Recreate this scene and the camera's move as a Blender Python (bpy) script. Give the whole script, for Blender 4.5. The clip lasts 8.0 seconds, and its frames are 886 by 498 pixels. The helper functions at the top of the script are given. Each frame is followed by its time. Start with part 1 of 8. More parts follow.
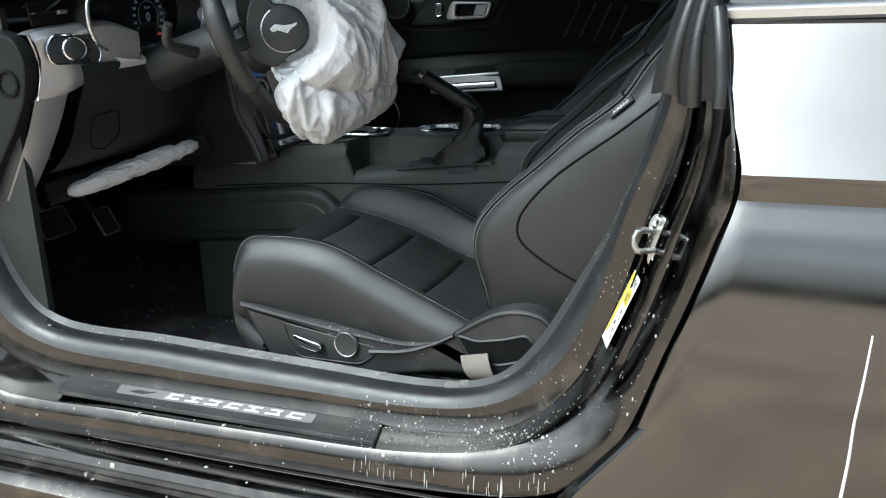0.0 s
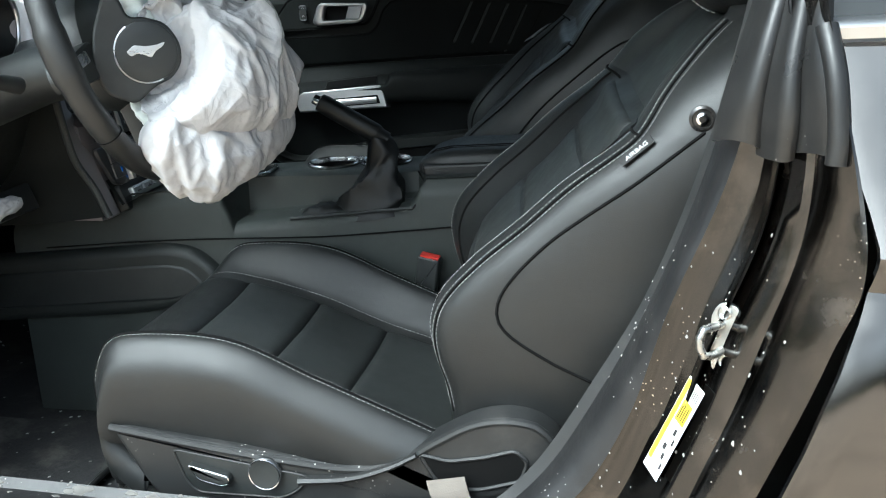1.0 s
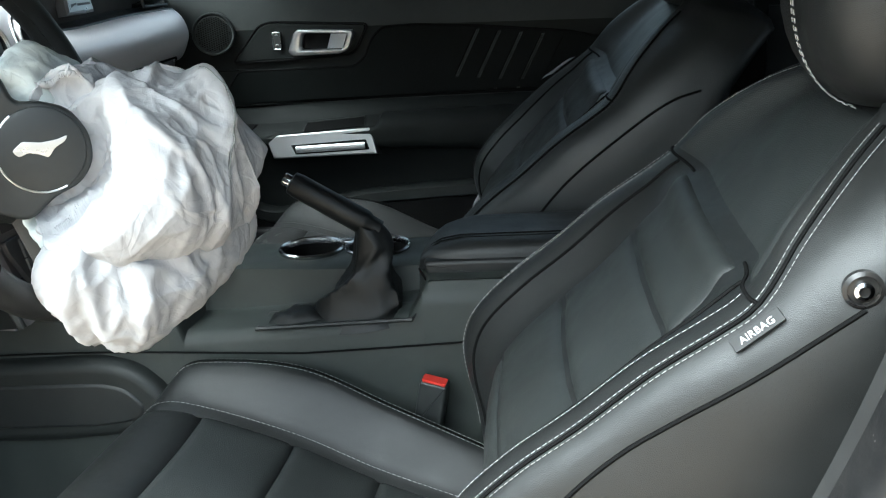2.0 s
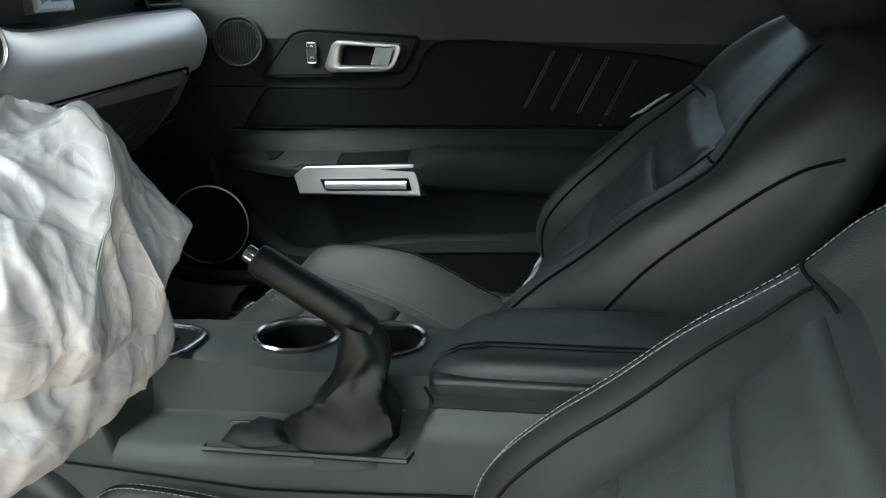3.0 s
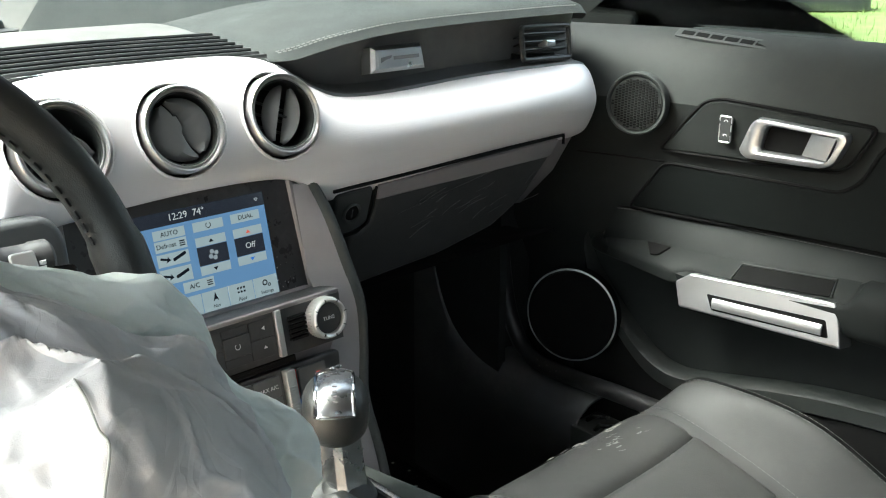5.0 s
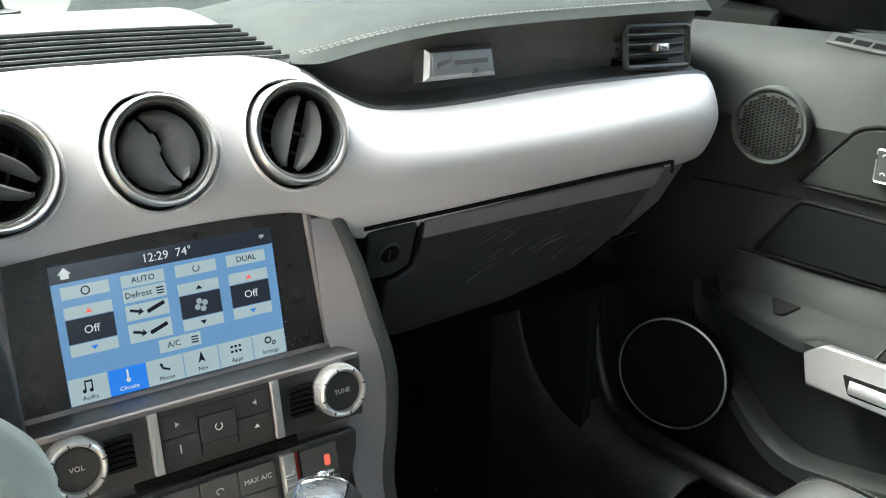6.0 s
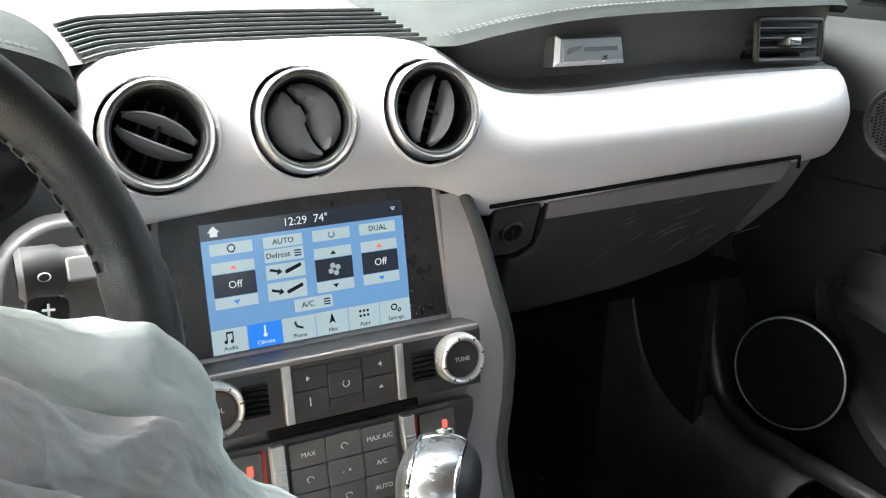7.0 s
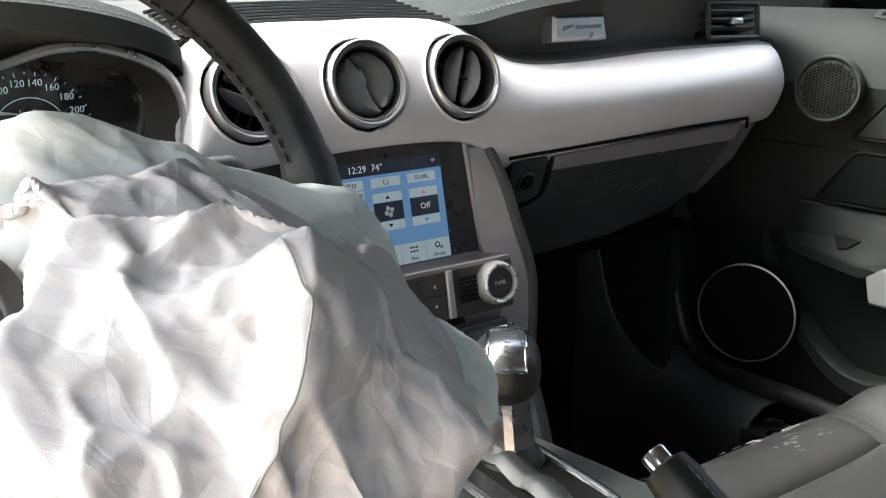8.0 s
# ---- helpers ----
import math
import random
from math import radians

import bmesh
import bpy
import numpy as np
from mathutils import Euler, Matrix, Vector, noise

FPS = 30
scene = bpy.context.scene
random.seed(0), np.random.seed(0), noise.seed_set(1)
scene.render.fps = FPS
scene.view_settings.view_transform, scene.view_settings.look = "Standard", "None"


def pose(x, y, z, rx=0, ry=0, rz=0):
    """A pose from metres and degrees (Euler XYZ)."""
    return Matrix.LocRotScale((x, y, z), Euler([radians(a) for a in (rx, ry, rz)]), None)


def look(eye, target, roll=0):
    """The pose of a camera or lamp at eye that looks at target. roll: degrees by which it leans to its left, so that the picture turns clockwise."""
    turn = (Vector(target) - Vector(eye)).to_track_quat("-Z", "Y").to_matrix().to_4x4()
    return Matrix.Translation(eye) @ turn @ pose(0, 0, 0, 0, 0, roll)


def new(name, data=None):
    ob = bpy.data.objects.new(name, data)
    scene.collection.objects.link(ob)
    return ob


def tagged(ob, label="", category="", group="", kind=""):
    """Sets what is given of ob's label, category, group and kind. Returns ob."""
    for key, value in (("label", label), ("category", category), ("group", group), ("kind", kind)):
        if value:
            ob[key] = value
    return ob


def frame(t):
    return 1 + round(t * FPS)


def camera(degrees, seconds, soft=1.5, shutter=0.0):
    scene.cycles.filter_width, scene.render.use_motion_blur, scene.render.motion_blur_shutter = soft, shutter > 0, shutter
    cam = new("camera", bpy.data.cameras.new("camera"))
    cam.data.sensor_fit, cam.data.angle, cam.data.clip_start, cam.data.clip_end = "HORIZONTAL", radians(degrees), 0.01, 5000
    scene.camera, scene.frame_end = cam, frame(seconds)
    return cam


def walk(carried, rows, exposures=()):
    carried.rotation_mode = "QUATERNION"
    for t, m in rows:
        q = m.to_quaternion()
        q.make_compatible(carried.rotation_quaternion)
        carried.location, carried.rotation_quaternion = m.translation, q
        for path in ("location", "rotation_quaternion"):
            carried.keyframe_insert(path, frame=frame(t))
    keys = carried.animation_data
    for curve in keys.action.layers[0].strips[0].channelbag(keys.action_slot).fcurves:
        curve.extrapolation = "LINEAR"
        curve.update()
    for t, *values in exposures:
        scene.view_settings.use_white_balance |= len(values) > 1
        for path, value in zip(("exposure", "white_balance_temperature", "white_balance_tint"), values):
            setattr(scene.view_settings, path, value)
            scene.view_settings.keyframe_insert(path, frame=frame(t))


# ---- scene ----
cam = camera(49.5, 8.0, soft=1.1)
PATH = [
    (0, (0.858, -1.938, 1.075), (0.073, -0.182, 0.526), -2.7),
    (0.2, (0.758, -1.877, 1.073), (0.068, -0.084, 0.514), -2.5),
    (0.4, (0.679, -1.83, 1.062), (0.074, -0.009, 0.498), -3.1),
    (0.5, (0.658, -1.809, 1.058), (0.079, 0.02, 0.493), -3.0),
    (1, (0.542, -1.61, 1.096), (0.122, 0.256, 0.511), -3.1),
    (1.2, (0.511, -1.526, 1.132), (0.126, 0.343, 0.532), -3.4),
    (1.5, (0.478, -1.408, 1.159), (0.112, 0.463, 0.554), -3.2),
    (1.7, (0.453, -1.338, 1.167), (0.091, 0.531, 0.553), -3.2),
    (2.8, (0.43, -0.899, 1.167), (-0.151, 0.912, 0.549), -1.7),
    (3, (0.434, -0.831, 1.151), (-0.16, 0.98, 0.546), -1.1),
    (3.2, (0.439, -0.747, 1.155), (-0.193, 1.048, 0.540), -1.0),
    (3.5, (0.426, -0.677, 1.158), (-0.41, 1.031, 0.538), -0.6),
    (3.7, (0.413, -0.623, 1.159), (-0.629, 0.968, 0.541), -1.0),
    (4, (0.399, -0.549, 1.146), (-0.829, 0.912, 0.549), -1.4),
    (4.2, (0.398, -0.505, 1.165), (-0.881, 0.913, 0.572), -1.1),
    (4.5, (0.389, -0.474, 1.188), (-0.932, 0.914, 0.614), -0.9),
    (5, (0.359, -0.431, 1.225), (-1.025, 0.868, 0.596), -0.1),
    (5.2, (0.344, -0.398, 1.229), (-1.091, 0.845, 0.602), -0.3),
    (6.3, (0.211, -0.201, 1.215), (-1.371, 0.819, 0.538), 1.3),
    (6.5, (0.211, -0.208, 1.208), (-1.41, 0.76, 0.546), 1.1),
    (6.8, (0.228, -0.225, 1.214), (-1.430, 0.671, 0.545), 0.7),
    (7, (0.257, -0.253, 1.21), (-1.408, 0.629, 0.54), 1.2),
    (7.2, (0.271, -0.277, 1.210), (-1.401, 0.597, 0.547), 0.7),
    (7.5, (0.295, -0.331, 1.214), (-1.375, 0.564, 0.575), 0.9),
    (7.7, (0.314, -0.363, 1.194), (-1.334, 0.592, 0.582), 0.9),
    (8, (0.344, -0.451, 1.158), (-1.248, 0.617, 0.586), -0.3),
]
walk(cam, [(t, look(eye, target, roll)) for t, eye, target, roll in PATH],
     [(0.0, 1.18, 5500, -2), (1.0, 1.62, 5450, -4), (1.7, 1.87, 5450, -5), (2.8, 2.38, 5650, -5), (3.6, 2.75, 5850, -4), (4.0, 3.2, 6000, -3), (4.5, 3.45, 6150, -2), (5.2, 3.76, 6200, -2), (6.3, 4.1, 6200, -1), (7.0, 4.25, 6250, 2), (7.5, 4.2, 6250, 3), (8.0, 3.32, 6230, 6)])

# ---- world and light ----
world = bpy.data.worlds.new("sky")
scene.world = world
world.use_nodes = True
wn = world.node_tree.nodes
sky = wn.new("ShaderNodeTexSky")
sky.sky_type = "NISHITA"
sky.sun_disc = False
sky.sun_elevation, sky.sun_rotation = radians(52), radians(215)
sky.air_density, sky.dust_density, sky.ozone_density = 0.7, 9.0, 0.5
wn["Background"].inputs["Strength"].default_value = 0.15
haze = wn.new("ShaderNodeHueSaturation")
haze.inputs["Saturation"].default_value = 0.5
world.node_tree.links.new(sky.outputs["Color"], haze.inputs["Color"])
aim = wn.new("ShaderNodeTexCoord")
squash = wn.new("ShaderNodeMapping")
squash.inputs["Scale"].default_value = (1.0, 1.0, 2.6)
world.node_tree.links.new(aim.outputs["Generated"], squash.inputs["Vector"])
cloud = wn.new("ShaderNodeTexNoise")
cloud.inputs["Scale"].default_value, cloud.inputs["Detail"].default_value, cloud.inputs["Roughness"].default_value = 2.6, 6.0, 0.55
world.node_tree.links.new(squash.outputs["Vector"], cloud.inputs["Vector"])
shade = wn.new("ShaderNodeMapRange")
for key, val in (("From Min", 0.35), ("From Max", 0.65), ("To Min", 0.68), ("To Max", 1.18)):
    shade.inputs[key].default_value = val
world.node_tree.links.new(cloud.outputs["Fac"], shade.inputs["Value"])
drift = wn.new("ShaderNodeVectorMath")
drift.operation = "SCALE"
world.node_tree.links.new(haze.outputs["Color"], drift.inputs[0])
world.node_tree.links.new(shade.outputs["Result"], drift.inputs["Scale"])
world.node_tree.links.new(drift.outputs["Vector"], wn["Background"].inputs["Color"])
sun_data = bpy.data.lights.new("sun", "SUN")
sun_data.energy, sun_data.angle, sun_data.color = 0.3, radians(25), (1.0, 0.98, 0.95)
sun = new("sun", sun_data)
sun.matrix_world = look((0, 0, 20), (8.9, 12.8, 0.0))

# ---- materials ----


def mat(name, base, rough=0.5, metal=0.0, coat=0.0, grain=0.0, grain_scale=900.0, vary=0.15, vary_scale=9.0,
        dust=0.0, dust_scale=14.0, dust_color=(0.32, 0.29, 0.25), specks=0.0, speck_scale=55.0, cells=False, spec=0.5, stretch=None, wave=0.0, crease=0.0):
    m = bpy.data.materials.new(name)
    m.use_nodes = True
    nt = m.node_tree
    n, l = nt.nodes, nt.links
    b = n["Principled BSDF"]
    b.inputs["Roughness"].default_value = rough
    b.inputs["Metallic"].default_value = metal
    b.inputs["Coat Weight"].default_value = coat
    b.inputs["Coat Roughness"].default_value = 0.06
    b.inputs["Specular IOR Level"].default_value = spec
    tc = n.new("ShaderNodeTexCoord")
    co = tc.outputs["Object"]
    if stretch:
        mp = n.new("ShaderNodeMapping")
        mp.inputs["Scale"].default_value = stretch
        l.new(co, mp.inputs["Vector"])
        co = mp.outputs["Vector"]

    def noise_tex(scale, detail=4.0, rough_=0.6):
        t = n.new("ShaderNodeTexNoise")
        t.inputs["Scale"].default_value = scale
        t.inputs["Detail"].default_value = detail
        t.inputs["Roughness"].default_value = rough_
        l.new(co, t.inputs["Vector"])
        return t.outputs["Fac"]

    def ramp(fac, a, c, x0=0.0, x1=1.0):
        r = n.new("ShaderNodeMapRange")
        r.inputs["From Min"].default_value, r.inputs["From Max"].default_value = x0, x1
        r.inputs["To Min"].default_value, r.inputs["To Max"].default_value = a, c
        l.new(fac, r.inputs["Value"])
        return r.outputs["Result"]

    def mix(fac, a, c):
        x = n.new("ShaderNodeMix")
        x.data_type = "RGBA"
        if isinstance(fac, float):
            x.inputs["Factor"].default_value = fac
        else:
            l.new(fac, x.inputs["Factor"])
        for sock, v in ((x.inputs["A"], a), (x.inputs["B"], c)):
            if isinstance(v, tuple):
                sock.default_value = (*v, 1)
            else:
                l.new(v, sock)
        return x.outputs["Result"]

    lo, hi = tuple(max(c * (1 - vary), 0) for c in base), tuple(min(c * (1 + vary), 1) for c in base)
    col = mix(ramp(noise_tex(vary_scale), 0, 1, 0.3, 0.7), lo, hi)
    rgh = ramp(noise_tex(vary_scale * 2.3), max(rough - 0.07, 0.02), min(rough + 0.07, 1), 0.3, 0.7)
    if dust:
        f = ramp(noise_tex(dust_scale, 8.0, 0.7), 0, dust, 0.5, 0.72)
        col = mix(f, col, dust_color)
        add = n.new("ShaderNodeMath")
        add.operation = "ADD"
        add.use_clamp = True
        l.new(rgh, add.inputs[0])
        l.new(ramp(noise_tex(dust_scale, 8.0, 0.7), 0, dust * 0.6, 0.5, 0.72), add.inputs[1])
        rgh = add.outputs[0]
    if specks:
        v = n.new("ShaderNodeTexVoronoi")
        v.inputs["Scale"].default_value = speck_scale
        l.new(co, v.inputs["Vector"])
        spot = ramp(v.outputs["Distance"], 1, 0, 0.10, 0.17)
        where = ramp(noise_tex(6.0, 5.0), 0, 1, 0.62 - 0.2 * specks, 0.68 - 0.2 * specks)
        mu = n.new("ShaderNodeMath")
        mu.operation = "MULTIPLY"
        l.new(spot, mu.inputs[0])
        l.new(where, mu.inputs[1])
        col = mix(mu.outputs[0], col, (0.55, 0.53, 0.5))
    l.new(col, b.inputs["Base Color"])
    l.new(rgh, b.inputs["Roughness"])
    h = None
    if grain:
        if cells:
            v = n.new("ShaderNodeTexVoronoi")
            v.inputs["Scale"].default_value = grain_scale
            v.feature = "DISTANCE_TO_EDGE"
            l.new(co, v.inputs["Vector"])
            h = ramp(v.outputs["Distance"], 0, 1, 0.0, 0.25)
        else:
            h = noise_tex(grain_scale, 3.0)
        bp = n.new("ShaderNodeBump")
        bp.inputs["Strength"].default_value = grain
        bp.inputs["Distance"].default_value = 0.0006
        l.new(h, bp.inputs["Height"])
        out = bp.outputs["Normal"]
        if wave:
            b2 = n.new("ShaderNodeBump")
            b2.inputs["Strength"].default_value = wave
            b2.inputs["Distance"].default_value = 0.004
            l.new(noise_tex(18.0, 3.0), b2.inputs["Height"])
            l.new(out, b2.inputs["Normal"])
            out = b2.outputs["Normal"]
        if crease:
            warp = n.new("ShaderNodeTexNoise")
            warp.inputs["Scale"].default_value = 7.0
            warp.inputs["Detail"].default_value = 2.0
            l.new(co, warp.inputs["Vector"])
            bend = n.new("ShaderNodeVectorMath")
            bend.operation = "MULTIPLY_ADD"
            bend.inputs[1].default_value = (0.12, 0.12, 0.12)
            l.new(warp.outputs["Color"], bend.inputs[0])
            l.new(co, bend.inputs[2])
            for size, turn, deep in ((11.0, (0.5, 0.7, 0.2), 0.030), (31.0, (1.1, 0.3, 0.9), 0.009)):
                mp = n.new("ShaderNodeMapping")
                mp.inputs["Rotation"].default_value = turn
                l.new(bend.outputs["Vector"], mp.inputs["Vector"])
                v = n.new("ShaderNodeTexVoronoi")
                v.distance = "CHEBYCHEV"
                v.inputs["Scale"].default_value = size
                l.new(mp.outputs["Vector"], v.inputs["Vector"])
                b3 = n.new("ShaderNodeBump")
                b3.inputs["Strength"].default_value = crease
                b3.inputs["Distance"].default_value = deep
                l.new(v.outputs["Distance"], b3.inputs["Height"])
                l.new(out, b3.inputs["Normal"])
                out = b3.outputs["Normal"]
        l.new(out, b.inputs["Normal"])
    return m


def glow(name, color, strength):
    m = bpy.data.materials.new(name)
    m.use_nodes = True
    b = m.node_tree.nodes["Principled BSDF"]
    b.inputs["Base Color"].default_value = (*(c * 0.2 for c in color), 1)
    b.inputs["Emission Color"].default_value = (*color, 1)
    b.inputs["Emission Strength"].default_value = strength
    b.inputs["Roughness"].default_value = 0.12
    return m


def clear_glass(name, tint=(0.92, 0.95, 0.93)):
    m = bpy.data.materials.new(name)
    m.use_nodes = True
    n, l = m.node_tree.nodes, m.node_tree.links
    n.remove(n["Principled BSDF"])
    tr, gl, fr, mx = (n.new("ShaderNode" + k) for k in ("BsdfTransparent", "BsdfGlossy", "Fresnel", "MixShader"))
    tr.inputs["Color"].default_value = (*tint, 1)
    gl.inputs["Roughness"].default_value = 0.02
    fr.inputs["IOR"].default_value = 1.5
    l.new(fr.outputs[0], mx.inputs[0])
    l.new(tr.outputs[0], mx.inputs[1])
    l.new(gl.outputs[0], mx.inputs[2])
    l.new(mx.outputs[0], n["Material Output"].inputs["Surface"])
    return m


LEATHER = mat("black_leather", (0.0135, 0.0142, 0.0140), 0.40, grain=0.22, grain_scale=700, cells=True, vary=0.15, dust=0.05, dust_scale=6, wave=0.3, dust_color=(0.08, 0.07, 0.06))
INSERT = mat("black_leather_insert", (0.022, 0.0242, 0.0237), 0.46, grain=0.28, grain_scale=420, cells=True, vary=0.15, dust=0.06, dust_scale=7, wave=0.3, dust_color=(0.10, 0.09, 0.08))
DUSTY_LEATHER = mat("dusty_grey_leather", (0.044, 0.0445, 0.0435), 0.5, grain=0.22, grain_scale=600, cells=True, vary=0.12, dust=0.24, dust_scale=6, wave=0.3, dust_color=(0.10, 0.096, 0.09), spec=0.25)
PLASTIC = mat("black_grained_plastic", (0.017, 0.0190, 0.0188), 0.45, grain=0.3, grain_scale=1100, vary=0.2, dust=0.10, dust_scale=9, dust_color=(0.12, 0.115, 0.105))
PLASTIC_SOFT = mat("dark_soft_touch_plastic", (0.0165, 0.0188, 0.0178), 0.48, grain=0.3, grain_scale=1300, vary=0.15, dust=0.10, dust_scale=7, dust_color=(0.08, 0.08, 0.072), spec=0.4)
PLASTIC_DIRTY = mat("dirty_black_plastic", (0.019, 0.0195, 0.0195), 0.45, grain=0.3, grain_scale=900, vary=0.25, dust=0.18, dust_scale=9, specks=0.4, speck_scale=110, dust_color=(0.15, 0.135, 0.12))
GLOSS_BLACK = mat("gloss_black_plastic", (0.012, 0.012, 0.013), 0.12, vary=0.05, dust=0.08)
RUBBER = mat("black_rubber", (0.014, 0.014, 0.0145), 0.36, grain=0.3, grain_scale=300, vary=0.2, dust=0.16, dust_scale=17, specks=0.15, speck_scale=160, dust_color=(0.09, 0.085, 0.078), wave=0.5)
COVER_RUBBER = mat("dark_moulded_rubber", (0.015, 0.0148, 0.0145), 0.33, grain=0.2, grain_scale=500, vary=0.15, dust=0.08, dust_scale=12, specks=0.12, speck_scale=140, dust_color=(0.10, 0.095, 0.09), wave=0.3)
PAINT = mat("dark_grey_metallic_paint", (0.115, 0.112, 0.110), 0.08, metal=1.0, coat=0.3, grain=0.03, grain_scale=2500, vary=0.10, vary_scale=3, dust=0.08, dust_scale=5)
PAINT_DIRTY = mat("mud_splashed_dark_paint", (0.052, 0.049, 0.046), 0.15, metal=1.0, coat=0.6, grain=0.06, grain_scale=500, vary=0.12, dust=0.30, dust_scale=11, specks=0.25, speck_scale=150, dust_color=(0.26, 0.23, 0.20))
SILVER = mat("satin_silver_paint", (0.76, 0.738, 0.75), 0.48, metal=0.38, grain=0.14, grain_scale=700, vary=0.03, vary_scale=4, dust=0.14, dust_scale=9, stretch=(1, 0.06, 1))
END_SILVER = mat("satin_grey_end_paint", (0.30, 0.30, 0.31), 0.34, metal=0.6, grain=0.14, grain_scale=700, vary=0.05, vary_scale=4, dust=0.12, dust_scale=9)
SILVER_DARK = mat("purplish_grey_satin_plastic", (0.21, 0.195, 0.202), 0.40, metal=0.3, grain=0.2, grain_scale=1200, vary=0.08, dust=0.25, dust_scale=12)
CHROME = mat("chrome", (0.72, 0.73, 0.75), 0.12, metal=1.0, vary=0.05, dust=0.12, dust_scale=20)
SATIN_METAL = mat("satin_metal", (0.62, 0.63, 0.64), 0.3, metal=1.0, vary=0.05, grain=0.1, grain_scale=900, dust=0.12, stretch=(0.1, 1, 1))
STEEL = mat("zinc_plated_steel", (0.5, 0.5, 0.48), 0.3, metal=1.0, vary=0.15, vary_scale=40, dust=0.2, dust_scale=30)
CLOTH = mat("white_nylon_fabric", (0.51, 0.51, 0.52), 0.85, grain=0.25, grain_scale=1500, vary=0.06, vary_scale=8, dust=0.18, dust_scale=6, dust_color=(0.36, 0.325, 0.29), spec=0.2, wave=0.2, crease=0.34)
CLOTH_BACK = mat("pale_green_coated_nylon", (0.69, 0.74, 0.72), 0.8, grain=0.25, grain_scale=1500, vary=0.05, vary_scale=8, dust=0.10, dust_scale=6, dust_color=(0.44, 0.41, 0.36), spec=0.2, wave=0.2, crease=0.30)
BRIGHT = mat("bright_chromed_plastic", (0.64, 0.645, 0.65), 0.34, metal=0.9, vary=0.03, grain=0.05, grain_scale=900)
BEZEL = mat("dusty_black_screen_surround", (0.030, 0.028, 0.029), 0.30, vary=0.2, vary_scale=20, dust=0.30, dust_scale=25, dust_color=(0.16, 0.15, 0.145), specks=0.3, speck_scale=160)
BUTTON = mat("black_button_plastic", (0.036, 0.036, 0.037), 0.45, grain=0.2, grain_scale=1500, vary=0.15, dust=0.18, dust_scale=60, dust_color=(0.15, 0.145, 0.14))
CARPET = mat("black_carpet", (0.012, 0.012, 0.013), 0.95, grain=1.0, grain_scale=600, vary=0.4, vary_scale=300, dust=0.35, dust_scale=8, specks=0.5, speck_scale=45, dust_color=(0.14, 0.13, 0.115))
MATERIAL_MAT = mat("black_floor_mat", (0.014, 0.014, 0.015), 0.95, grain=1.0, grain_scale=500, vary=0.4, vary_scale=200, dust=0.5, dust_scale=7, specks=0.8, speck_scale=50, dust_color=(0.18, 0.17, 0.15))
# Out of view; tone kept dark to cut light bounced into the cabin.
HEADLINER = mat("dark_headliner_cloth", (0.06, 0.06, 0.06), 0.95, grain=0.5, grain_scale=900, vary=0.06)
THREAD = mat("pale_grey_thread", (0.30, 0.30, 0.29), 0.8, vary=0.1)
DARK_THREAD = mat("dark_grey_thread", (0.10, 0.10, 0.10), 0.8, vary=0.1)
RED = mat("red_plastic", (0.55, 0.03, 0.02), 0.35, vary=0.05, dust=0.1)
WEBBING = mat("grey_brown_webbing", (0.16, 0.14, 0.12), 0.8, grain=0.8, grain_scale=500, vary=0.15, dust=0.3)
PAPER = mat("white_sticker_paper", (0.75, 0.75, 0.73), 0.45, vary=0.04)
YELLOW = mat("yellow_print", (0.75, 0.58, 0.03), 0.45, vary=0.05)
INK = mat("black_ink", (0.02, 0.02, 0.02), 0.5, vary=0.05)
WHITE_MARK = mat("white_print", (0.7, 0.7, 0.7), 0.5, vary=0.03)
# Near-black for seams and black parts, and as painted shade in hollows.
DEEP = mat("black_plastic_and_shade", (0.0045, 0.0045, 0.0045), 0.85, vary=0.1, spec=0.12)
DASH_GREY = mat("grey_black_dash_plastic", (0.062, 0.064, 0.066), 0.42, grain=0.5, grain_scale=1000, vary=0.2, dust=0.30, dust_scale=11, dust_color=(0.20, 0.19, 0.175))
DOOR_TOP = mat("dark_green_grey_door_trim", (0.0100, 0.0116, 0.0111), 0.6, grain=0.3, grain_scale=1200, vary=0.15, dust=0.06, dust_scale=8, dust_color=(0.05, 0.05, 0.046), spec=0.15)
# Black leather, lowered further to hold the shade under the door pad.
DOOR_BLACK = mat("shaded_black_door_leather", (0.0036, 0.0046, 0.0045), 0.55, grain=0.25, grain_scale=600, cells=True, vary=0.15, dust=0.05, dust_scale=8, dust_color=(0.02, 0.022, 0.021), spec=0.08)
DUSTY_BLACK = mat("dusty_black_leather", (0.0200, 0.0220, 0.0215), 0.40, grain=0.22, grain_scale=650, cells=True, vary=0.12, dust=0.10, dust_scale=6, wave=0.3, dust_color=(0.06, 0.06, 0.055))
BACK_PANEL = mat("dusty_grey_black_leather", (0.024, 0.0262, 0.0256), 0.44, grain=0.25, grain_scale=420, cells=True, vary=0.12, dust=0.10, dust_scale=6, wave=0.3, dust_color=(0.09, 0.088, 0.08))
DOOR_PAD = mat("soft_grey_door_pad", (0.030, 0.0335, 0.0325), 0.62, grain=0.4, grain_scale=1000, vary=0.12, dust=0.12, dust_scale=9, dust_color=(0.07, 0.07, 0.066), spec=0.2)
GREY_THREAD = mat("grey_thread", (0.22, 0.23, 0.22), 0.8, vary=0.1)
RING = mat("satin_ring_metal", (0.58, 0.575, 0.57), 0.33, metal=1.0, vary=0.08, grain=0.08, grain_scale=900, dust=0.12, dust_scale=25)
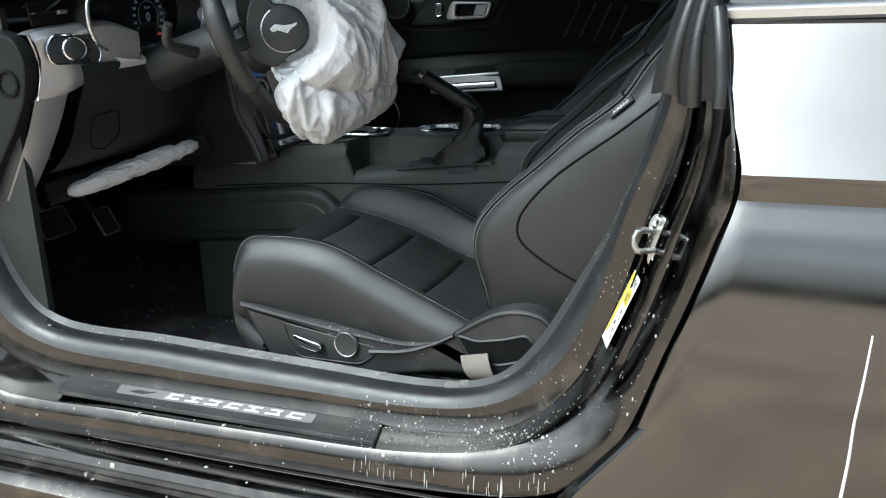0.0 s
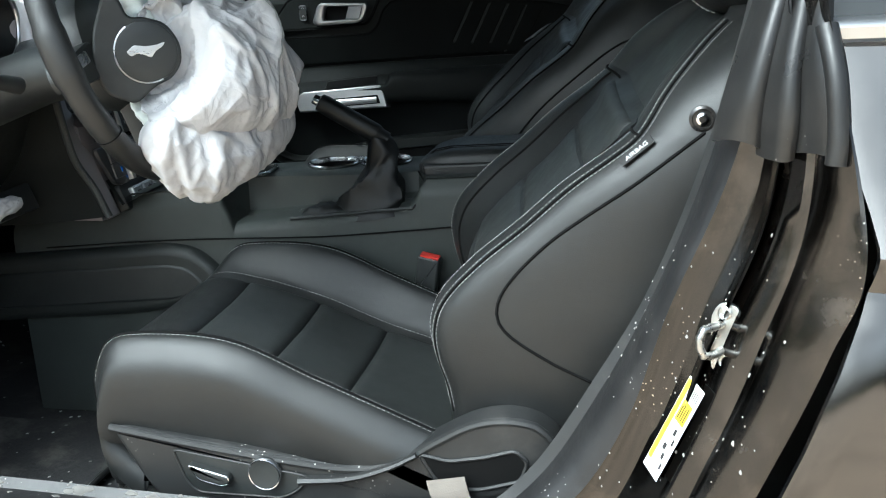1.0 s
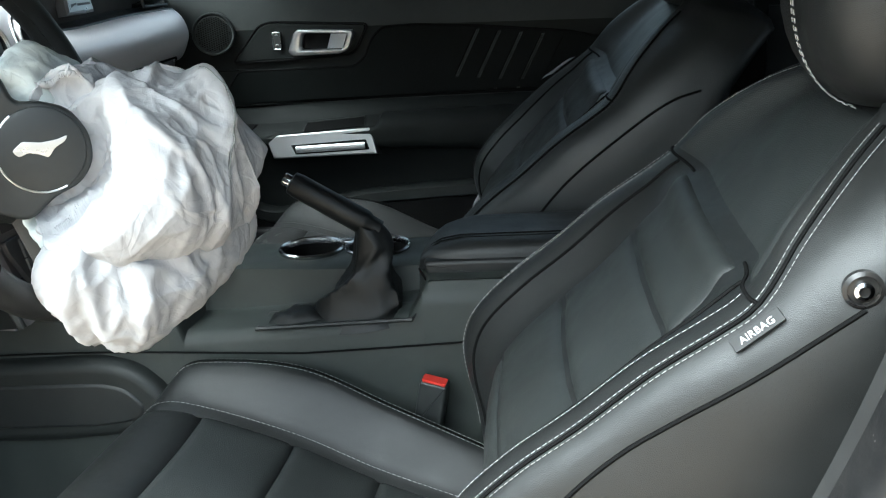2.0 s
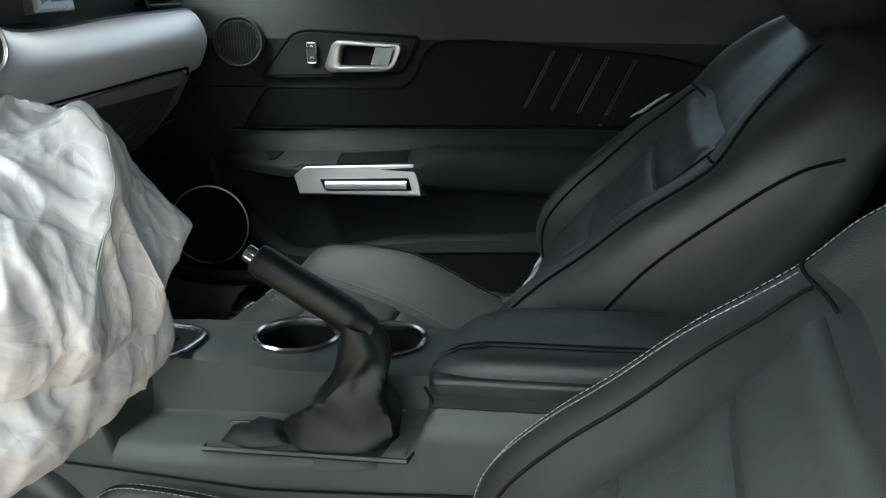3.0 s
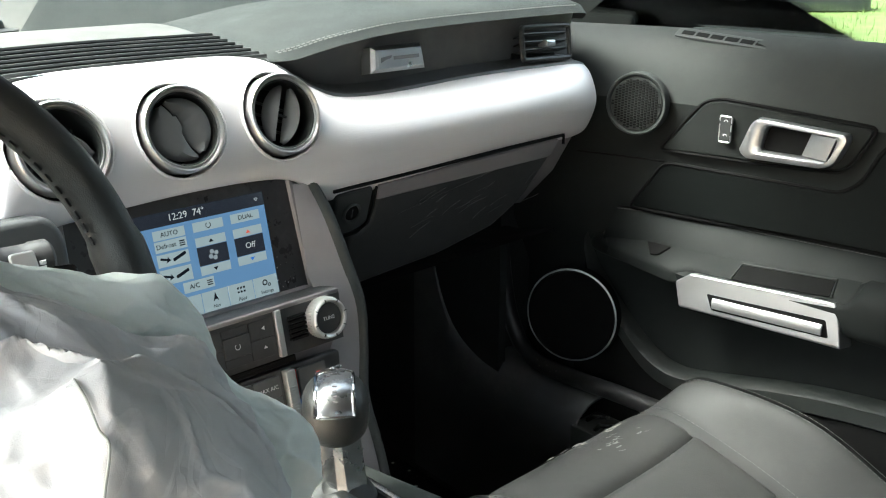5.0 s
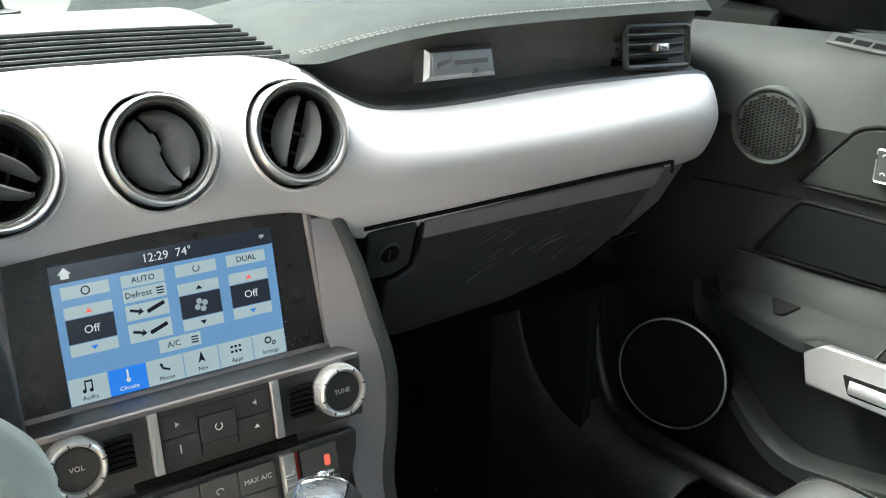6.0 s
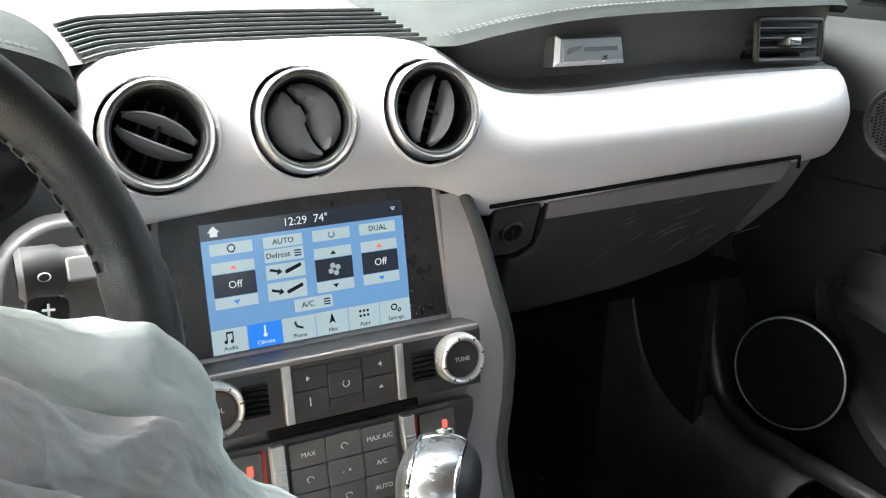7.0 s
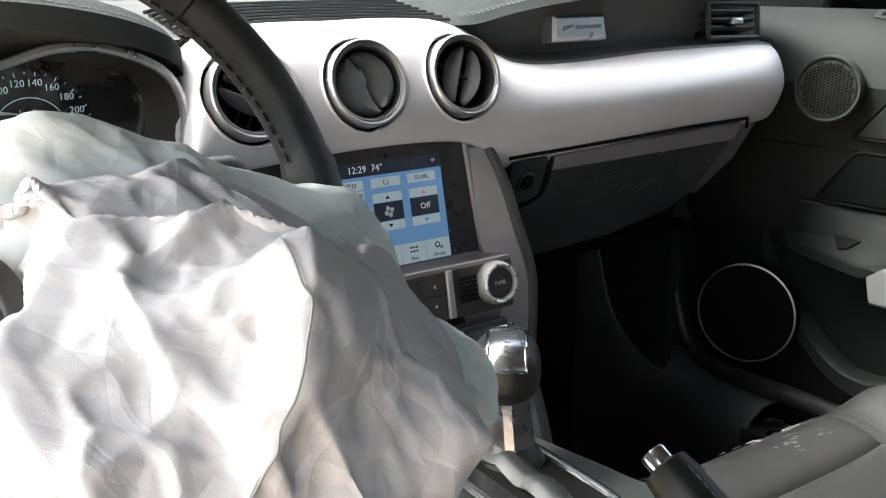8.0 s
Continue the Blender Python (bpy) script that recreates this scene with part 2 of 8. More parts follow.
RADIO = mat("dusty_black_radio_plastic", (0.040, 0.0395, 0.040), 0.36, grain=0.25, grain_scale=1200, vary=0.2, vary_scale=20, dust=0.28, dust_scale=22, dust_color=(0.14, 0.135, 0.125), specks=0.3, speck_scale=190)
VANE = mat("satin_black_vane_plastic", (0.10, 0.102, 0.103), 0.38, grain=0.2, grain_scale=1200, vary=0.15, dust=0.12, dust_scale=30, dust_color=(0.12, 0.12, 0.11))
KNOB_RING = mat("pale_satin_knob_ring", (0.66, 0.655, 0.645), 0.36, metal=0.85, vary=0.06, grain=0.08, grain_scale=900, dust=0.12, dust_scale=30)
# Paler copy of BUTTON for the climate keys, which tilt up to the sky.
CLIMATE_KEY = mat("pale_grey_key_plastic", (0.085, 0.086, 0.086), 0.40, grain=0.2, grain_scale=1500, vary=0.15, dust=0.2, dust_scale=60, dust_color=(0.2, 0.195, 0.19))
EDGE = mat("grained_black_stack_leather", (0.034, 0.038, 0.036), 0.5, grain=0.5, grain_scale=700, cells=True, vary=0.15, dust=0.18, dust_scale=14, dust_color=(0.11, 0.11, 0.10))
CONSOLE = mat("grey_green_console_plastic", (0.034, 0.039, 0.036), 0.5, grain=0.35, grain_scale=1300, vary=0.12, dust=0.16, dust_scale=7, dust_color=(0.10, 0.10, 0.09), spec=0.35)
POLISHED = mat("polished_trim_chrome", (0.62, 0.625, 0.63), 0.19, metal=1.0, vary=0.06, grain=0.04, grain_scale=900, dust=0.10, dust_scale=25)
KNOB_METAL = mat("dull_knob_metal", (0.36, 0.365, 0.375), 0.26, metal=1.0, vary=0.06, grain=0.06, grain_scale=900, dust=0.08)
GLOVE = mat("scuffed_grey_black_plastic", (0.0162, 0.0171, 0.0180), 0.38, grain=0.4, grain_scale=1000, vary=0.2, dust=0.22, dust_scale=11, dust_color=(0.13, 0.125, 0.118))
PULL = mat("brushed_satin_metal", (0.52, 0.525, 0.53), 0.36, metal=0.92, vary=0.05, grain=0.1, grain_scale=900, dust=0.1, stretch=(0.1, 1, 1))
BOOT = mat("soft_black_leather", (0.0065, 0.0072, 0.0072), 0.42, grain=0.18, grain_scale=700, cells=True, vary=0.15, dust=0.03, dust_scale=8, dust_color=(0.04, 0.04, 0.036), wave=0.15, spec=0.35)
STRIP = mat("purplish_grey_strip_plastic", (0.30, 0.282, 0.29), 0.42, metal=0.25, grain=0.2, grain_scale=1200, vary=0.08, dust=0.2, dust_scale=14)
DUST = mat("grey_dried_dust", (0.13, 0.125, 0.115), 0.8, vary=0.3, vary_scale=30)
MUD = mat("dried_pale_mud", (0.33, 0.315, 0.29), 0.8, vary=0.2)
DASH_TOP = mat("dusty_grey_dash_top", (0.075, 0.078, 0.074), 0.6, grain=0.3, grain_scale=900, vary=0.1, dust=0.35, dust_scale=5, dust_color=(0.17, 0.16, 0.145), spec=0.2)
PAD = mat("dark_green_grey_dash_pad", (0.024, 0.028, 0.0275), 0.72, grain=0.5, grain_scale=900, cells=True, vary=0.12, dust=0.22, dust_scale=8, dust_color=(0.075, 0.080, 0.074), spec=0.14)
DIRT = mat("brown_wet_dirt", (0.52, 0.40, 0.29), 0.85, grain=1.0, grain_scale=40, vary=0.35, vary_scale=2.5, dust=0.5, dust_scale=1.5, dust_color=(0.54, 0.44, 0.33))
GRASS_SOIL = mat("grass_ground", (0.075, 0.115, 0.022), 0.9, grain=1.0, grain_scale=60, vary=0.3, vary_scale=1.2)
BLADE = mat("grass_blades", (0.08, 0.13, 0.022), 0.7, vary=0.35, vary_scale=3)
BARK = mat("grey_brown_bark", (0.16, 0.12, 0.09), 0.9, grain=1.0, grain_scale=40, vary=0.3, stretch=(1, 1, 0.2))
LEAF = mat("tree_leaves", (0.05, 0.085, 0.03), 0.6, vary=0.4, vary_scale=4)
GLASS = clear_glass("window_glass")
PRIVACY = mat("dark_tinted_glass", (0.02, 0.022, 0.022), 0.05, vary=0.02)

# ---- building helpers ----
from mathutils.bvhtree import BVHTree


def V(*a):
    return Vector(a)


def obj(name, bm, material, smooth=38, recalc=True):
    if recalc:
        bmesh.ops.recalc_face_normals(bm, faces=bm.faces)
    me = bpy.data.meshes.new(name)
    bm.to_mesh(me)
    bm.free()
    me.materials.append(material)
    if smooth:
        if not any(p.use_smooth for p in me.polygons):
            me.polygons.foreach_set("use_smooth", [True] * len(me.polygons))
        me.set_sharp_from_angle(angle=radians(smooth))
    return new(name, me)


HOME = {}


def thing(name, at, label, category, group="", kind=""):
    e = new(name)
    e.empty_display_size = 0.05
    e.location = at
    HOME[e.name] = Matrix.Translation(at)
    return tagged(e, label, category, group, kind)


def part(name, bm, material, parent, label="", smooth=38, recalc=True):
    ob = obj(name, bm, material, smooth, recalc)
    ob.parent = parent
    ob.matrix_parent_inverse = HOME.get(parent.name, Matrix.Identity(4)).inverted()
    HOME[ob.name] = HOME.get(parent.name, Matrix.Identity(4)) @ HOME.get(parent.name, Matrix.Identity(4)).inverted()
    return tagged(ob, label) if label else ob


def single(name, bm, material, label, category, kind="", group="", smooth=38):
    ob = obj(name, bm, material, smooth)
    HOME[ob.name] = Matrix.Identity(4)
    return tagged(ob, label, category, group, kind)


def spline(pts, n, closed=False):
    """n points at even steps of a smooth curve through pts."""
    p = [Vector(q) for q in pts]
    k = len(p)
    dense = []
    segs = k if closed else k - 1
    for i in range(segs):
        if closed:
            a, b, c, d = p[(i - 1) % k], p[i], p[(i + 1) % k], p[(i + 2) % k]
        else:
            b, c = p[i], p[i + 1]
            a = p[i - 1] if i else b * 2 - c
            d = p[i + 2] if i + 2 < k else c * 2 - b
        for j in range(16):
            t = j / 16
            dense.append(0.5 * (2 * b + (c - a) * t + (2 * a - 5 * b + 4 * c - d) * t * t + (3 * b - a - 3 * c + d) * t ** 3))
    dense.append(p[0].copy() if closed else p[-1].copy())
    lens = [0.0]
    for i in range(1, len(dense)):
        lens.append(lens[-1] + (dense[i] - dense[i - 1]).length)
    out, j = [], 0
    count = n if closed else n - 1
    for i in range(n):
        s = lens[-1] * i / count
        while j < len(dense) - 2 and lens[j + 1] < s:
            j += 1
        seg = lens[j + 1] - lens[j]
        out.append(dense[j].lerp(dense[j + 1], (s - lens[j]) / seg if seg > 1e-9 else 0))
    return out


def keyed(keys, t):
    """Value at t of a smooth curve of (t, value...) keys."""
    ts = [k[0] for k in keys]
    out = []
    i = max(0, min(len(ts) - 2, int(np.searchsorted(ts, t)) - 1))
    w = max(0.0, min(1.0, (t - ts[i]) / (ts[i + 1] - ts[i])))
    for c in range(1, len(keys[0])):
        p1, p2 = keys[i][c], keys[i + 1][c]
        h = ts[i + 1] - ts[i]
        m1 = (keys[i + 1][c] - keys[i - 1][c]) / (ts[i + 1] - ts[i - 1]) if i else (p2 - p1) / h
        m2 = (keys[i + 2][c] - keys[i][c]) / (ts[i + 2] - ts[i]) if i + 2 < len(ts) else (p2 - p1) / h
        a, b = 2 * w ** 3 - 3 * w ** 2 + 1, w ** 3 - 2 * w ** 2 + w
        out.append(a * p1 + b * h * m1 + (1 - a) * p2 + (w ** 3 - w ** 2) * h * m2)
    return out if len(out) > 1 else out[0]


def add_grid(bm, rows, close_u=False, close_v=False, caps=False):
    vs = [[bm.verts.new(p) for p in r] for r in rows]
    nu, nv = len(vs), len(vs[0])
    for i in range(nu if close_u else nu - 1):
        for j in range(nv if close_v else nv - 1):
            q = (vs[i][j], vs[(i + 1) % nu][j], vs[(i + 1) % nu][(j + 1) % nv], vs[i][(j + 1) % nv])
            try:
                bm.faces.new(q).smooth = True
            except ValueError:
                pass
    if caps:
        for r in (vs[0], vs[-1]):
            try:
                bm.faces.new(r)
            except ValueError:
                pass
    return bm


def grid(rows, close_u=False, close_v=False, caps=False):
    return add_grid(bmesh.new(), rows, close_u, close_v, caps)


def shell(rows, thick, close_u=False):
    """A sheet with thickness, pushed back along its own normals."""
    nu, nv = len(rows), len(rows[0])
    back = []
    for i in range(nu):
        line = []
        for j in range(nv):
            du = rows[min(i + 1, nu - 1)][j] - rows[max(i - 1, 0)][j]
            dv = rows[i][min(j + 1, nv - 1)] - rows[i][max(j - 1, 0)]
            nrm = du.cross(dv)
            nrm = nrm.normalized() if nrm.length > 1e-12 else Vector((0, 0, 1))
            line.append(rows[i][j] - nrm * thick)
        back.append(line)
    ring = [r + list(reversed(b)) for r, b in zip(rows, back)]
    return grid(ring, close_u=close_u, close_v=True, caps=not close_u)


def add_tube(bm, path, r, n=10, closed=False, caps=True, flat=1.0):
    path = [Vector(p) for p in path]
    k = len(path)
    rows, prev = [], None
    for i, p in enumerate(path):
        a = path[(i - 1) % k] if closed else path[max(i - 1, 0)]
        b = path[(i + 1) % k] if closed else path[min(i + 1, k - 1)]
        d = (b - a).normalized()
        if prev is None:
            prev = d.cross(Vector((0, 0, 1)) if abs(d.z) < 0.9 else Vector((1, 0, 0))).normalized()
        prev = (prev - d * prev.dot(d)).normalized()
        s = d.cross(prev)
        rr = r(i / max(k - 1, 1)) if callable(r) else r
        rows.append([p + rr * (math.cos(2 * math.pi * j / n) * prev + flat * math.sin(2 * math.pi * j / n) * s) for j in range(n)])
    return add_grid(bm, rows, close_u=closed, close_v=True, caps=caps and not closed)


def tube(path, r, n=10, closed=False, caps=True, flat=1.0):
    return add_tube(bmesh.new(), path, r, n, closed, caps, flat)


def frame_at(o, u, v):
    """A flat working plane: (a, b, c) goes to o + a u + b v + c (u x v)."""
    u, v = Vector(u).normalized(), Vector(v)
    v = (v - u * v.dot(u)).normalized()
    w = u.cross(v)
    o = Vector(o)
    return lambda a, b, c=0.0: o + a * u + b * v + c * w


def inset(poly, d):
    """The outline pushed inwards by d (counter-clockwise outline)."""
    n, out = len(poly), []
    area = sum(poly[i][0] * poly[(i + 1) % n][1] - poly[(i + 1) % n][0] * poly[i][1] for i in range(n))
    sgn = 1 if area > 0 else -1
    for i in range(n):
        a, b, c = (Vector(poly[(i + k) % n]).to_2d() for k in (-1, 0, 1))
        e1, e2 = (b - a), (c - b)
        e1 = e1.normalized() if e1.length > 1e-9 else e2.normalized()
        e2 = e2.normalized() if e2.length > 1e-9 else e1
        n1, n2 = Vector((-e1.y, e1.x)), Vector((-e2.y, e2.x))
        m = (n1 + n2)
        m = m.normalized() if m.length > 1e-6 else n1
        k = max(m.dot(n1), 0.5)
        p = b + m * (sgn * d / k)
        out.append((p.x, p.y))
    return out


def add_plate(bm, poly, at, low, high, edge=0.001, steps=2):
    """A slab with the outline poly on the plane at, from low to high, with a rounded upper edge."""
    rows = [[at(x, y, low) for x, y in poly]]
    for s in range(steps + 1):
        a = 0.5 * math.pi * s / steps
        q = inset(poly, edge * (1 - math.cos(a)))
        rows.append([at(x, y, high - edge + edge * math.sin(a)) for x, y in q])
    rows.append([at(x, y, high) for x, y in inset(poly, edge + min(.0003, edge * .35))])
    return add_grid(bm, rows, close_v=True, caps=True)


def plate(poly, at, low, high, edge=0.001, steps=2):
    return add_plate(bmesh.new(), poly, at, low, high, edge, steps)


def round_poly(poly, r, n=4):
    out, k = [], len(poly)
    for i in range(k):
        a, b, c = (Vector(poly[(i + j) % k]).to_2d() for j in (-1, 0, 1))
        d1, d2 = (a - b), (c - b)
        rr = min(r, d1.length * 0.45, d2.length * 0.45)
        p, q = b + d1.normalized() * rr, b + d2.normalized() * rr
        for s in range(n + 1):
            t = s / n
            z = p.lerp(b, t).lerp(b.lerp(q, t), t)
            out.append((z.x, z.y))
    return out


def rect(x0, y0, x1, y1, r=0.0, n=4):
    p = [(x0, y0), (x1, y0), (x1, y1), (x0, y1)]
    return round_poly(p, r, n) if r else p


def disc_poly(cx, cy, r, n=32, ry=None):
    return [(cx + r * math.cos(2 * math.pi * i / n), cy + (ry or r) * math.sin(2 * math.pi * i / n)) for i in range(n)]


def lathe(at, prof, n=32, c=(0, 0)):
    """A turned form: prof is a list of (radius, height) on the plane at."""
    rows = [[at(c[0] + r * math.cos(2 * math.pi * j / n), c[1] + r * math.sin(2 * math.pi * j / n), h) for j in range(n)] for r, h in prof]
    bm = grid(rows, close_v=True)
    bm.verts.ensure_lookup_table()
    if prof[-1][0] < 0.55 * max(r for r, _ in prof):
        bm.faces.new(bm.verts[-n:])
    return bm


def box(x0, y0, z0, x1, y1, z1, edge=0.004):
    at = frame_at((0, 0, 0), (1, 0, 0), (0, 1, 0))
    return plate(round_poly(rect(x0, y0, x1, y1), edge * 1.5, 2), at, z0, z1, edge)


def add_dashes(bm, path, step=0.007, length=0.0045, r=0.0006, lift=None):
    """A row of stitches along a curve."""
    total = sum((path[i + 1] - path[i]).length for i in range(len(path) - 1))
    pts = spline(path, max(int(total / step) * 2, 4))
    for i in range(0, len(pts) - 1, 2):
        d = (pts[i + 1] - pts[i])
        if d.length < 1e-6:
            continue
        a, b = pts[i], pts[i] + d.normalized() * length
        add_tube(bm, [a, b], r, 4)
    return bm


def text_bm(s, size, at, align="CENTER", depth=0.0004):
    cu = bpy.data.curves.new("writing", "FONT")
    cu.body, cu.size, cu.align_x, cu.align_y = s, size, align, "CENTER"
    cu.resolution_u = 2
    cu.extrude = depth / 2
    ob = bpy.data.objects.new("writing", cu)
    scene.collection.objects.link(ob)
    dg = bpy.context.evaluated_depsgraph_get()
    me = bpy.data.meshes.new_from_object(ob.evaluated_get(dg))
    bm = bmesh.new()
    bm.from_mesh(me)
    for v in bm.verts:
        v.co = at(v.co.x, v.co.y, v.co.z)
    bpy.data.objects.remove(ob)
    bpy.data.curves.remove(cu)
    bpy.data.meshes.remove(me)
    return bm

# ---- ground and surroundings ----


def sheet(x0, x1, y0, y1, nx, ny, z):
    rows = []
    for i in range(nx + 1):
        x = x0 + (x1 - x0) * i / nx
        rows.append([V(x, y0 + (y1 - y0) * j / ny, z(x, y0 + (y1 - y0) * j / ny)) for j in range(ny + 1)])
    return grid(rows)


def ground_height(x, y):
    lumps = 0.03 * noise.noise(V(x * 1.7, y * 1.7, 0)) + 0.015 * noise.noise(V(x * 5, y * 5, 3))
    return lumps * (1 if abs(x) < 40 and abs(y) < 40 else 0)


rows = []
marks = [-900, -250, -80, -30, -14] + [-8 + 0.4 * i for i in range(41)] + [14, 30, 80, 250, 900]
rows = [[V(x, y, ground_height(x, y)) for y in marks] for x in marks]
single("ground", grid(rows), DIRT, "brown damp bare dirt under and around the car", "ground", "structure", smooth=60)
lawn = sheet(-60, 40, 4.5, 90, 60, 50, lambda x, y: 0.012 + ground_height(x, y) + 0.03 * min(max(y - 4.5, 0), 1))
single("lawn", lawn, GRASS_SOIL, "bright green lawn behind the passenger side of the car", "lawn", "structure", smooth=60)

# ---- car body: door opening, sill and rear quarter ----
STATION = {
    "trim": [(-.74, -.60, .74), (-.665, -.60, .535), (-.56, -.60, .453), (-.30, -.60, .445), (0, -.60, .434), (.22, -.60, .427), (.335, -.60, .445), (.41, -.60, .51), (.483, -.60, .626), (.545, -.60, .742), (.602, -.60, .903), (.648, -.60, 1.10)],
    "seal": [(-.77, -.66, .73), (-.70, -.66, .515), (-.57, -.66, .425), (-.30, -.66, .410), (0, -.66, .405), (.23, -.66, .405), (.365, -.66, .432), (.459, -.66, .503), (.52, -.66, .607), (.562, -.66, .735), (.622, -.66, .893), (.662, -.66, 1.10)],
    "ledge_in": [(-.80, -.672, .72), (-.735, -.672, .475), (-.59, -.672, .377), (-.30, -.672, .366), (0, -.672, .366), (.24, -.672, .370), (.388, -.672, .397), (.492, -.668, .488), (.548, -.667, .602), (.588, -.667, .717), (.643, -.667, .872), (.655, -.667, 1.08)],
    "ledge_mid": [(-.815, -.71, .71), (-.75, -.71, .462), (-.595, -.71, .364), (-.30, -.71, .363), (0, -.71, .365), (.245, -.71, .371), (.40, -.705, .402), (.51, -.695, .49), (.568, -.69, .604), (.61, -.688, .72), (.658, -.688, .868), (.665, -.685, 1.08)],
    "ledge_out": [(-.83, -.75, .70), (-.765, -.75, .452), (-.60, -.75, .362), (-.30, -.75, .361), (0, -.75, .365), (.25, -.75, .374), (.425, -.748, .412), (.545, -.735, .495), (.602, -.73, .607), (.645, -.727, .724), (.683, -.725, .864), (.682, -.70, 1.08)],
    "lip": [(-.85, -.785, .69), (-.78, -.785, .43), (-.60, -.760, .308), (-.30, -.759, .306), (0, -.758, .310), (.25, -.760, .318), (.475, -.772, .355), (.578, -.775, .447), (.646, -.777, .602), (.698, -.78, .738), (.723, -.777, .838), (.69, -.72, 1.03)],
}


def rail(name, n=90, dy=0.0, dz=0.0, dx=0.0, t0=0.0, t1=11.0):
    keys = [(i, *p) for i, p in enumerate(STATION[name])]
    out = []
    for i in range(n):
        x, y, z = keyed(keys, t0 + (t1 - t0) * i / (n - 1))
        out.append(V(x + dx, y + dy, z + dz))
    return out


def mixed(a, b, w, out=0.0):
    return [p.lerp(q, w) + V(0, -out, 0) for p, q in zip(a, b)]


car_body = thing("coupe", (0.2, -0.8, 0.0), "dark grey metallic coupe with an open doorway and mud spots", "car body")
tr, se, li, lm, lo, lp = (rail(k) for k in ("trim", "seal", "ledge_in", "ledge_mid", "ledge_out", "lip"))
inner_floor = [V(p.x, -0.585, max(p.z - 0.16, 0.28)) for p in tr]
part("sill_trim", grid([inner_floor, mixed(inner_floor, tr, 0.9), [p + V(0, -0.004, 0.004) for p in tr], mixed(tr, se, 0.35, -0.004)]), PLASTIC_DIRTY, car_body, "scuffed black plastic trim along the doorway")
# The seal is a fat rubber bead that runs round the doorway.
bead = []
for k in range(9):
    a = math.pi * (k / 8)
    bead.append([t.lerp(s, 0.22 + 0.78 * k / 8) + (V(0, -0.4, 0.6) if abs(s.z - t.z) < 0.06 else V(-0.25, -0.95, 0.1)) * (0.016 * math.sin(a)) for t, s in zip(tr, se)])
part("door_seal", grid(bead), RUBBER, car_body, "thick black rubber door seal, dusty")
jamb = [se, [p + V(0, 0.004, 0) for p in mixed(se, li, 0.5)], mixed(se, li, 0.9), li, mixed(li, lm, 0.12), mixed(li, lm, 0.5), lm, mixed(lm, lo, 0.3, 0.004), mixed(lm, lo, 0.7, 0.008), lo, mixed(lo, lp, 0.12, 0.005), mixed(lo, lp, 0.55, 0.005), mixed(lo, lp, 0.88, 0.004), lp]
part("door_jamb", grid(jamb), PAINT_DIRTY, car_body, "dark painted door jamb with mud splashes")
fold = [mixed(li, lm, 0.55, 0.002), mixed(li, lm, 0.66, 0.012), mixed(li, lm, 0.8, 0.014), mixed(li, lm, 0.92, 0.004)]
part("jamb_ridge", grid([r[62:] for r in fold]), PAINT, car_body, "folded painted ridge of the rear pillar")

# Below the doorway: a dark joint, then the rocker moulding.
sill_x = [-1.5 + 2.2 * i / 40 for i in range(41)]
prof = [(-.759, .309), (-.757, .303), (-.748, .301), (-.750, .297), (-.798, .303), (-.812, .298), (-.818, .285), (-.812, .268), (-.803, .258), (-.806, .250), (-.833, .246), (-.848, .232), (-.852, .20), (-.838, .165), (-.80, .150), (-.70, .15)]
part("rocker_moulding", grid([[V(x, y, z + 0.012 * max(x, 0)) for y, z in prof] for x in sill_x]), PAINT_DIRTY, car_body, "grimy dark rocker moulding below the doorway")
part("underbody", box(-1.6, -0.72, 0.16, 2.4, 0.72, 0.22), DEEP, car_body)

# Rear quarter panel: a shoulder crease with a fold below it.
quarter_prof = [(0.16, -.745), (0.24, -.765), (0.32, -.782), (0.40, -.797), (0.50, -.808), (0.58, -.812), (0.66, -.808), (0.73, -.798), (0.775, -.785), (0.792, -.778), (0.800, -.776), (0.812, -.781), (0.826, -.788), (0.834, -.789), (0.842, -.785), (0.87, -.770), (0.90, -.755), (0.94, -.735), (0.98, -.714), (1.005, -.700)]
edge_keys = [(0.16, 0.40), (0.30, 0.46), (0.362, 0.482), (0.447, 0.585), (0.602, 0.653), (0.738, 0.705), (0.834, 0.729), (0.90, 0.712), (1.005, 0.692)]
rows = []
for z, y in quarter_prof:
    e = keyed(edge_keys, z)
    r = [V(e + 0.006, y + 0.024, z), V(e + 0.001, y + 0.008, z), V(e, y + 0.003, z), V(e + 0.002, y, z)]
    for i in range(1, 34):
        s = i / 33
        x = e + 0.002 + 1.6 * s ** 1.4
        swell = -0.03 * math.exp(-((x - 1.5) / 0.55) ** 2) * math.exp(-((z - 0.62) / 0.28) ** 2)
        flare = -0.035 * math.exp(-((z - 0.33) / 0.07) ** 2) * math.exp(-(max(x - 0.62, 0) / 0.16) ** 2) * (1 if z < 0.45 else 0)
        r.append(V(x, y + swell + flare, z))
    rows.append(r)
part("quarter_panel", grid(rows), PAINT, car_body, "glossy dark grey metallic rear quarter panel", smooth=25)
# A long pale scratch down the panel.
scr = [V(0.884, -0.818, 0.66), V(0.878, -0.820, 0.60), V(0.872, -0.819, 0.55), V(0.869, -0.815, 0.50), V(0.862, -0.808, 0.43), V(0.855, -0.80, 0.36)]
part("scratch", tube(spline(scr, 24), lambda s: 0.0012 + 0.0012 * s, 5), WHITE_MARK, car_body, "long pale scratch through the paint")
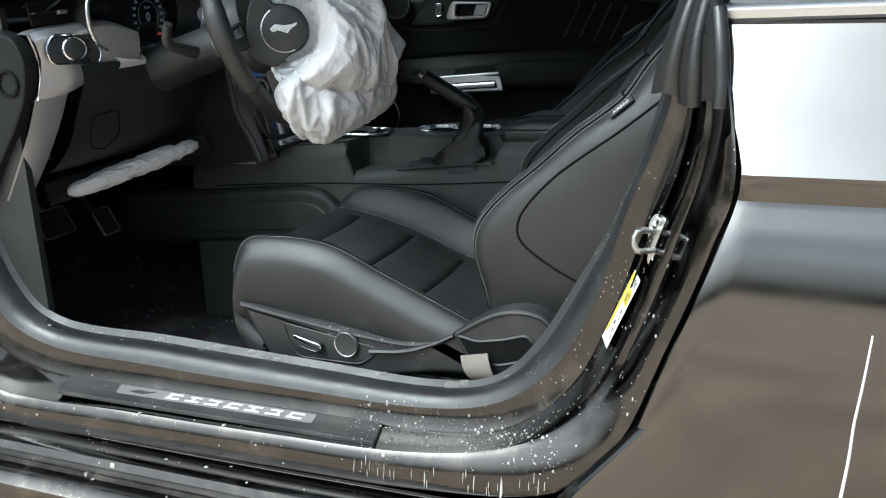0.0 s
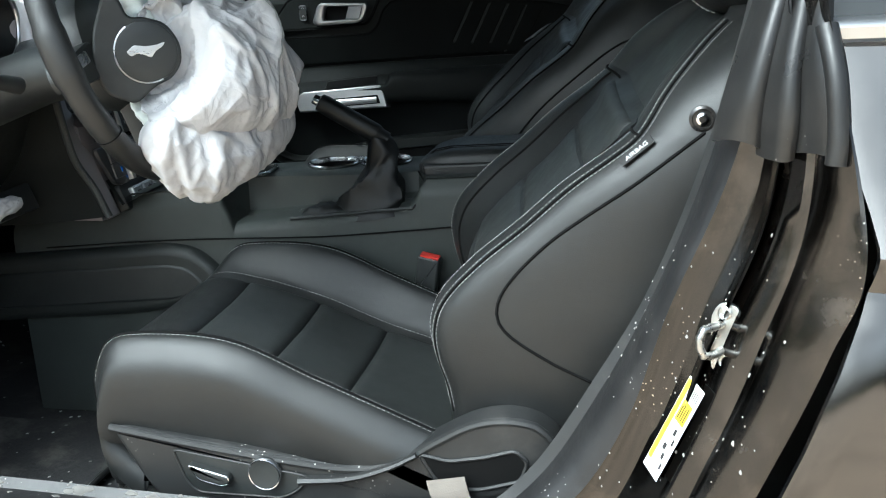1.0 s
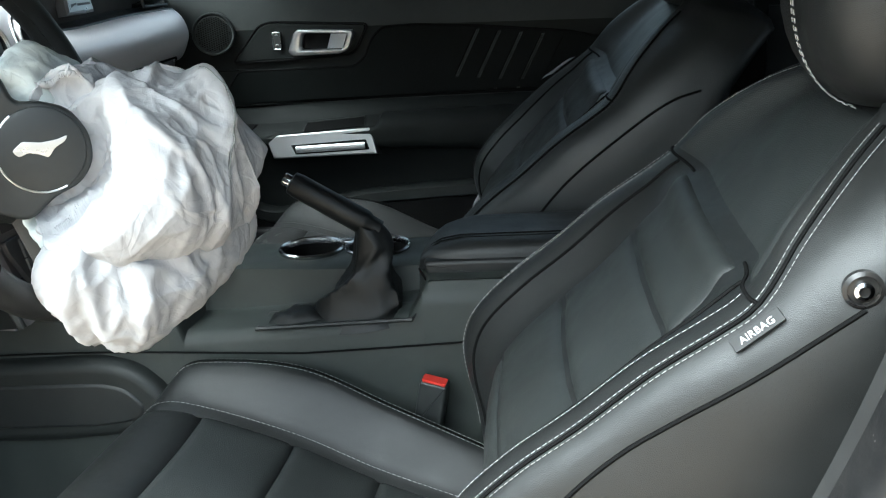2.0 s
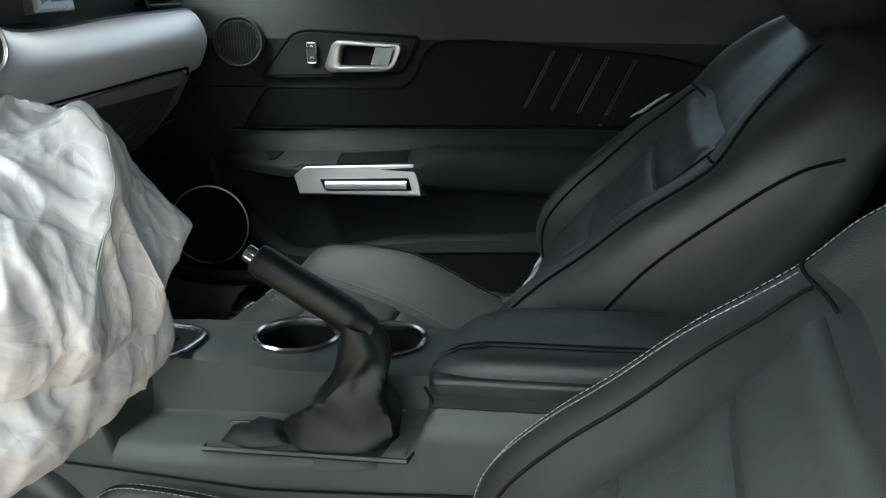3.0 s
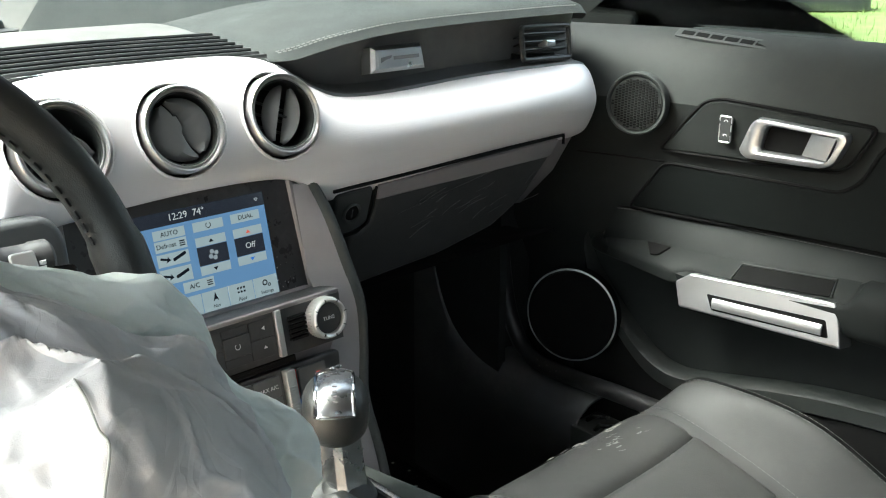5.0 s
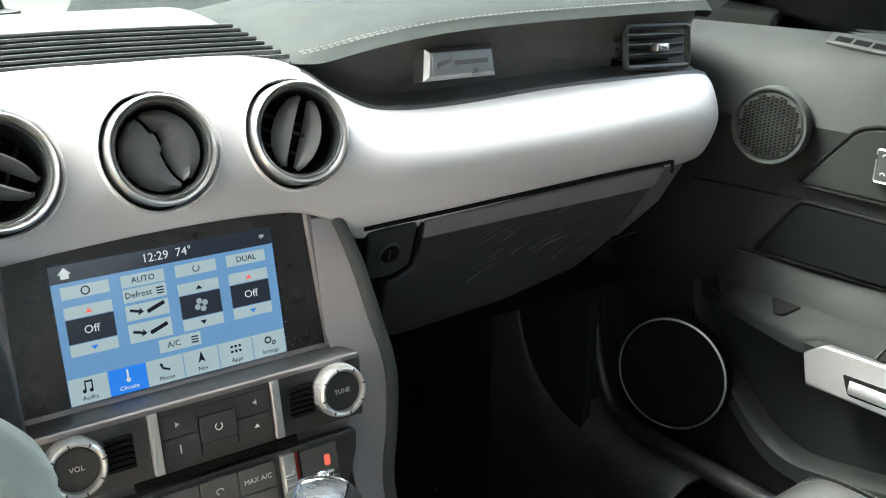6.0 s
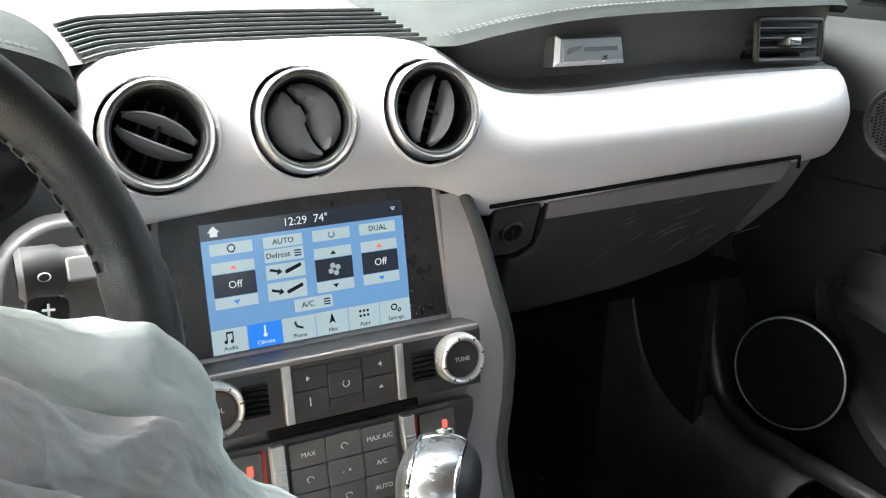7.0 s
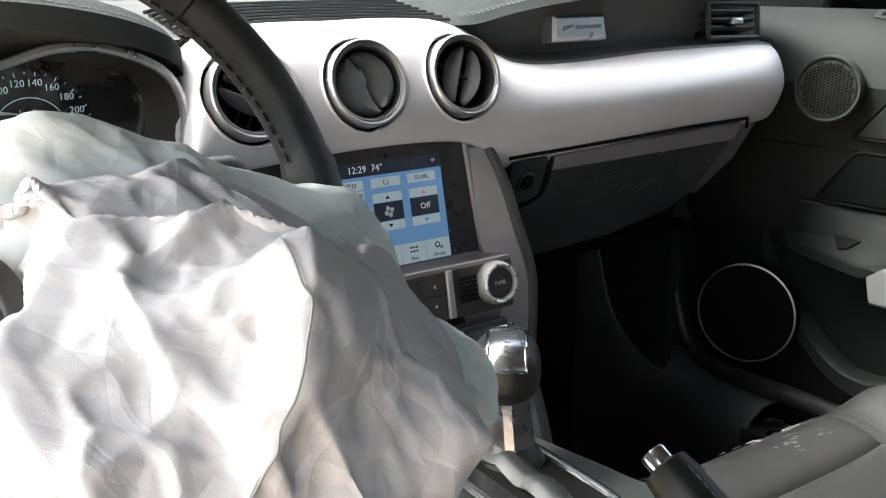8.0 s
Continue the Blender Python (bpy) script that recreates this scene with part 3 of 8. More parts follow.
# Belt moulding and side glass above the panel.
belt = [[V(x, y - 0.03 * s, z + 0.01 * s) for y, z in ((-.700, 1.004), (-.708, 1.008), (-.709, 1.018), (-.703, 1.024), (-.690, 1.026), (-.680, 1.01))] for s, x in ((k / 12, 0.688 + 1.5 * k / 12) for k in range(13))]
part("belt_moulding", grid(belt), SATIN_METAL, car_body, "satin metal strip below the side window")
part("side_glass", grid([[V(0.68, -.690, 1.02), V(0.66, -.60, 1.27)], [V(1.6, -.70, 1.03), V(1.45, -.60, 1.27)]]), PRIVACY, car_body, "dark rear side window")

# Rubber and plastic cover at the top of the rear pillar.
cap_l = [V(.605, -.668, .912), V(.613, -.668, .95), V(.628, -.660, 1.0), V(.642, -.645, 1.05), V(.655, -.62, 1.12)]
cap_m = [V(.640, -.692, .908), V(.640, -.697, .95), V(.648, -.692, 1.0), V(.660, -.675, 1.05), V(.672, -.65, 1.12)]
cap_m2 = [V(.666, -.702, .906), V(.668, -.712, .94), V(.668, -.706, .985), V(.676, -.690, 1.04), V(.688, -.66, 1.12)]
cap_r = [V(.700, -.738, .906), V(.698, -.735, .94), V(.692, -.722, .985), V(.690, -.702, 1.03), V(.70, -.665, 1.12)]
FLUTES = [(0, -.004), (.10, .008), (.20, .010), (.30, .0), (.38, -.012), (.46, -.004), (.54, .009), (.62, .006), (.70, -.010), (.78, -.006), (.88, .006), (1, .010)]
caps = [spline(c, 40) for c in (cap_l, cap_m, cap_m2, cap_r)]
cover = []
for i in range(49):
    w = i / 48
    k = min(int(w * 3), 2)
    f = w * 3 - k
    line = []
    for j in range(40):
        p = caps[k][j].lerp(caps[k + 1][j], f)
        fade = .45 + .55 * math.cos(math.pi * .5 * j / 39)
        line.append(p + V(.25, -.93, .1) * (keyed(FLUTES, w) * fade) + V(0, 0, .006 * math.sin(9 * w) * (1 - j / 39)))
    cover.append(line)
part("pillar_cover", shell(cover, -0.006), COVER_RUBBER, car_body, "moulded dark rubber cover on the rear pillar")
part("pillar_bead", tube(spline([V(.699, -.746, .905), V(.700, -.744, .93), V(.696, -.734, .98), V(.689, -.714, 1.02)], 20), 0.010, 10), COVER_RUBBER, car_body, "rubber bead beside the quarter panel")

# Striker on the pillar.
at = frame_at((.618, -.694, .722), (0.90, -0.42, 0.10), (0.25, 0.05, 1))
striker_plate = part("striker_plate", plate(round_poly([(-.016, -.036), (.010, -.030), (.017, -.004), (.014, .030), (-.004, .036), (-.015, .022)], .008), at, -0.004, 0.004), STEEL, car_body, "bright zinc-plated door striker")
part("striker_loop", tube([at(-.004, .012, .002), at(-.006, .013, .028), at(-.010, .012, .034), at(-.013, .004, .036), at(-.013, -.006, .036), at(-.010, -.014, .034), at(-.006, -.015, .028), at(-.004, -.014, .002)], 0.0042, 10), STEEL, striker_plate)
for dy in (.024, -.024):
    part("striker_bolt", lathe(at, [(0.007, 0.003), (0.007, 0.007), (0.0055, 0.008), (0.003, 0.0065)], 16, (0, dy)), STEEL, striker_plate)

# Sticker on the pillar, with print that is too small to read.
at = frame_at((.545, -.697, .568), (.41, 0, .91), (-.41, .888, .185))
sticker = part("warning_sticker", plate(rect(0, -.016, .112, .016), at, 0, 0.0006, 0.0002, 1), PAPER, car_body, "white and yellow warning sticker on the pillar")
part("yellow_band", plate(rect(.012, .008, .110, .015), at, 0.0006, 0.0009, 0.0001, 1), YELLOW, sticker)
part("yellow_field", plate(rect(.066, -.012, .090, .006), at, 0.0006, 0.0009, 0.0001, 1), YELLOW, sticker)
bars = bmesh.new()
for i in range(5):
    add_plate(bars, rect(.012 + .010 * i, -.012 + .004 * (i % 3), .019 + .010 * i, -.009 + .005 * (i % 3)), at, 0.0006, 0.001, 0.0001, 1)
for i in range(4):
    add_plate(bars, rect(.069, -.009 + .0035 * i, .087 - .003 * (i % 2), -.0075 + .0035 * i), at, 0.0009, 0.0013, 0.0001, 1)
for i in range(6):
    add_plate(bars, rect(.095, -.012 + .003 * i, .106, -.0108 + .003 * i), at, 0.0006, 0.001, 0.0001, 1)
part("print_bars", bars, INK, sticker, "black print")

# Tread plate on the sill: a framed panel with a bar in place of the maker's lettering.
at = frame_at((-.13, -.700, .3665), (1, 0, 0.004), (0, 1, -0.03))
tread = part("sill_plate", plate(round_poly([(-.345, -.036), (.318, -.036), (.298, .030), (.290, .034), (-.375, .034)], .006), at, -0.002, 0.006, 0.003), PLASTIC_DIRTY, car_body, "black sill tread plate with a pale framed panel")
part("name_panel", plate(round_poly([(-.225, -.010), (.180, -.010), (.186, -.008), (.178, .024), (-.242, .024)], .003), at, 0.006, 0.0068, 0.0004), SILVER_DARK, tread, "grey framed name panel")
for i in range(7):
    x = -.120 + .042 * i
    bm = plate(rect(x, -.004, x + .030, .001, .001), at, 0.0068, 0.0078, 0.0003)
    add_plate(bm, rect(x + .003 * (i % 2), .012, x + .028, .0165, .001), at, 0.0068, 0.0078, 0.0003)
    add_plate(bm, rect(x + .002 + .009 * (i % 3), .0015, x + .008 + .009 * (i % 3), .0115, .001), at, 0.0068, 0.0078, 0.0003)
    part("letter_bar", bm, WHITE_MARK, tread)
part("panel_emblem", plate(round_poly([(-.205, .002), (-.190, .012), (-.165, .010), (-.150, .016), (-.160, .004), (-.175, -.003)], .003), at, 0.0068, 0.0074, 0.0003), PLASTIC_DIRTY, tread, "dark emblem shape")
def flesh(*obs):
    """A tree of the faces of some objects, to lay spots on them."""
    vs_, fs_ = [], []
    for ob in obs:
        k = len(vs_)
        vs_ += [v.co.copy() for v in ob.data.vertices]
        fs_ += [tuple(k + i for i in f.vertices) for f in ob.data.polygons]
    return BVHTree.FromPolygons(vs_, fs_)


def spatter(name_, tree_, count, aim_, label, big=.0042, seed=4, stretch_=1.0, eye_=(.2, -1.6, 1.1), material=MUD):
    """Dried spots, thrown from outside on to the faces of a tree; aim_ gives the places aimed at."""
    r_ = random.Random(seed)
    bm_ = bmesh.new()
    for _ in range(count):
        o_ = V(*eye_) + V(r_.gauss(0, .3), 0, r_.gauss(0, .1))
        hit, nrm, _, _ = tree_.ray_cast(o_, (V(*aim_(r_)) - o_).normalized())
        if not hit:
            continue
        if nrm.dot(o_ - hit) < 0:
            nrm = -nrm
        rr_ = .0005 + big * r_.random() ** 6
        f_ = frame_at(hit + nrm * .0002, V(1, 0, 0) if abs(nrm.x) < .8 else V(0, 1, 0), nrm.cross(V(1, 0, 0) if abs(nrm.x) < .8 else V(0, 1, 0)))
        ph = r_.random() * 6.28
        out_ = [(rr_ * (1 + .25 * math.sin(2 * a + ph) + .2 * math.sin(3 * a + 2 * ph)) * math.cos(a), stretch_ * rr_ * (1 + .25 * math.sin(3 * a + ph)) * math.sin(a)) for a in [6.283 * k / 9 for k in range(9)]]
        vs_ = [bm_.verts.new(f_(x, y, .0006)) for x, y in out_]
        bm_.faces.new(vs_)
        lo_ = [bm_.verts.new(f_(1.25 * x, 1.25 * y, -.0004)) for x, y in out_]
        for k in range(9):
            bm_.faces.new((vs_[k], lo_[k], lo_[(k + 1) % 9], vs_[(k + 1) % 9]))
    tagged(part(name_, bm_, material, car_body, label), kind="stuff")


shells = flesh(*[o for o in bpy.data.objects if o.parent == car_body and o.name.split(".")[0] in ("door_jamb", "door_seal", "rocker_moulding", "sill_plate", "sill_trim", "jamb_ridge")])
spatter("mud_splash", shells, 420, lambda q: (.12 + .38 * q.random() ** 1.0, -.70 + .10 * (q.random() - .5), .36 + .06 * q.random()), "pale dried mud spots on the sill corner", big=.0018)
spatter("mud_splash", shells, 120, lambda q: (.45 + .22 * q.random(), -.71 + .08 * (q.random() - .5), .44 + .40 * q.random()), "pale dried mud spots up the pillar", big=.0010, seed=5, stretch_=1.6)
spatter("mud_splash", shells, 150, lambda q: (-.75 + 1.2 * q.random(), -.80 + .20 * (q.random() - .3), .24 + .16 * q.random()), "pale dried mud spots along the rocker", big=.0032, seed=6)
spatter("mud_drip", shells, 34, lambda q: (.16 + .36 * q.random(), -.757, .325 + .04 * q.random()), "dried mud drips below the sill", big=.0012, seed=7, stretch_=12.0)
spatter("mud_smear", shells, 90, lambda q: (-.70 + 1.0 * q.random(), -.63 + .03 * q.random(), .44), "dried mud smears on the door seal", big=.014, seed=8, stretch_=.45, material=DUST)

# ---- cabin shell: floor, roof, screen, rear bulkhead ----
rows = []
for x in [-1.35, -1.2, -1.08, -0.98, -0.85, -0.6, -0.3, 0, 0.3, 0.6, 0.9, 1.3]:
    rise = 0.42 * max(0, min(1, (-0.86 - x) / 0.4)) ** 1.3
    rows.append([V(x, y, 0.285 + rise + 0.012 * noise.noise(V(x * 4, y * 4, 0))) for y in [-.60 + 1.2 * j / 24 for j in range(25)]])
single("cabin_floor", shell(rows, 0.02), CARPET, "black cabin carpet with mud specks", "carpet", "structure")

mat_rows = [[V(-.98 + .64 * i / 20, -.57 + (.40) * j / 14, .300 + 0.25 * max(0, min(1, (-0.86 - (-.98 + .64 * i / 20)) / 0.4)) ** 1.3 + 0.004 * noise.noise(V(i * .4, j * .4, 2))) for j in range(15)] for i in range(21)]
fm = thing("floor_mat", (-.6, -.4, .30), "black carpet floor mat with pale dried mud on it", "floor mat")
part("carpet_pad", shell(mat_rows, 0.008), MATERIAL_MAT, fm)
edge_path = [V(-.34, -.57, .302), V(-.34, -.17, .302)]
part("bound_edge", tube(edge_path, 0.005, 8), RUBBER, fm)
part("mat_clip", lathe(frame_at((-.38, -.46, .302), (1, 0, 0), (0, 1, 0)), [(0.019, 0), (0.019, 0.004), (0.014, 0.006), (0.012, 0.004), (0.006, 0.004)], 20), PLASTIC, fm, "round black mat clip")

rr = []
for i in range(15):
    x = -0.42 + 1.9 * i / 14
    zc = 1.325 + 0.05 * math.sin(math.pi * min(1, (x + .42) / 1.9 * .9)) - 0.10 * max(0, (x - 0.7)) ** 1.5
    rr.append([V(x, -.60 + 1.2 * j / 16, zc - 0.055 * abs(-1 + 2 * j / 16) ** 3) for j in range(17)])
single("ceiling", shell(rr, -0.03), HEADLINER, "unseen dark cloth headliner of the car", "headliner", "structure")
roof_out = [[p + V(0, 0, 0.045) for p in r] for r in rr]
part("roof_skin", shell(roof_out, -0.005), PAINT, car_body)
for s in (-1, 1):
    part("roof_rail", tube(spline([V(-1.02, s * .70, 1.06), V(-.72, s * .655, 1.20), V(-.40, s * .62, 1.30), V(0.1, s * .615, 1.335), V(.7, s * .615, 1.30), V(1.25, s * .62, 1.13)], 30), 0.035, 10), PLASTIC_SOFT, car_body, "black cloth-covered roof pillar")
part("rear_bulkhead", shell([[V(1.35, y, z) for y in (-.60, 0, .60)] for z in (0.28, .7, 1.0)], 0.03), PLASTIC, car_body)
part("rear_shelf", shell([[V(x, y, 1.0) for y in (-.62, 0, .62)] for x in (1.30, 1.7)], 0.03), PLASTIC, car_body)
part("rear_window", grid([[V(1.30, -.52, 1.19), V(1.30, .52, 1.19)], [V(1.95, -.58, .98), V(1.95, .58, .98)]]), GLASS, car_body)
for s in (-1, 1):
    part("rear_side_trim", shell([[V(x, s * .60, z) for x in (.66, .9, 1.36)] for z in (.28, .6, 1.02)], 0.02 * s), PLASTIC, car_body)
part("rear_shoulder_trim", box(.58, .655, .86, 1.42, .72, 1.30), PLASTIC, car_body, "dark trim behind the passenger door")
part("rear_quarter_trim", shell([[V(.64, .64, 1.0), V(.64, .60, 1.32)], [V(1.5, .66, 1.0), V(1.35, .60, 1.26)]], .02), PLASTIC, car_body)
part("rear_quarter_trim", shell([[V(.68, -.655, 1.0), V(.68, -.595, 1.30)], [V(1.5, -.66, 1.0), V(1.35, -.60, 1.26)]], .02), PLASTIC, car_body)

ws = []
for i in range(9):
    s = i / 8
    ws.append([V(-1.16 + 0.76 * s - 0.10 * (1 - (2 * j / 10 - 1) ** 2) * (1 - .3 * s), (-.70 + 1.4 * j / 10) * (1 - 0.13 * s), 1.03 + 0.30 * s) for j in range(11)])
wsh = thing("windshield", (-1.0, 0, 1.03), "raked clear windshield with dust at its base", "windshield")
wg = part("glass", grid(ws), GLASS, wsh)
wg.visible_shadow = False

part("black_border", grid([[p + V(.004, 0, .003) for p in ws[0]], [p.lerp(q, .5) + V(.004, 0, .003) for p, q in zip(ws[0], ws[1])]]), GLOSS_BLACK, wsh, "black printed border at the foot of the glass")

# Cowl, bonnet and wipers beyond the glass.
part("cowl", shell([[V(-1.36 + .24 * i / 4, -.78 + 1.56 * j / 12, 1.012 + .012 * math.sin(i) - .05 * abs(-1 + 2 * j / 12) ** 2) for j in range(13)] for i in range(5)], 0.02), PLASTIC, car_body, "black plastic cowl at the foot of the windshield")
bon = [[V(-1.36 - 1.2 * i / 10, (-.86 + 1.72 * j / 16), 1.02 - .13 * (i / 10) ** 1.6 - .10 * abs(-1 + 2 * j / 16) ** 2.5 + 0.012 * math.exp(-((abs(-1 + 2 * j / 16) - .45) / .12) ** 2)) for j in range(17)] for i in range(11)]
part("bonnet", shell(bon, 0.01), PAINT, car_body, "dark grey bonnet")
for y0, y1 in ((-.62, -.05), (-.02, .55)):
    w = thing("wiper", (-1.2, y0, 1.05), "black windshield wiper resting on the glass", "wiper", "wipers")
    part("wiper_arm", tube([V(-1.27, y0, 1.035), V(-1.23, (y0 + y1) / 2, 1.06), V(-1.215, y1 - .12, 1.066)], 0.006, 8), GLOSS_BLACK, w)
    part("wiper_blade", tube([V(-1.205, y0 + .05, 1.052), V(-1.22, (y0 + y1) / 2, 1.058), V(-1.20, y1 + .06, 1.055)], 0.007, 8, flat=.6), RUBBER, w)

# ---- seats ----
CUSHION = [(0, -.212, .465), (.08, -.238, .508), (.16, -.230, .556), (.26, -.188, .590), (.40, -.116, .586), (.58, .008, .551), (.75, .12, .505), (1, .29, .452)]
BOLSTER = [(0, 0), (.16, .004), (.26, .026), (.40, .046), (.58, .074), (.75, .072), (1, .05)]


def cushion_point(u, v):
    x, z = keyed(CUSHION, u)
    a = abs(v)
    b = keyed(BOLSTER, u)
    if a <= .63:
        y = .145 * a / .63
        z += 0.008 * (a / .63) ** 3 - 0.004
    else:
        t = min((a - .63) / .37, 1)
        y = .145 + .088 * t
        s = min(t / .68, 1)
        z += .004 + b * (s * s * (3 - 2 * s)) - .022 * max(0, (t - .68) / .32) ** 2
    x += .085 * a ** 3.5 * max(0, 1 - u / .42) ** 1.2
    if u > .7:
        x += 0.0
    return V(x, y * (1 if v >= 0 else -1), z)


# The backrest: the line of its bolster edges, how far the middle lies behind them, and its half widths.
BACK = [(0, .275, .506), (.08, .267, .576), (.16, .255, .626), (.24, .254, .666), (.32, .270, .704), (.42, .315, .751), (.52, .369, .795), (.62, .425, .844), (.72, .480, .884), (.78, .506, .906), (.86, .540, .952), (.93, .583, .993), (1, .622, 1.020)]
HOLLOW = [(0, .020), (.15, .034), (.35, .044), (.55, .038), (.68, .020), (.755, .002), (.79, .016), (.86, .026), (.93, .022), (1, .012)]
EDGE_HALF = [(0, .190), (.15, .203), (.30, .206), (.70, .206), (.78, .203), (.86, .180), (.93, .142), (1, .105)]
DEEP_BY = [(0, 2.3), (.25, 2.2), (.5, 1.75), (.75, 1.25), (1, .95)]
SIDE_HALF = [(0, .212), (.2, .230), (.5, .236), (.78, .235), (.86, .226), (.93, .208), (1, .180)]


def back_point(u, v):
    """v runs round the backrest: 0 the middle of the front, .88 the stitched edge, 1.2 the side, 2 the middle of the rear."""
    x, z = keyed(BACK, u)
    hollow, w, side, far = keyed(HOLLOW, u), keyed(EDGE_HALF, u), keyed(SIDE_HALF, u), keyed(DEEP_BY, u)
    ring = [(0, 0, hollow - .004), (.30, .32 * w, hollow - .002), (.56, .60 * w, hollow), (.66, .73 * w, hollow * .5), (.76, .86 * w, -.005), (.84, .965 * w, -.004), (.88, w, .001), (.95, w + .55 * (side - w), .016), (1.05, side * .985, .045 * far ** .5), (1.2, side, .085 * far), (1.4, side * .97, .125 * far), (1.6, side * .72, .145 * far), (2, 0, .15 * far)]
    y, d = keyed(ring, abs(v))
    return V(x + .90 * d, y * (1 if v >= 0 else -1), z - .22 * d)


def pillow(fn, u0, u1, v0, v1, nu, nv, dip=0.006, lift=0.0025, soft=0.010):
    """A padded panel on the surface fn, sunk at its seams."""
    rows = []
    for i in range(nu + 1):
        line = []
        for j in range(nv + 1):
            a, b = i / nu, j / nv
            a, b = 0.5 - 0.5 * math.cos(math.pi * a), 0.5 - 0.5 * math.cos(math.pi * b)
            u, v = u0 + (u1 - u0) * a, v0 + (v1 - v0) * b
            p = fn(u, v)
            e = 1e-3
            nrm = (fn(min(u + e, 1), v) - fn(max(u - e, 0), v)).cross(fn(u, v + e) - fn(u, v - e))
            nrm = nrm.normalized() if nrm.length > 1e-12 else V(0, 0, 1)
            du = (fn(u1, v) - fn(u0, v)).length * min(a, 1 - a)
            dv = (fn(u, v1) - fn(u, v0)).length * min(b, 1 - b)
            d = min(du, dv)
            line.append(p + nrm * (lift - dip * math.exp(-d / soft)))
        rows.append(line)
    return rows


def sided(rows, m):
    return [[m(p) for p in r] for r in rows]


def seat(label, cx, cy, s, dusty, lift=0.0, back_dx=0.0, back_y=0.0, back_dz=0.0):
    """A sports bucket seat. s is the sign of the door side; the backrest stands a little askew."""
    back = back_point
    e = thing("bucket_seat", (cx, cy, .285), label, "car seat", "front seats")

    def m(p):
        return V(p.x + cx, p.y * s + cy, p.z + lift)

    def mb(p):
        dy = p.y * s
        slim = (.06 if dusty else .0) * max(0, (.80 - p.z) / .3) * max(0, dy / .2)
        return V(p.x + slim + back_dx - .12 * dy, dy + back_y, p.z + back_dz + .08 * dy)
    hide = DUSTY_LEATHER if dusty else LEATHER
    # cushion: the two bolsters with their skirts, the front roll, then three insert panels
    us = [i / 40 for i in range(41)]
    for side in (1, -1):
        rows = []
        for u in us:
            line = [cushion_point(u, side * (.60 + .40 * j / 12)) - V(0, 0, .003 if j == 0 else 0) for j in range(13)]
            p = line[-1]
            line += [p + V(0, side * .006, -.008), p + V(0, side * .010, -.024), p + V(0, side * .010, -.045), V(p.x + .004, p.y + side * .004, max(p.z - .085, .43)), V(p.x + .01, p.y - side * .03, .42)]
            rows.append(line)
        part("bolster", grid(sided(rows, m)), hide, e)
    part("front_roll", grid(sided(pillow(cushion_point, 0, .40, -.63, .63, 22, 26, dip=.010, soft=.006), m)), hide, e)
    cuts = (.40, .58, .75, 1.0)
    for a, b in zip(cuts, cuts[1:]):
        part("cushion_panel", grid(sided(pillow(cushion_point, a, b, -.63, .63, 18, 24, dip=.010, soft=.006), m)), DUSTY_LEATHER if dusty else INSERT, e, "perforated insert panel")
    base = []
    for u in us:
        base.append([cushion_point(u, v) + V(0, 0, -.012) for v in [-.66 + 1.32 * j / 12 for j in range(13)]])
    part("cushion_core", grid(sided(base, m)), DEEP, e)
    part("cushion_underside", box(cx - .20, cy - .20, .40 + lift, cx + .30, cy + .20, .455 + lift), DEEP, e)
    # backrest
    rows = []
    ub = [i / 60 for i in range(61)]
    ring = [-2 + 4 * j / 120 for j in range(120)]
    for u in ub:
        rows.append([back(u, v) for v in ring])
    for k, (shrink, up) in enumerate(((.93, .010), (.72, .017), (.40, .020), (.15, .020))):
        c = sum((back(1, v) for v in ring), V(0, 0, 0)) / len(ring)
        rows.append([c.lerp(back(1, v), shrink) + V(.002, 0, up) for v in ring])
    rows = sided(rows, mb)
    part("backrest", grid(rows, close_v=True, caps=True), DUSTY_BLACK if dusty else LEATHER, e)
    tree_ = BVHTree.FromPolygons([p for r in rows for p in r], [(i * 120 + j, i * 120 + 120 + j, i * 120 + 120 + (j + 1) % 120, i * 120 + (j + 1) % 120) for i in range(len(rows) - 1) for j in range(120)])

    def on_side(x, z, sign, out=.0):
        """The point of the flank, on the side of sign, at x and z."""
        hit, nrm, _, _ = tree_.ray_cast(V(x, back_y + sign * .5, z), V(0, -sign, 0))
        return (hit + V(0, sign * out, 0), nrm) if hit else (V(x, back_y + sign * .2, z), V(0, sign, 0))
    cuts = (.10, .28, .45, .61, .772)
    for a, b in zip(cuts, cuts[1:]):
        part("back_panel", grid(sided(pillow(back, a, b, -.57, .57, 22, 26, dip=.009, lift=.0055, soft=.006), mb)), BACK_PANEL if dusty else INSERT, e, "perforated insert panel")
    part("shoulder_panel", grid(sided(pillow(back, .785, .985, -.80, .80, 18, 26, dip=.007, lift=.005), mb)), BACK_PANEL if dusty else INSERT, e)
    # seams: a dark piping line, then pale stitches
    for side in (1, -1):
        for fn, place, u0, u1, v in ((cushion_point, m, .05, 1, .885), (back, mb, .04, .985, .882), (back, mb, .04, .772, .70)):
            part("piping", tube([place(fn(u0 + (u1 - u0) * i / 50, side * v) + V(-.0006, 0, .0008)) for i in range(51)], 0.0019, 6), DEEP, e, "dark seam piping")
        part("piping", tube([mb(back(.776, side * (.56 + .32 * i / 12)) + V(-.001, 0, .001)) for i in range(13)], 0.0018, 6), DEEP, e, "dark seam piping")
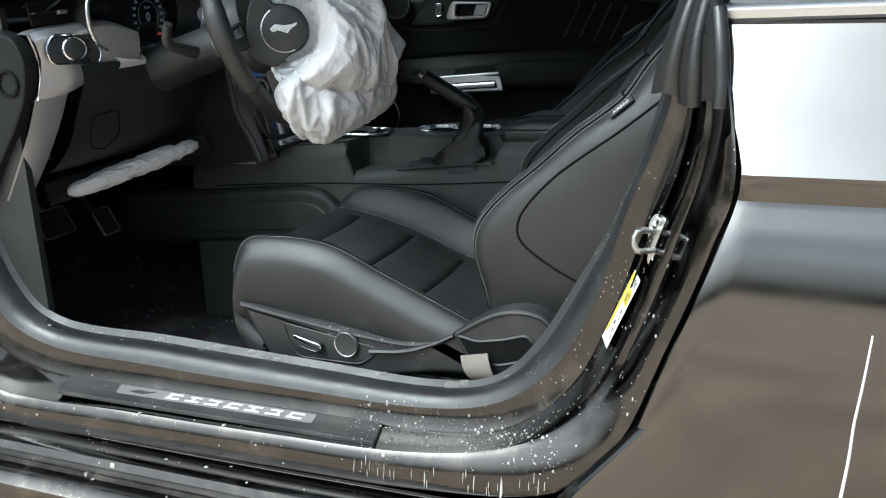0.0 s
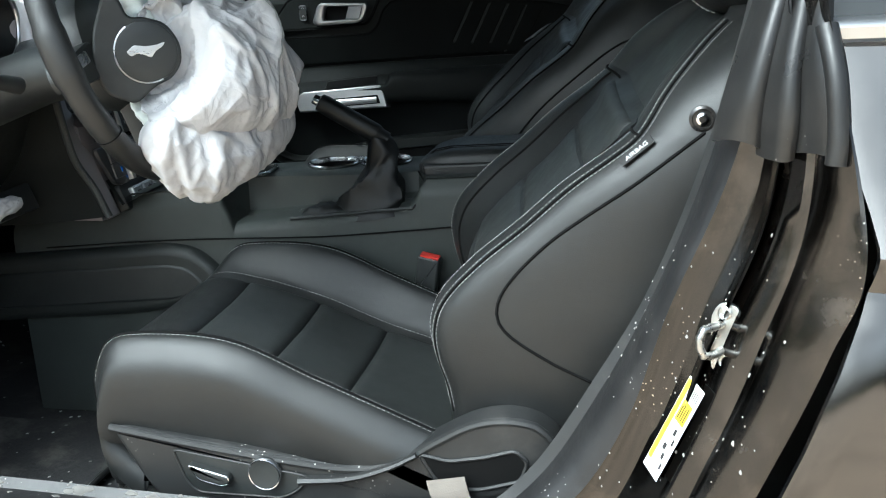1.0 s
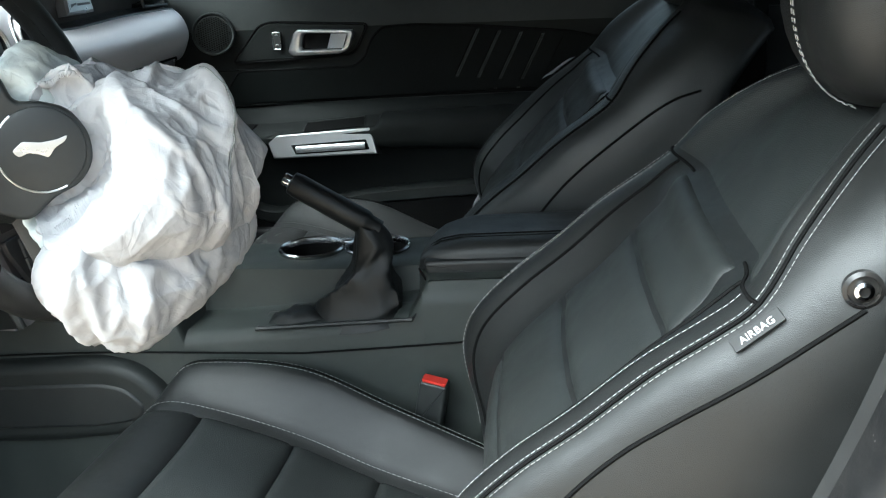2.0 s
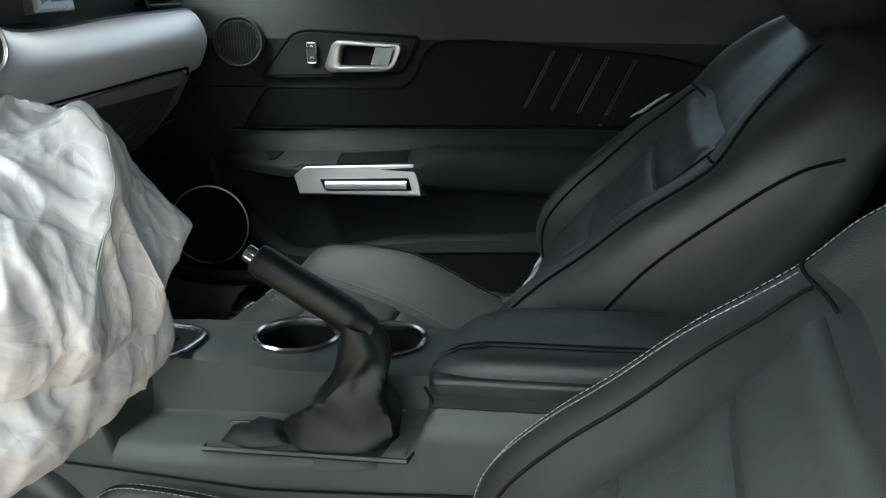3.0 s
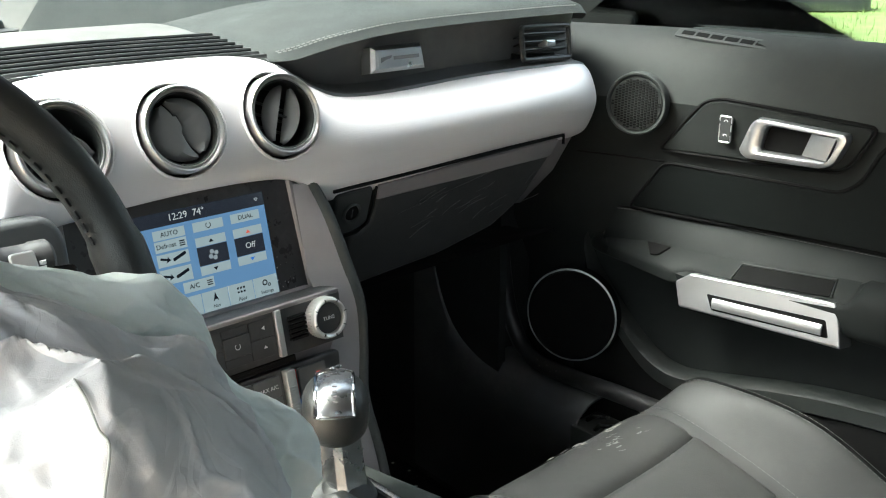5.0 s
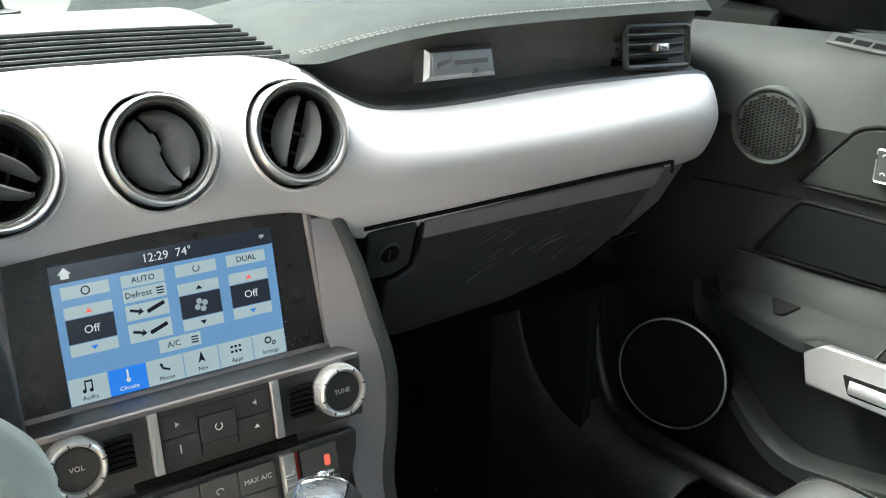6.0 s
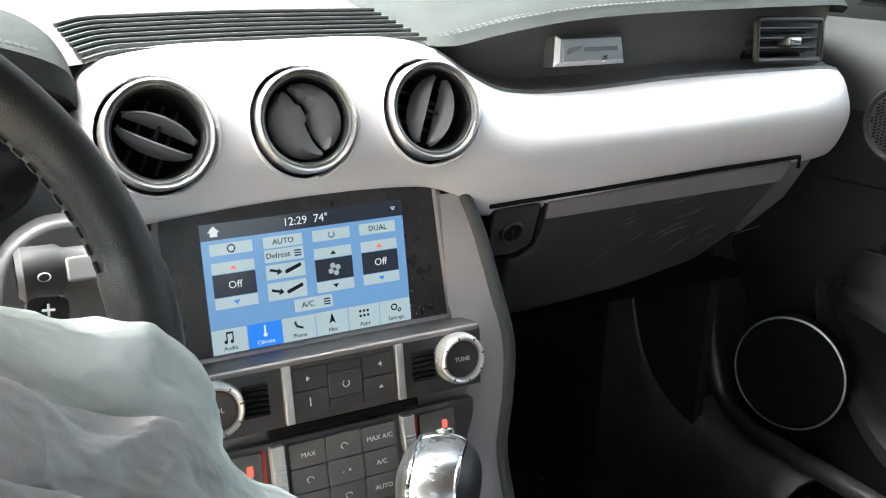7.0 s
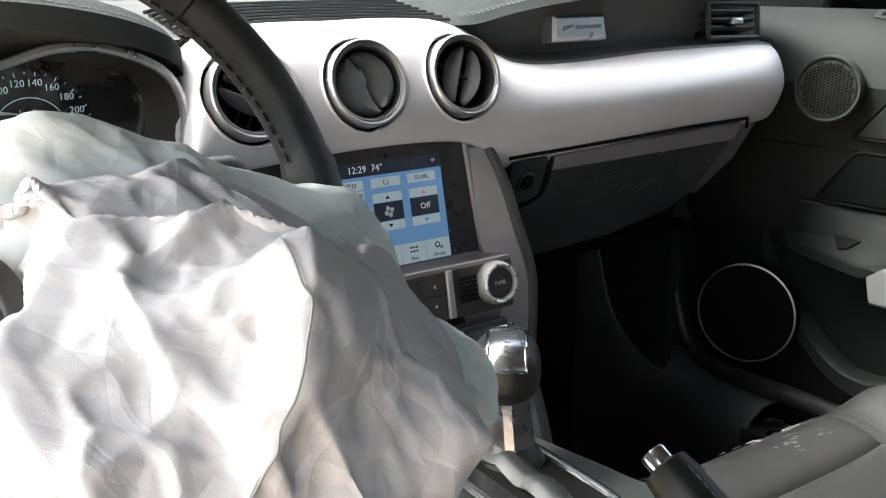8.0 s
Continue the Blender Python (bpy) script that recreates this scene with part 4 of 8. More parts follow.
        if side == 1:
            line = [(.600, .896), (.529, .841), (.470, .800), (.425, .766), (.382, .722), (.363, .687), (.372, .655), (.425, .618), (.475, .593)]
        else:
            line = [(.389, .680), (.464, .772), (.555, .850), (.612, .890), (.655, .905)]
        pts = [on_side(q.x + back_dx, q.y + back_dz, side * s, .0002)[0] for q in spline([V(a, b, 0) for a, b in line], 40)]
        part("piping", tube(pts, 0.0021, 6), DEEP, e, "dark seam piping")
    st = bmesh.new()
    for side in (1, -1):
        for v in (.665, .865, .905):
            add_dashes(st, [m(cushion_point(u, side * v) + V(0, side * .0006, .0010)) for u in [.16 + .84 * i / 30 for i in range(31)]], r=.00045)
        for v, u1 in ((.79, .768), (.866, .985), (.900, .985)):
            add_dashes(st, [mb(back(u, side * v) + V(-.0010, 0, .0010)) for u in [.05 + (u1 - .05) * i / 40 for i in range(41)]], step=.0062, length=.0042, r=.00045)
    part("stitching", st, DARK_THREAD if dusty else THREAD, e, "dark grey stitching" if dusty else "pale grey stitching")
    if dusty:
        for side in (1, -1):
            part("piping", tube([m(cushion_point(u, side * .885) + V(0, 0, .0006)) for u in [.05 + .93 * i / 40 for i in range(41)]], .0019, 6), DEEP, e, "dark seam piping")
    # headrest
    hc = mb(V(.636, 0, 1.113))
    head = []
    for i in range(17):
        a = -math.pi / 2 + math.pi * i / 16
        row = []
        for j in range(28):
            b = 2 * math.pi * j / 28
            ca, cb, sb = math.cos(a), math.cos(b), math.sin(b)
            pw = lambda q, k: math.copysign(abs(q) ** k, q)
            row.append(hc + V(.074 * pw(ca, .7) * pw(cb, .8) - .012 * math.sin(a), .135 * pw(ca, .6) * pw(sb, .7), .106 * pw(math.sin(a), .8)))
        head.append(row)
    headrest = part("headrest", grid(head, close_v=True), LEATHER, e)
    hs = bmesh.new()
    for dy in (-.050, -.062):
        add_dashes(hs, [hc + V(-.0746 * math.cos(a) ** .7 - .012 * math.sin(a) - .001, dy * s * -1, .105 * math.copysign(abs(math.sin(a)) ** .8, math.sin(a))) for a in [-1.3 + 2.6 * i / 20 for i in range(21)]])
    part("headrest_stitching", hs, DARK_THREAD if dusty else THREAD, headrest, "pale grey stitching")
    for dy in (-.07, .07):
        part("headrest_post", tube([hc + V(.012, dy, -.13), hc + V(.016, dy, -.06)], 0.006, 10), CHROME, e, "chrome headrest post")
        part("post_sleeve", lathe(frame_at(hc + V(.011, dy, -.086), (1, 0, -.1), (0, 1, 0)), [(.016, 0), (.016, .008), (.012, .012), (.008, .012)], 16), PLASTIC, e)
    return e, m, mb, on_side


driver, dm, dmb, d_side = seat("black leather bucket seat with pale stitching and dirty plastic base", 0.0, -.325, -1, False, back_y=-.306)

# Side shield of the driver's seat, with switches and the belt anchor.
sh = frame_at((0, -.556, 0), (1, 0, 0), (0, 0, 1))
out = [(-.168, .517), (-.05, .499), (.08, .482), (.17, .476), (.235, .488), (.285, .520), (.33, .545), (.37, .554), (.41, .549), (.438, .526), (.44, .495), (.415, .455), (.33, .432), (.22, .425), (.08, .398), (-.055, .388), (-.105, .405), (-.128, .44)]
shield = part("side_shield", plate(round_poly(out, .02, 3), sh, -0.03, 0.012, 0.010, 4), PLASTIC_DIRTY, driver, "scuffed black plastic seat side shield")
lip = spline([sh(x, y, .010) for x, y in ((-.165, .512), (-.05, .494), (.08, .477), (.17, .471), (.235, .484), (.285, .515), (.33, .540), (.37, .549), (.41, .544), (.432, .522))], 40)
part("shield_lip", tube(lip, 0.0055, 8), PLASTIC_DIRTY, shield)
pod = [(-.075, .487), (.115, .459), (.098, .438), (.075, .425), (-.045, .425), (-.06, .44)]
part("switch_pod", plate(round_poly(pod, .010), sh, .010, .0145, .003), PLASTIC, shield, "black switch pod")
rim_path = [sh(x, y, .0145) for x, y in round_poly(pod, .010)]
part("pod_rim", tube(rim_path, 0.0016, 6, closed=True), PLASTIC_DIRTY, shield)
sw = round_poly([(-.052, .472), (.006, .458), (.008, .446), (-.005, .441), (-.038, .449)], .006)
part("seat_switch", plate(sw, sh, .013, .027, .005, 3), PLASTIC, shield, "long black seat switch with chrome edge")
part("switch_trim", tube([sh(x, y, .0245) for x, y in inset(sw, .002)], 0.0016, 6, closed=True), CHROME, shield)
kn = frame_at(sh(.055, .4615, .013), (1, 0, 0), (0, 0, 1))
knob = part("lumbar_knob", lathe(kn, [(.0225, 0), (.0225, .006), (.0205, .009), (.018, .0085), (.008, .007)], 36), PLASTIC, shield, "round lumbar switch with chrome ring")
part("knob_ring", lathe(kn, [(.0232, .004), (.0232, .0075), (.0218, .0095), (.0206, .009), (.0206, .004)], 36), CHROME, knob)
rec = [(.262, .500), (.30, .492), (.345, .500), (.385, .512), (.40, .497), (.39, .470), (.34, .455), (.29, .452)]
# Flat patch: the recess has no depth, its shade is in the colour.
part("belt_anchor_recess", plate(round_poly(rec, .008), sh, .009, .0127, .0005, 1), DEEP, shield, "flat black patch drawn as the shaded belt anchor recess")
part("recess_rim", tube([sh(x, y, .0125) for x, y in round_poly(rec, .008)], 0.003, 6, closed=True), PLASTIC_DIRTY, shield)
arm_path = [sh(.10, .452, .012), sh(.17, .462, .016), sh(.225, .482, .018), sh(.26, .50, .016)]
part("shield_web", tube(spline(arm_path, 14), lambda q: .010 - .004 * q, 8, flat=.6), PLASTIC_DIRTY, shield)
wb = [[sh(.272 + .050 * i / 5 + .02 * j / 6, .466 - .012 * j / 6 + .012 * i / 5 * (1 - j / 6) - .028 * j / 6, .014 + .016 * math.sin(math.pi * (j / 6 * .8 + .1)) + .004 * i / 5) for j in range(7)] for i in range(6)]
part("belt_webbing", shell(wb, 0.002), WEBBING, driver, "grey seat-belt webbing at the anchor")
bolt_p, bolt_n = d_side(.597, .911, -1)
bolt_at = frame_at(bolt_p, V(0, 0, 1).cross(bolt_n), V(0, 0, 1)) if bolt_n.y < 0 else frame_at(bolt_p, (1, 0, 0), (0, 0, 1))
part("seat_bolt", lathe(bolt_at, [(.0145, 0), (.0145, .005), (.0115, .007), (.0105, .0035), (.0055, .004), (.005, .006), (.0025, .006)], 28), GLOSS_BLACK, driver, "round black seat bolt cover with a steel middle")
part("bolt_centre", lathe(bolt_at, [(.007, .004), (.007, .008), (.004, .009)], 16), CHROME, driver)
tp, tq, tv = (dmb(back_point(a, b)) for a, b in ((.745, .935), (.755, .935), (.745, .915)))
tn = (tq - tp).cross(tv - tp).normalized()
tn = tn if tn.y < 0 else -tn
tg0 = frame_at(tp + tn * .003, tq - tp, tn.cross(tq - tp))
tg = tg0
tag = part("airbag_tag", plate(rect(-.022, -.0065, .022, .006, .001), tg, 0, .002, .0005), INK, driver, "small black cloth airbag tag")
part("tag_writing", text_bm("AIRBAG", .0088, lambda a, b, c: tg(a, b - .001, c + .0022)), WHITE_MARK, tag, recalc=False, smooth=0)
part("seat_rail", box(-.20, -.52, .285, .36, -.49, .40), STEEL, driver)
part("seat_rail", box(-.20, -.18, .285, .36, -.15, .40), STEEL, driver)

passenger, pm, pmb, p_side = seat("dusty black leather bucket seat with a burst backrest edge", -.10, .405, 1, True, lift=.027, back_dx=-.130, back_y=.418, back_dz=.033)
scuff = bmesh.new()
sg_ = random.Random(31)
for cx, cy, cz, n_ in ((-.272, .447, .6183, 22), (-.259, .502, .6203, 9)):
    for k in range(n_):
        p = V(cx + sg_.gauss(0, .007), cy + sg_.gauss(0, .012), cz)
        q = V(.004 * sg_.random(), .002 + .008 * sg_.random(), .0002)
        add_tube(scuff, [p, p + q * .5 + V(.001, 0, 0), p + q], .0003 + .0006 * sg_.random(), 4, flat=.5)
tagged(part("scuff_marks", scuff, GREY_THREAD, passenger, "pale scuffs on the cushion front"), kind="stuff")
part("seat_shield", plate(round_poly([(p[0] - .10, p[1] + .02) for p in out], .02, 3), frame_at((0, .405 - .229, 0), (1, 0, 0), (0, 0, 1)), -.02, .008, .008), PLASTIC, passenger)
part("seat_rail", box(-.30, .22, .285, .26, .25, .44), STEEL, passenger)
part("seat_rail", box(-.30, .56, .285, .26, .59, .44), STEEL, passenger)

rg = random.Random(4)
scuff = bmesh.new()
for k in range(26):
    u, v = (.20 + .05 * rg.random(), -.12 + .22 * rg.random()) if k % 2 else (.235 + .03 * rg.random(), .25 + .16 * rg.random())
    p0, p1, p2 = (pm(cushion_point(u + a, v + b)) + V(0, 0, .0062) for a, b in ((0, 0), (.004, .02), (.010 * rg.random(), .03 * rg.random())))
    add_tube(scuff, [p0, p1, p2], .0003 + .0009 * rg.random(), 4, flat=.3)
tagged(part("scuff_marks", scuff, MUD, passenger, "pale scuff marks"), kind="stuff")

# Burst side airbag that hangs along the door side of the passenger backrest.
burst = thing("side_airbag", (.13, .57, .56), "crumpled white side airbag hanging out of the passenger backrest", "airbag")
rows = []
for i in range(30):
    t = i / 29
    c = V(.104, .590, .560).lerp(V(.150, .622, .728), t) + V(-.006 * math.sin(5 * t), 0, 0)
    w = .021 * (1 - .75 * t) + .003 * math.sin(9 * t)
    rows.append([c + V(w * math.cos(a) * (1 + .25 * noise.noise(V(6 * t, a, 0))), w * .7 * math.sin(a) + .008 * noise.noise(V(9 * t, a * 2, 5)), .006 * noise.noise(V(12 * t, a * 3, 1))) for a in [2 * math.pi * j / 20 for j in range(20)]])
part("cloth_roll", grid(rows, close_v=True, caps=True), CLOTH, burst)
rows = []
for i in range(10):
    t = i / 9
    c = pmb(back_point(.63 + .07 * t, .90)) + V(-.012, .006, .004)
    rows.append([c + V(.012 * math.cos(a), .008 * math.sin(a), .006 * math.cos(a) + .004 * noise.noise(V(9 * t, a, 8))) for a in [2 * math.pi * j / 12 for j in range(12)]])
part("cloth_tuft", grid(rows, close_v=True, caps=True), CLOTH, burst)

# Rear seat behind, in shade.
rear = thing("rear_seat", (1.0, 0, .285), "dark rear bench seat in shade", "car seat")
for s in (-1, 1):
    part("rear_cushion", grid([[V(.72 + .36 * i / 10, s * (.08 + .46 * j / 10), .47 + .03 * math.sin(math.pi * j / 10) - .02 * i / 10) for j in range(11)] for i in range(11)]), LEATHER, rear)
    part("rear_back", shell([[V(1.06 + .22 * i / 10 - .03 * math.sin(math.pi * j / 10), s * (.06 + .50 * j / 10), .46 + .50 * i / 10) for j in range(11)] for i in range(11)], .05), LEATHER, rear)

# ---- centre console ----
con = thing("centre_console", (0, 0, .285), "black plastic centre console with cup holders and a handbrake pocket", "console")
stations = [(-.62, 0, .665), (-.50, 0, .70), (-.36, 0, .715), (-.28, 0, .722), (-.205, 0, .728), (-.196, .15, .728), (-.186, .7, .729), (-.176, 1, .730), (-.10, 1, .732), (0, 1, .733), (.10, 1, .734), (.140, 1, .735), (.150, .8, .735), (.160, .25, .735), (.170, 0, .735), (.30, 0, .735), (.62, 0, .70)]
rows = []
for x, k, zt in stations:
    zf = .660 + .10 * (x + .19) if k else zt
    zl = zt - (zt - zf) * k
    yr = .095 + .03 * max(0, min(1, (x + .3) / .35))
    left = zt - .022 + (zl - zt + .014) * k
    y_in = -.075 + .062 * k
    veer = .15 * max(0, x)
    rows.append([V(x, q.y + veer, q.z) for q in [V(x, -.100, .285), V(x, -.097, .45), V(x, -.094, .60), V(x, -.092, left - .012), V(x, -.0895, left - .003), V(x, -.084, left + .002 + .004 * (1 - k)), V(x, -.076, zl - .004 * (1 - k)), V(x, y_in - .006, zl), V(x, y_in, zl + .004 * k), V(x, y_in + .006, zt - .004 * k), V(x, y_in + .014, zt), V(x, .03, zt + .001), V(x, yr - .012, zt), V(x, yr - .003, zt - .004), V(x, yr, zt - .014), V(x, yr + .004, .60), V(x, yr + .006, .285)]])
fine = []
for a, b in zip(rows, rows[1:]):
    for s in range(4):
        fine.append([p.lerp(q, s / 4) for p, q in zip(a, b)])
fine.append(rows[-1])
body = grid(fine, close_v=True, caps=True)
# wells for the cups
wells = ((-.034, .067), (.064, .080))


def carved(bm, cutters):
    """The closed form bm with the closed forms in cutters cut out of it."""
    obs = []
    for q in [bm] + cutters:
        bmesh.ops.recalc_face_normals(q, faces=q.faces)
        me = bpy.data.meshes.new("cut")
        q.to_mesh(me)
        q.free()
        ob = bpy.data.objects.new("cut", me)
        scene.collection.objects.link(ob)
        obs.append(ob)
    for c in obs[1:]:
        md = obs[0].modifiers.new("cut", "BOOLEAN")
        md.operation, md.solver, md.object = "DIFFERENCE", "EXACT", c
    dg = bpy.context.evaluated_depsgraph_get()
    out_ = bmesh.new()
    me = bpy.data.meshes.new_from_object(obs[0].evaluated_get(dg))
    out_.from_mesh(me)
    bpy.data.meshes.remove(me)
    for ob in obs:
        me = ob.data
        bpy.data.objects.remove(ob)
        bpy.data.meshes.remove(me)
    return out_


top = frame_at((0, 0, .7345), (1, 0, 0), (0, 1, 0))
gate = rect(-.335, -.035, -.134, .055, .034, 8)
body = carved(body, [plate(disc_poly(cx, cy, .0462, 36), top, -.085, .02, .001, 1) for cx, cy in wells])
part("console_body", body, CONSOLE, con)
seam = [V(x, -.0975, z) for x, z in ((-.55, .615), (-.30, .632), (-.05, .640), (.0, .642))] + [V(x, -.0975 + .15 * x, z) for x, z in ((.15, .648), (.28, .655))]
part("side_seam", tube(spline(seam, 30), 0.0014, 6), DEEP, con)
kp = [(-.85, .585), (-.50, .612), (-.30, .628), (-.245, .618), (-.205, .583), (-.195, .545), (-.23, .515), (-.40, .490), (-.85, .455)]
part("knee_pad", plate(round_poly(kp, .03), frame_at((0, -.094, 0), (1, 0, 0), (0, 0, 1)), -.01, .022, .018, 5), PLASTIC_SOFT, con, "padded side panel in front of the seat")
kp2 = [(-.85, .555), (-.50, .580), (-.30, .594), (-.26, .588), (-.235, .562), (-.24, .540), (-.30, .525), (-.55, .505), (-.85, .485)]
part("knee_panel", plate(round_poly(kp2, .02), frame_at((0, -.094, 0), (1, 0, 0), (0, 0, 1)), .018, .0245, .006, 3), PLASTIC, con)
for cx, cy in wells:
    cup = part("cup_holder", lathe(top, [(.0480, -.001), (.0492, .0035), (.0470, .0056), (.0442, .0040), (.0430, -.003), (.0428, -.010)], 44, (cx, cy)), POLISHED, con, "chrome-rimmed cup holder")
    # Well walls are near-black, with the shade inside put into the colour.
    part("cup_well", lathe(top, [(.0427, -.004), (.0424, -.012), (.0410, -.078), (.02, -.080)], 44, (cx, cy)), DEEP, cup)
part("cup_link", plate(round_poly([(-.014, .104), (.004, .098), (.026, .104), (.040, .115), (.036, .127), (.010, .120), (-.010, .116)], .005), top, -.006, .0045, .0045, 4), POLISHED, con, "chrome bridge between the cup rims")
part("gate_rim", tube([top(x, y, .001) for x, y in gate], .0046, 8, closed=True, flat=.8), POLISHED, con, "chrome shift gate rim")
gate_plate = part("gate_plate", plate(inset(gate, .003), top, -.004, .0012, .001, 1), DEEP, con)
part("gate_ledge", plate(rect(-.318, -.031, -.155, -.012, .004), top, .0, .0024, .001), GLOSS_BLACK, con, "gloss black gear letter strip")
part("gate_flap", shell([[V(-.300 + .14 * i / 10, -.004 + .030 * j / 4, .745 - .008 * i / 10 + .008 * math.sin(math.pi * j / 4) + .003 * math.sin(i * 1.9)) for j in range(5)] for i in range(11)], .003), LEATHER, con, "slack leather flap in the shift gate")
for i, ch in enumerate("PRND"):
    part("gear_mark", text_bm(ch, .009, (lambda k: lambda a, b, c: top(-.19 + .016 * k - b * .2 + a, -.023 + b, .0026 + c))(i)), WHITE_MARK, gate_plate, recalc=False, smooth=0)
# padded lid
rows = []
for i in range(25):
    t = i / 24
    x = .148 + .35 * t
    grow = min(1, math.sqrt(max(0, t / .16))) if t < .16 else 1
    half, mid = .080 * (.80 + .20 * grow), .052 + .15 * (x - .15)
    h = .034 * (.35 + .65 * grow)
    row = []
    for j in range(26):
        a = 2 * math.pi * j / 26
        c, s = math.cos(a), math.sin(a)
        row.append(V(x, mid + half * math.copysign(abs(c) ** .45, c), .738 + (h + .004) * math.copysign(abs(s) ** .5, s) * (1 if s > 0 else .4 + 1.3 * min(1, t / .32) ** 1.5)))
    rows.append(row)
lid = part("armrest_lid", grid(rows, close_v=True, caps=True), LEATHER, con, "padded black leather armrest lid")
for dy, dz in ((-.044, .0), (-.052, -.0015)):
    part("lid_seam", tube([V(x, .052 + dy + .15 * (x - .15), z + dz) for x, z in ((.160, .762), (.175, .771), (.20, .7755), (.30, .7758), (.49, .7755))], .0011, 6), DEEP, lid)
lf = frame_at((.15, -.030, 0), (1, .15, 0), (0, 0, 1))
side_pad = [(.004, .752), (.30, .752), (.30, .690), (.098, .690), (.075, .684), (.040, .697), (.014, .722)]
part("lid_flank", plate(round_poly(side_pad[::-1], .012, 5), lf, -.03, .003, .006, 3), LEATHER, lid, "rounded flank of the armrest lid")
part("lid_joint", tube([lf(x, z, .0015) for x, z in ((.0, .742), (.012, .720), (.038, .695), (.074, .682), (.098, .687))], .0016, 6), DEEP, con)
latch_ = [(.080, .684), (.122, .684), (.122, .701), (.114, .707), (.088, .707), (.080, .700)]
# Flat patch that paints the shade of the latch recess.
part("lid_latch", plate(round_poly(latch_[::-1], .003), lf, -.02, .0045, .001), DEEP, con, "flat black patch drawn as the shaded latch recess below the lid")
part("latch_lip", plate(rect(.092, .689, .118, .6965, .001), lf, .0, .0065, .001), PLASTIC, con, "small black latch")
# handbrake
hb = thing("handbrake", (.08, -.05, .68), "raised black leather handbrake lever with a chrome button and pleated boot", "handbrake")
g0, g1 = V(.084, -.040, .808), V(-.010, -.056, .869)
d = (g1 - g0).normalized()
grip = [g0 - d * .02, g0 - d * .004, g0, g0 + d * .004, g0 + d * .03, g0 + d * .07, g1 - d * .012, g1 - d * .002, g1]
gr = [.0135, .0140, .0165, .0172, .0170, .0165, .0165, .0150, .010]
part("grip", tube(grip, lambda q: gr[round(q * 8)], 20), BOOT, hb)
part("button", tube([g1 - d * .002, g1 + d * .008, g1 + d * .010], lambda q: .0088 if q < .9 else .0075, 18), CHROME, hb, "chrome release button")
gs = bmesh.new()
add_dashes(gs, [p + V(.009, 0, .0135) for p in (g0 + d * .004, g0 + d * .05, g1 - d * .012)], .006, .004, .0005)
part("grip_stitching", gs, DARK_THREAD, hb)
rows = []
for i in range(34):
    t = i / 33
    c = V(.086, -.040, .806).lerp(V(.066, -.050, .668), t) + V(.020 * math.sin(math.pi * min(t * 1.2, 1)) * (1 - t), 0, 0)
    rx = .0170 + .054 * t ** 1.35 + .003 * math.sin(t * 11)
    ry = .0170 + .020 * t ** 1.2 + .002 * math.sin(t * 11 + 1)
    row = []
    for j in range(40):
        a = 2 * math.pi * j / 40
        k = 1 + (.13 * (1 - 2 * abs(math.sin(2.0 * a + 2.2 * t + 1.5 * noise.noise(V(math.cos(a), math.sin(a), 3 * t))))) + .12 * noise.noise(V(2.2 * math.cos(a), 2.2 * math.sin(a), 5 * t))) * math.sin(math.pi * min(t * 1.1, 1)) ** .7
        row.append(c + V(rx * k * math.cos(a), ry * k * math.sin(a), .004 * math.sin(2 * a + 9 * t)))
    rows.append(row)
part("boot", grid(rows, close_v=True), BOOT, hb, "pleated black leather boot")
slack = [[V(-.062 + .085 * i / 12, -.055 + .026 * math.cos(a) * (1 - .3 * abs(-1 + 2 * i / 12)), .670 + .012 * i / 12 + (.022 * math.sin(math.pi * i / 12) ** .6) * max(math.sin(a), 0) * (.7 + .4 * noise.noise(V(i * .5, a, 0)))) for a in [math.pi * j / 10 for j in range(11)]] for i in range(13)]
part("boot_slack", grid(slack), BOOT, hb, "slack leather at the foot of the lever")
part("boot_frame", tube([V(-.07, -.085, .670), V(.15, -.086, .690), V(.155, -.03, .692), V(-.07, -.028, .670)], .003, 6, closed=True), PLASTIC, hb)
# buckle
bk = thing("belt_buckle", (.175, -.095, .52), "black seat-belt buckle with a red release button", "belt buckle")
at = frame_at((.172, -.096, .575), (.97, -.05, -.2), (.20, -.06, .98))
part("buckle_case", plate(rect(-.019, -.036, .019, .034, .004), at, -.010, .010, .004, 3), PLASTIC, bk)
bt = frame_at(at(0, .033, 0), (.97, -.05, -.2), at(0, 0, 1) - at(0, 0, 0))
part("buckle_button", plate(rect(-.016, -.008, .016, .008, .002), bt, -.004, .003, .002), RED, bk, "red release button")
part("buckle_strap", plate(rect(-.013, -.13, .013, -.03, .002), at, -.003, .003, .001), WEBBING, bk)

# ---- shift lever ----
lev = thing("shift_lever", (-.235, .012, .735), "automatic shift lever with a chrome-topped black knob", "shift lever")
sx = frame_at((-.258, .026, .728), (1, 0, 0), (0, 1, 0))
part("lever_boot", lathe(sx, [(.036, -.03), (.032, .000), (.028, .010), (.022, .020), (.018, .024)], 24), LEATHER, lev, "black boot at the foot of the lever")
stem = []
for h, k in ((.008, 1.30), (.020, 1.22), (.055, 1.15), (.066, 1.2), (.076, 1.34)):
    ring8 = [(.0165, -.009), (.0165, .009), (.011, .0135), (.0045, .0125), (-.0045, .0125), (-.011, .0135), (-.0165, .009), (-.0165, -.009), (-.011, -.0135), (-.0045, -.0125), (.0045, -.0125), (.011, -.0135)]
    stem.append([sx(-.012 * h / .09 + x * k, y * k, h) for x, y in ring8])
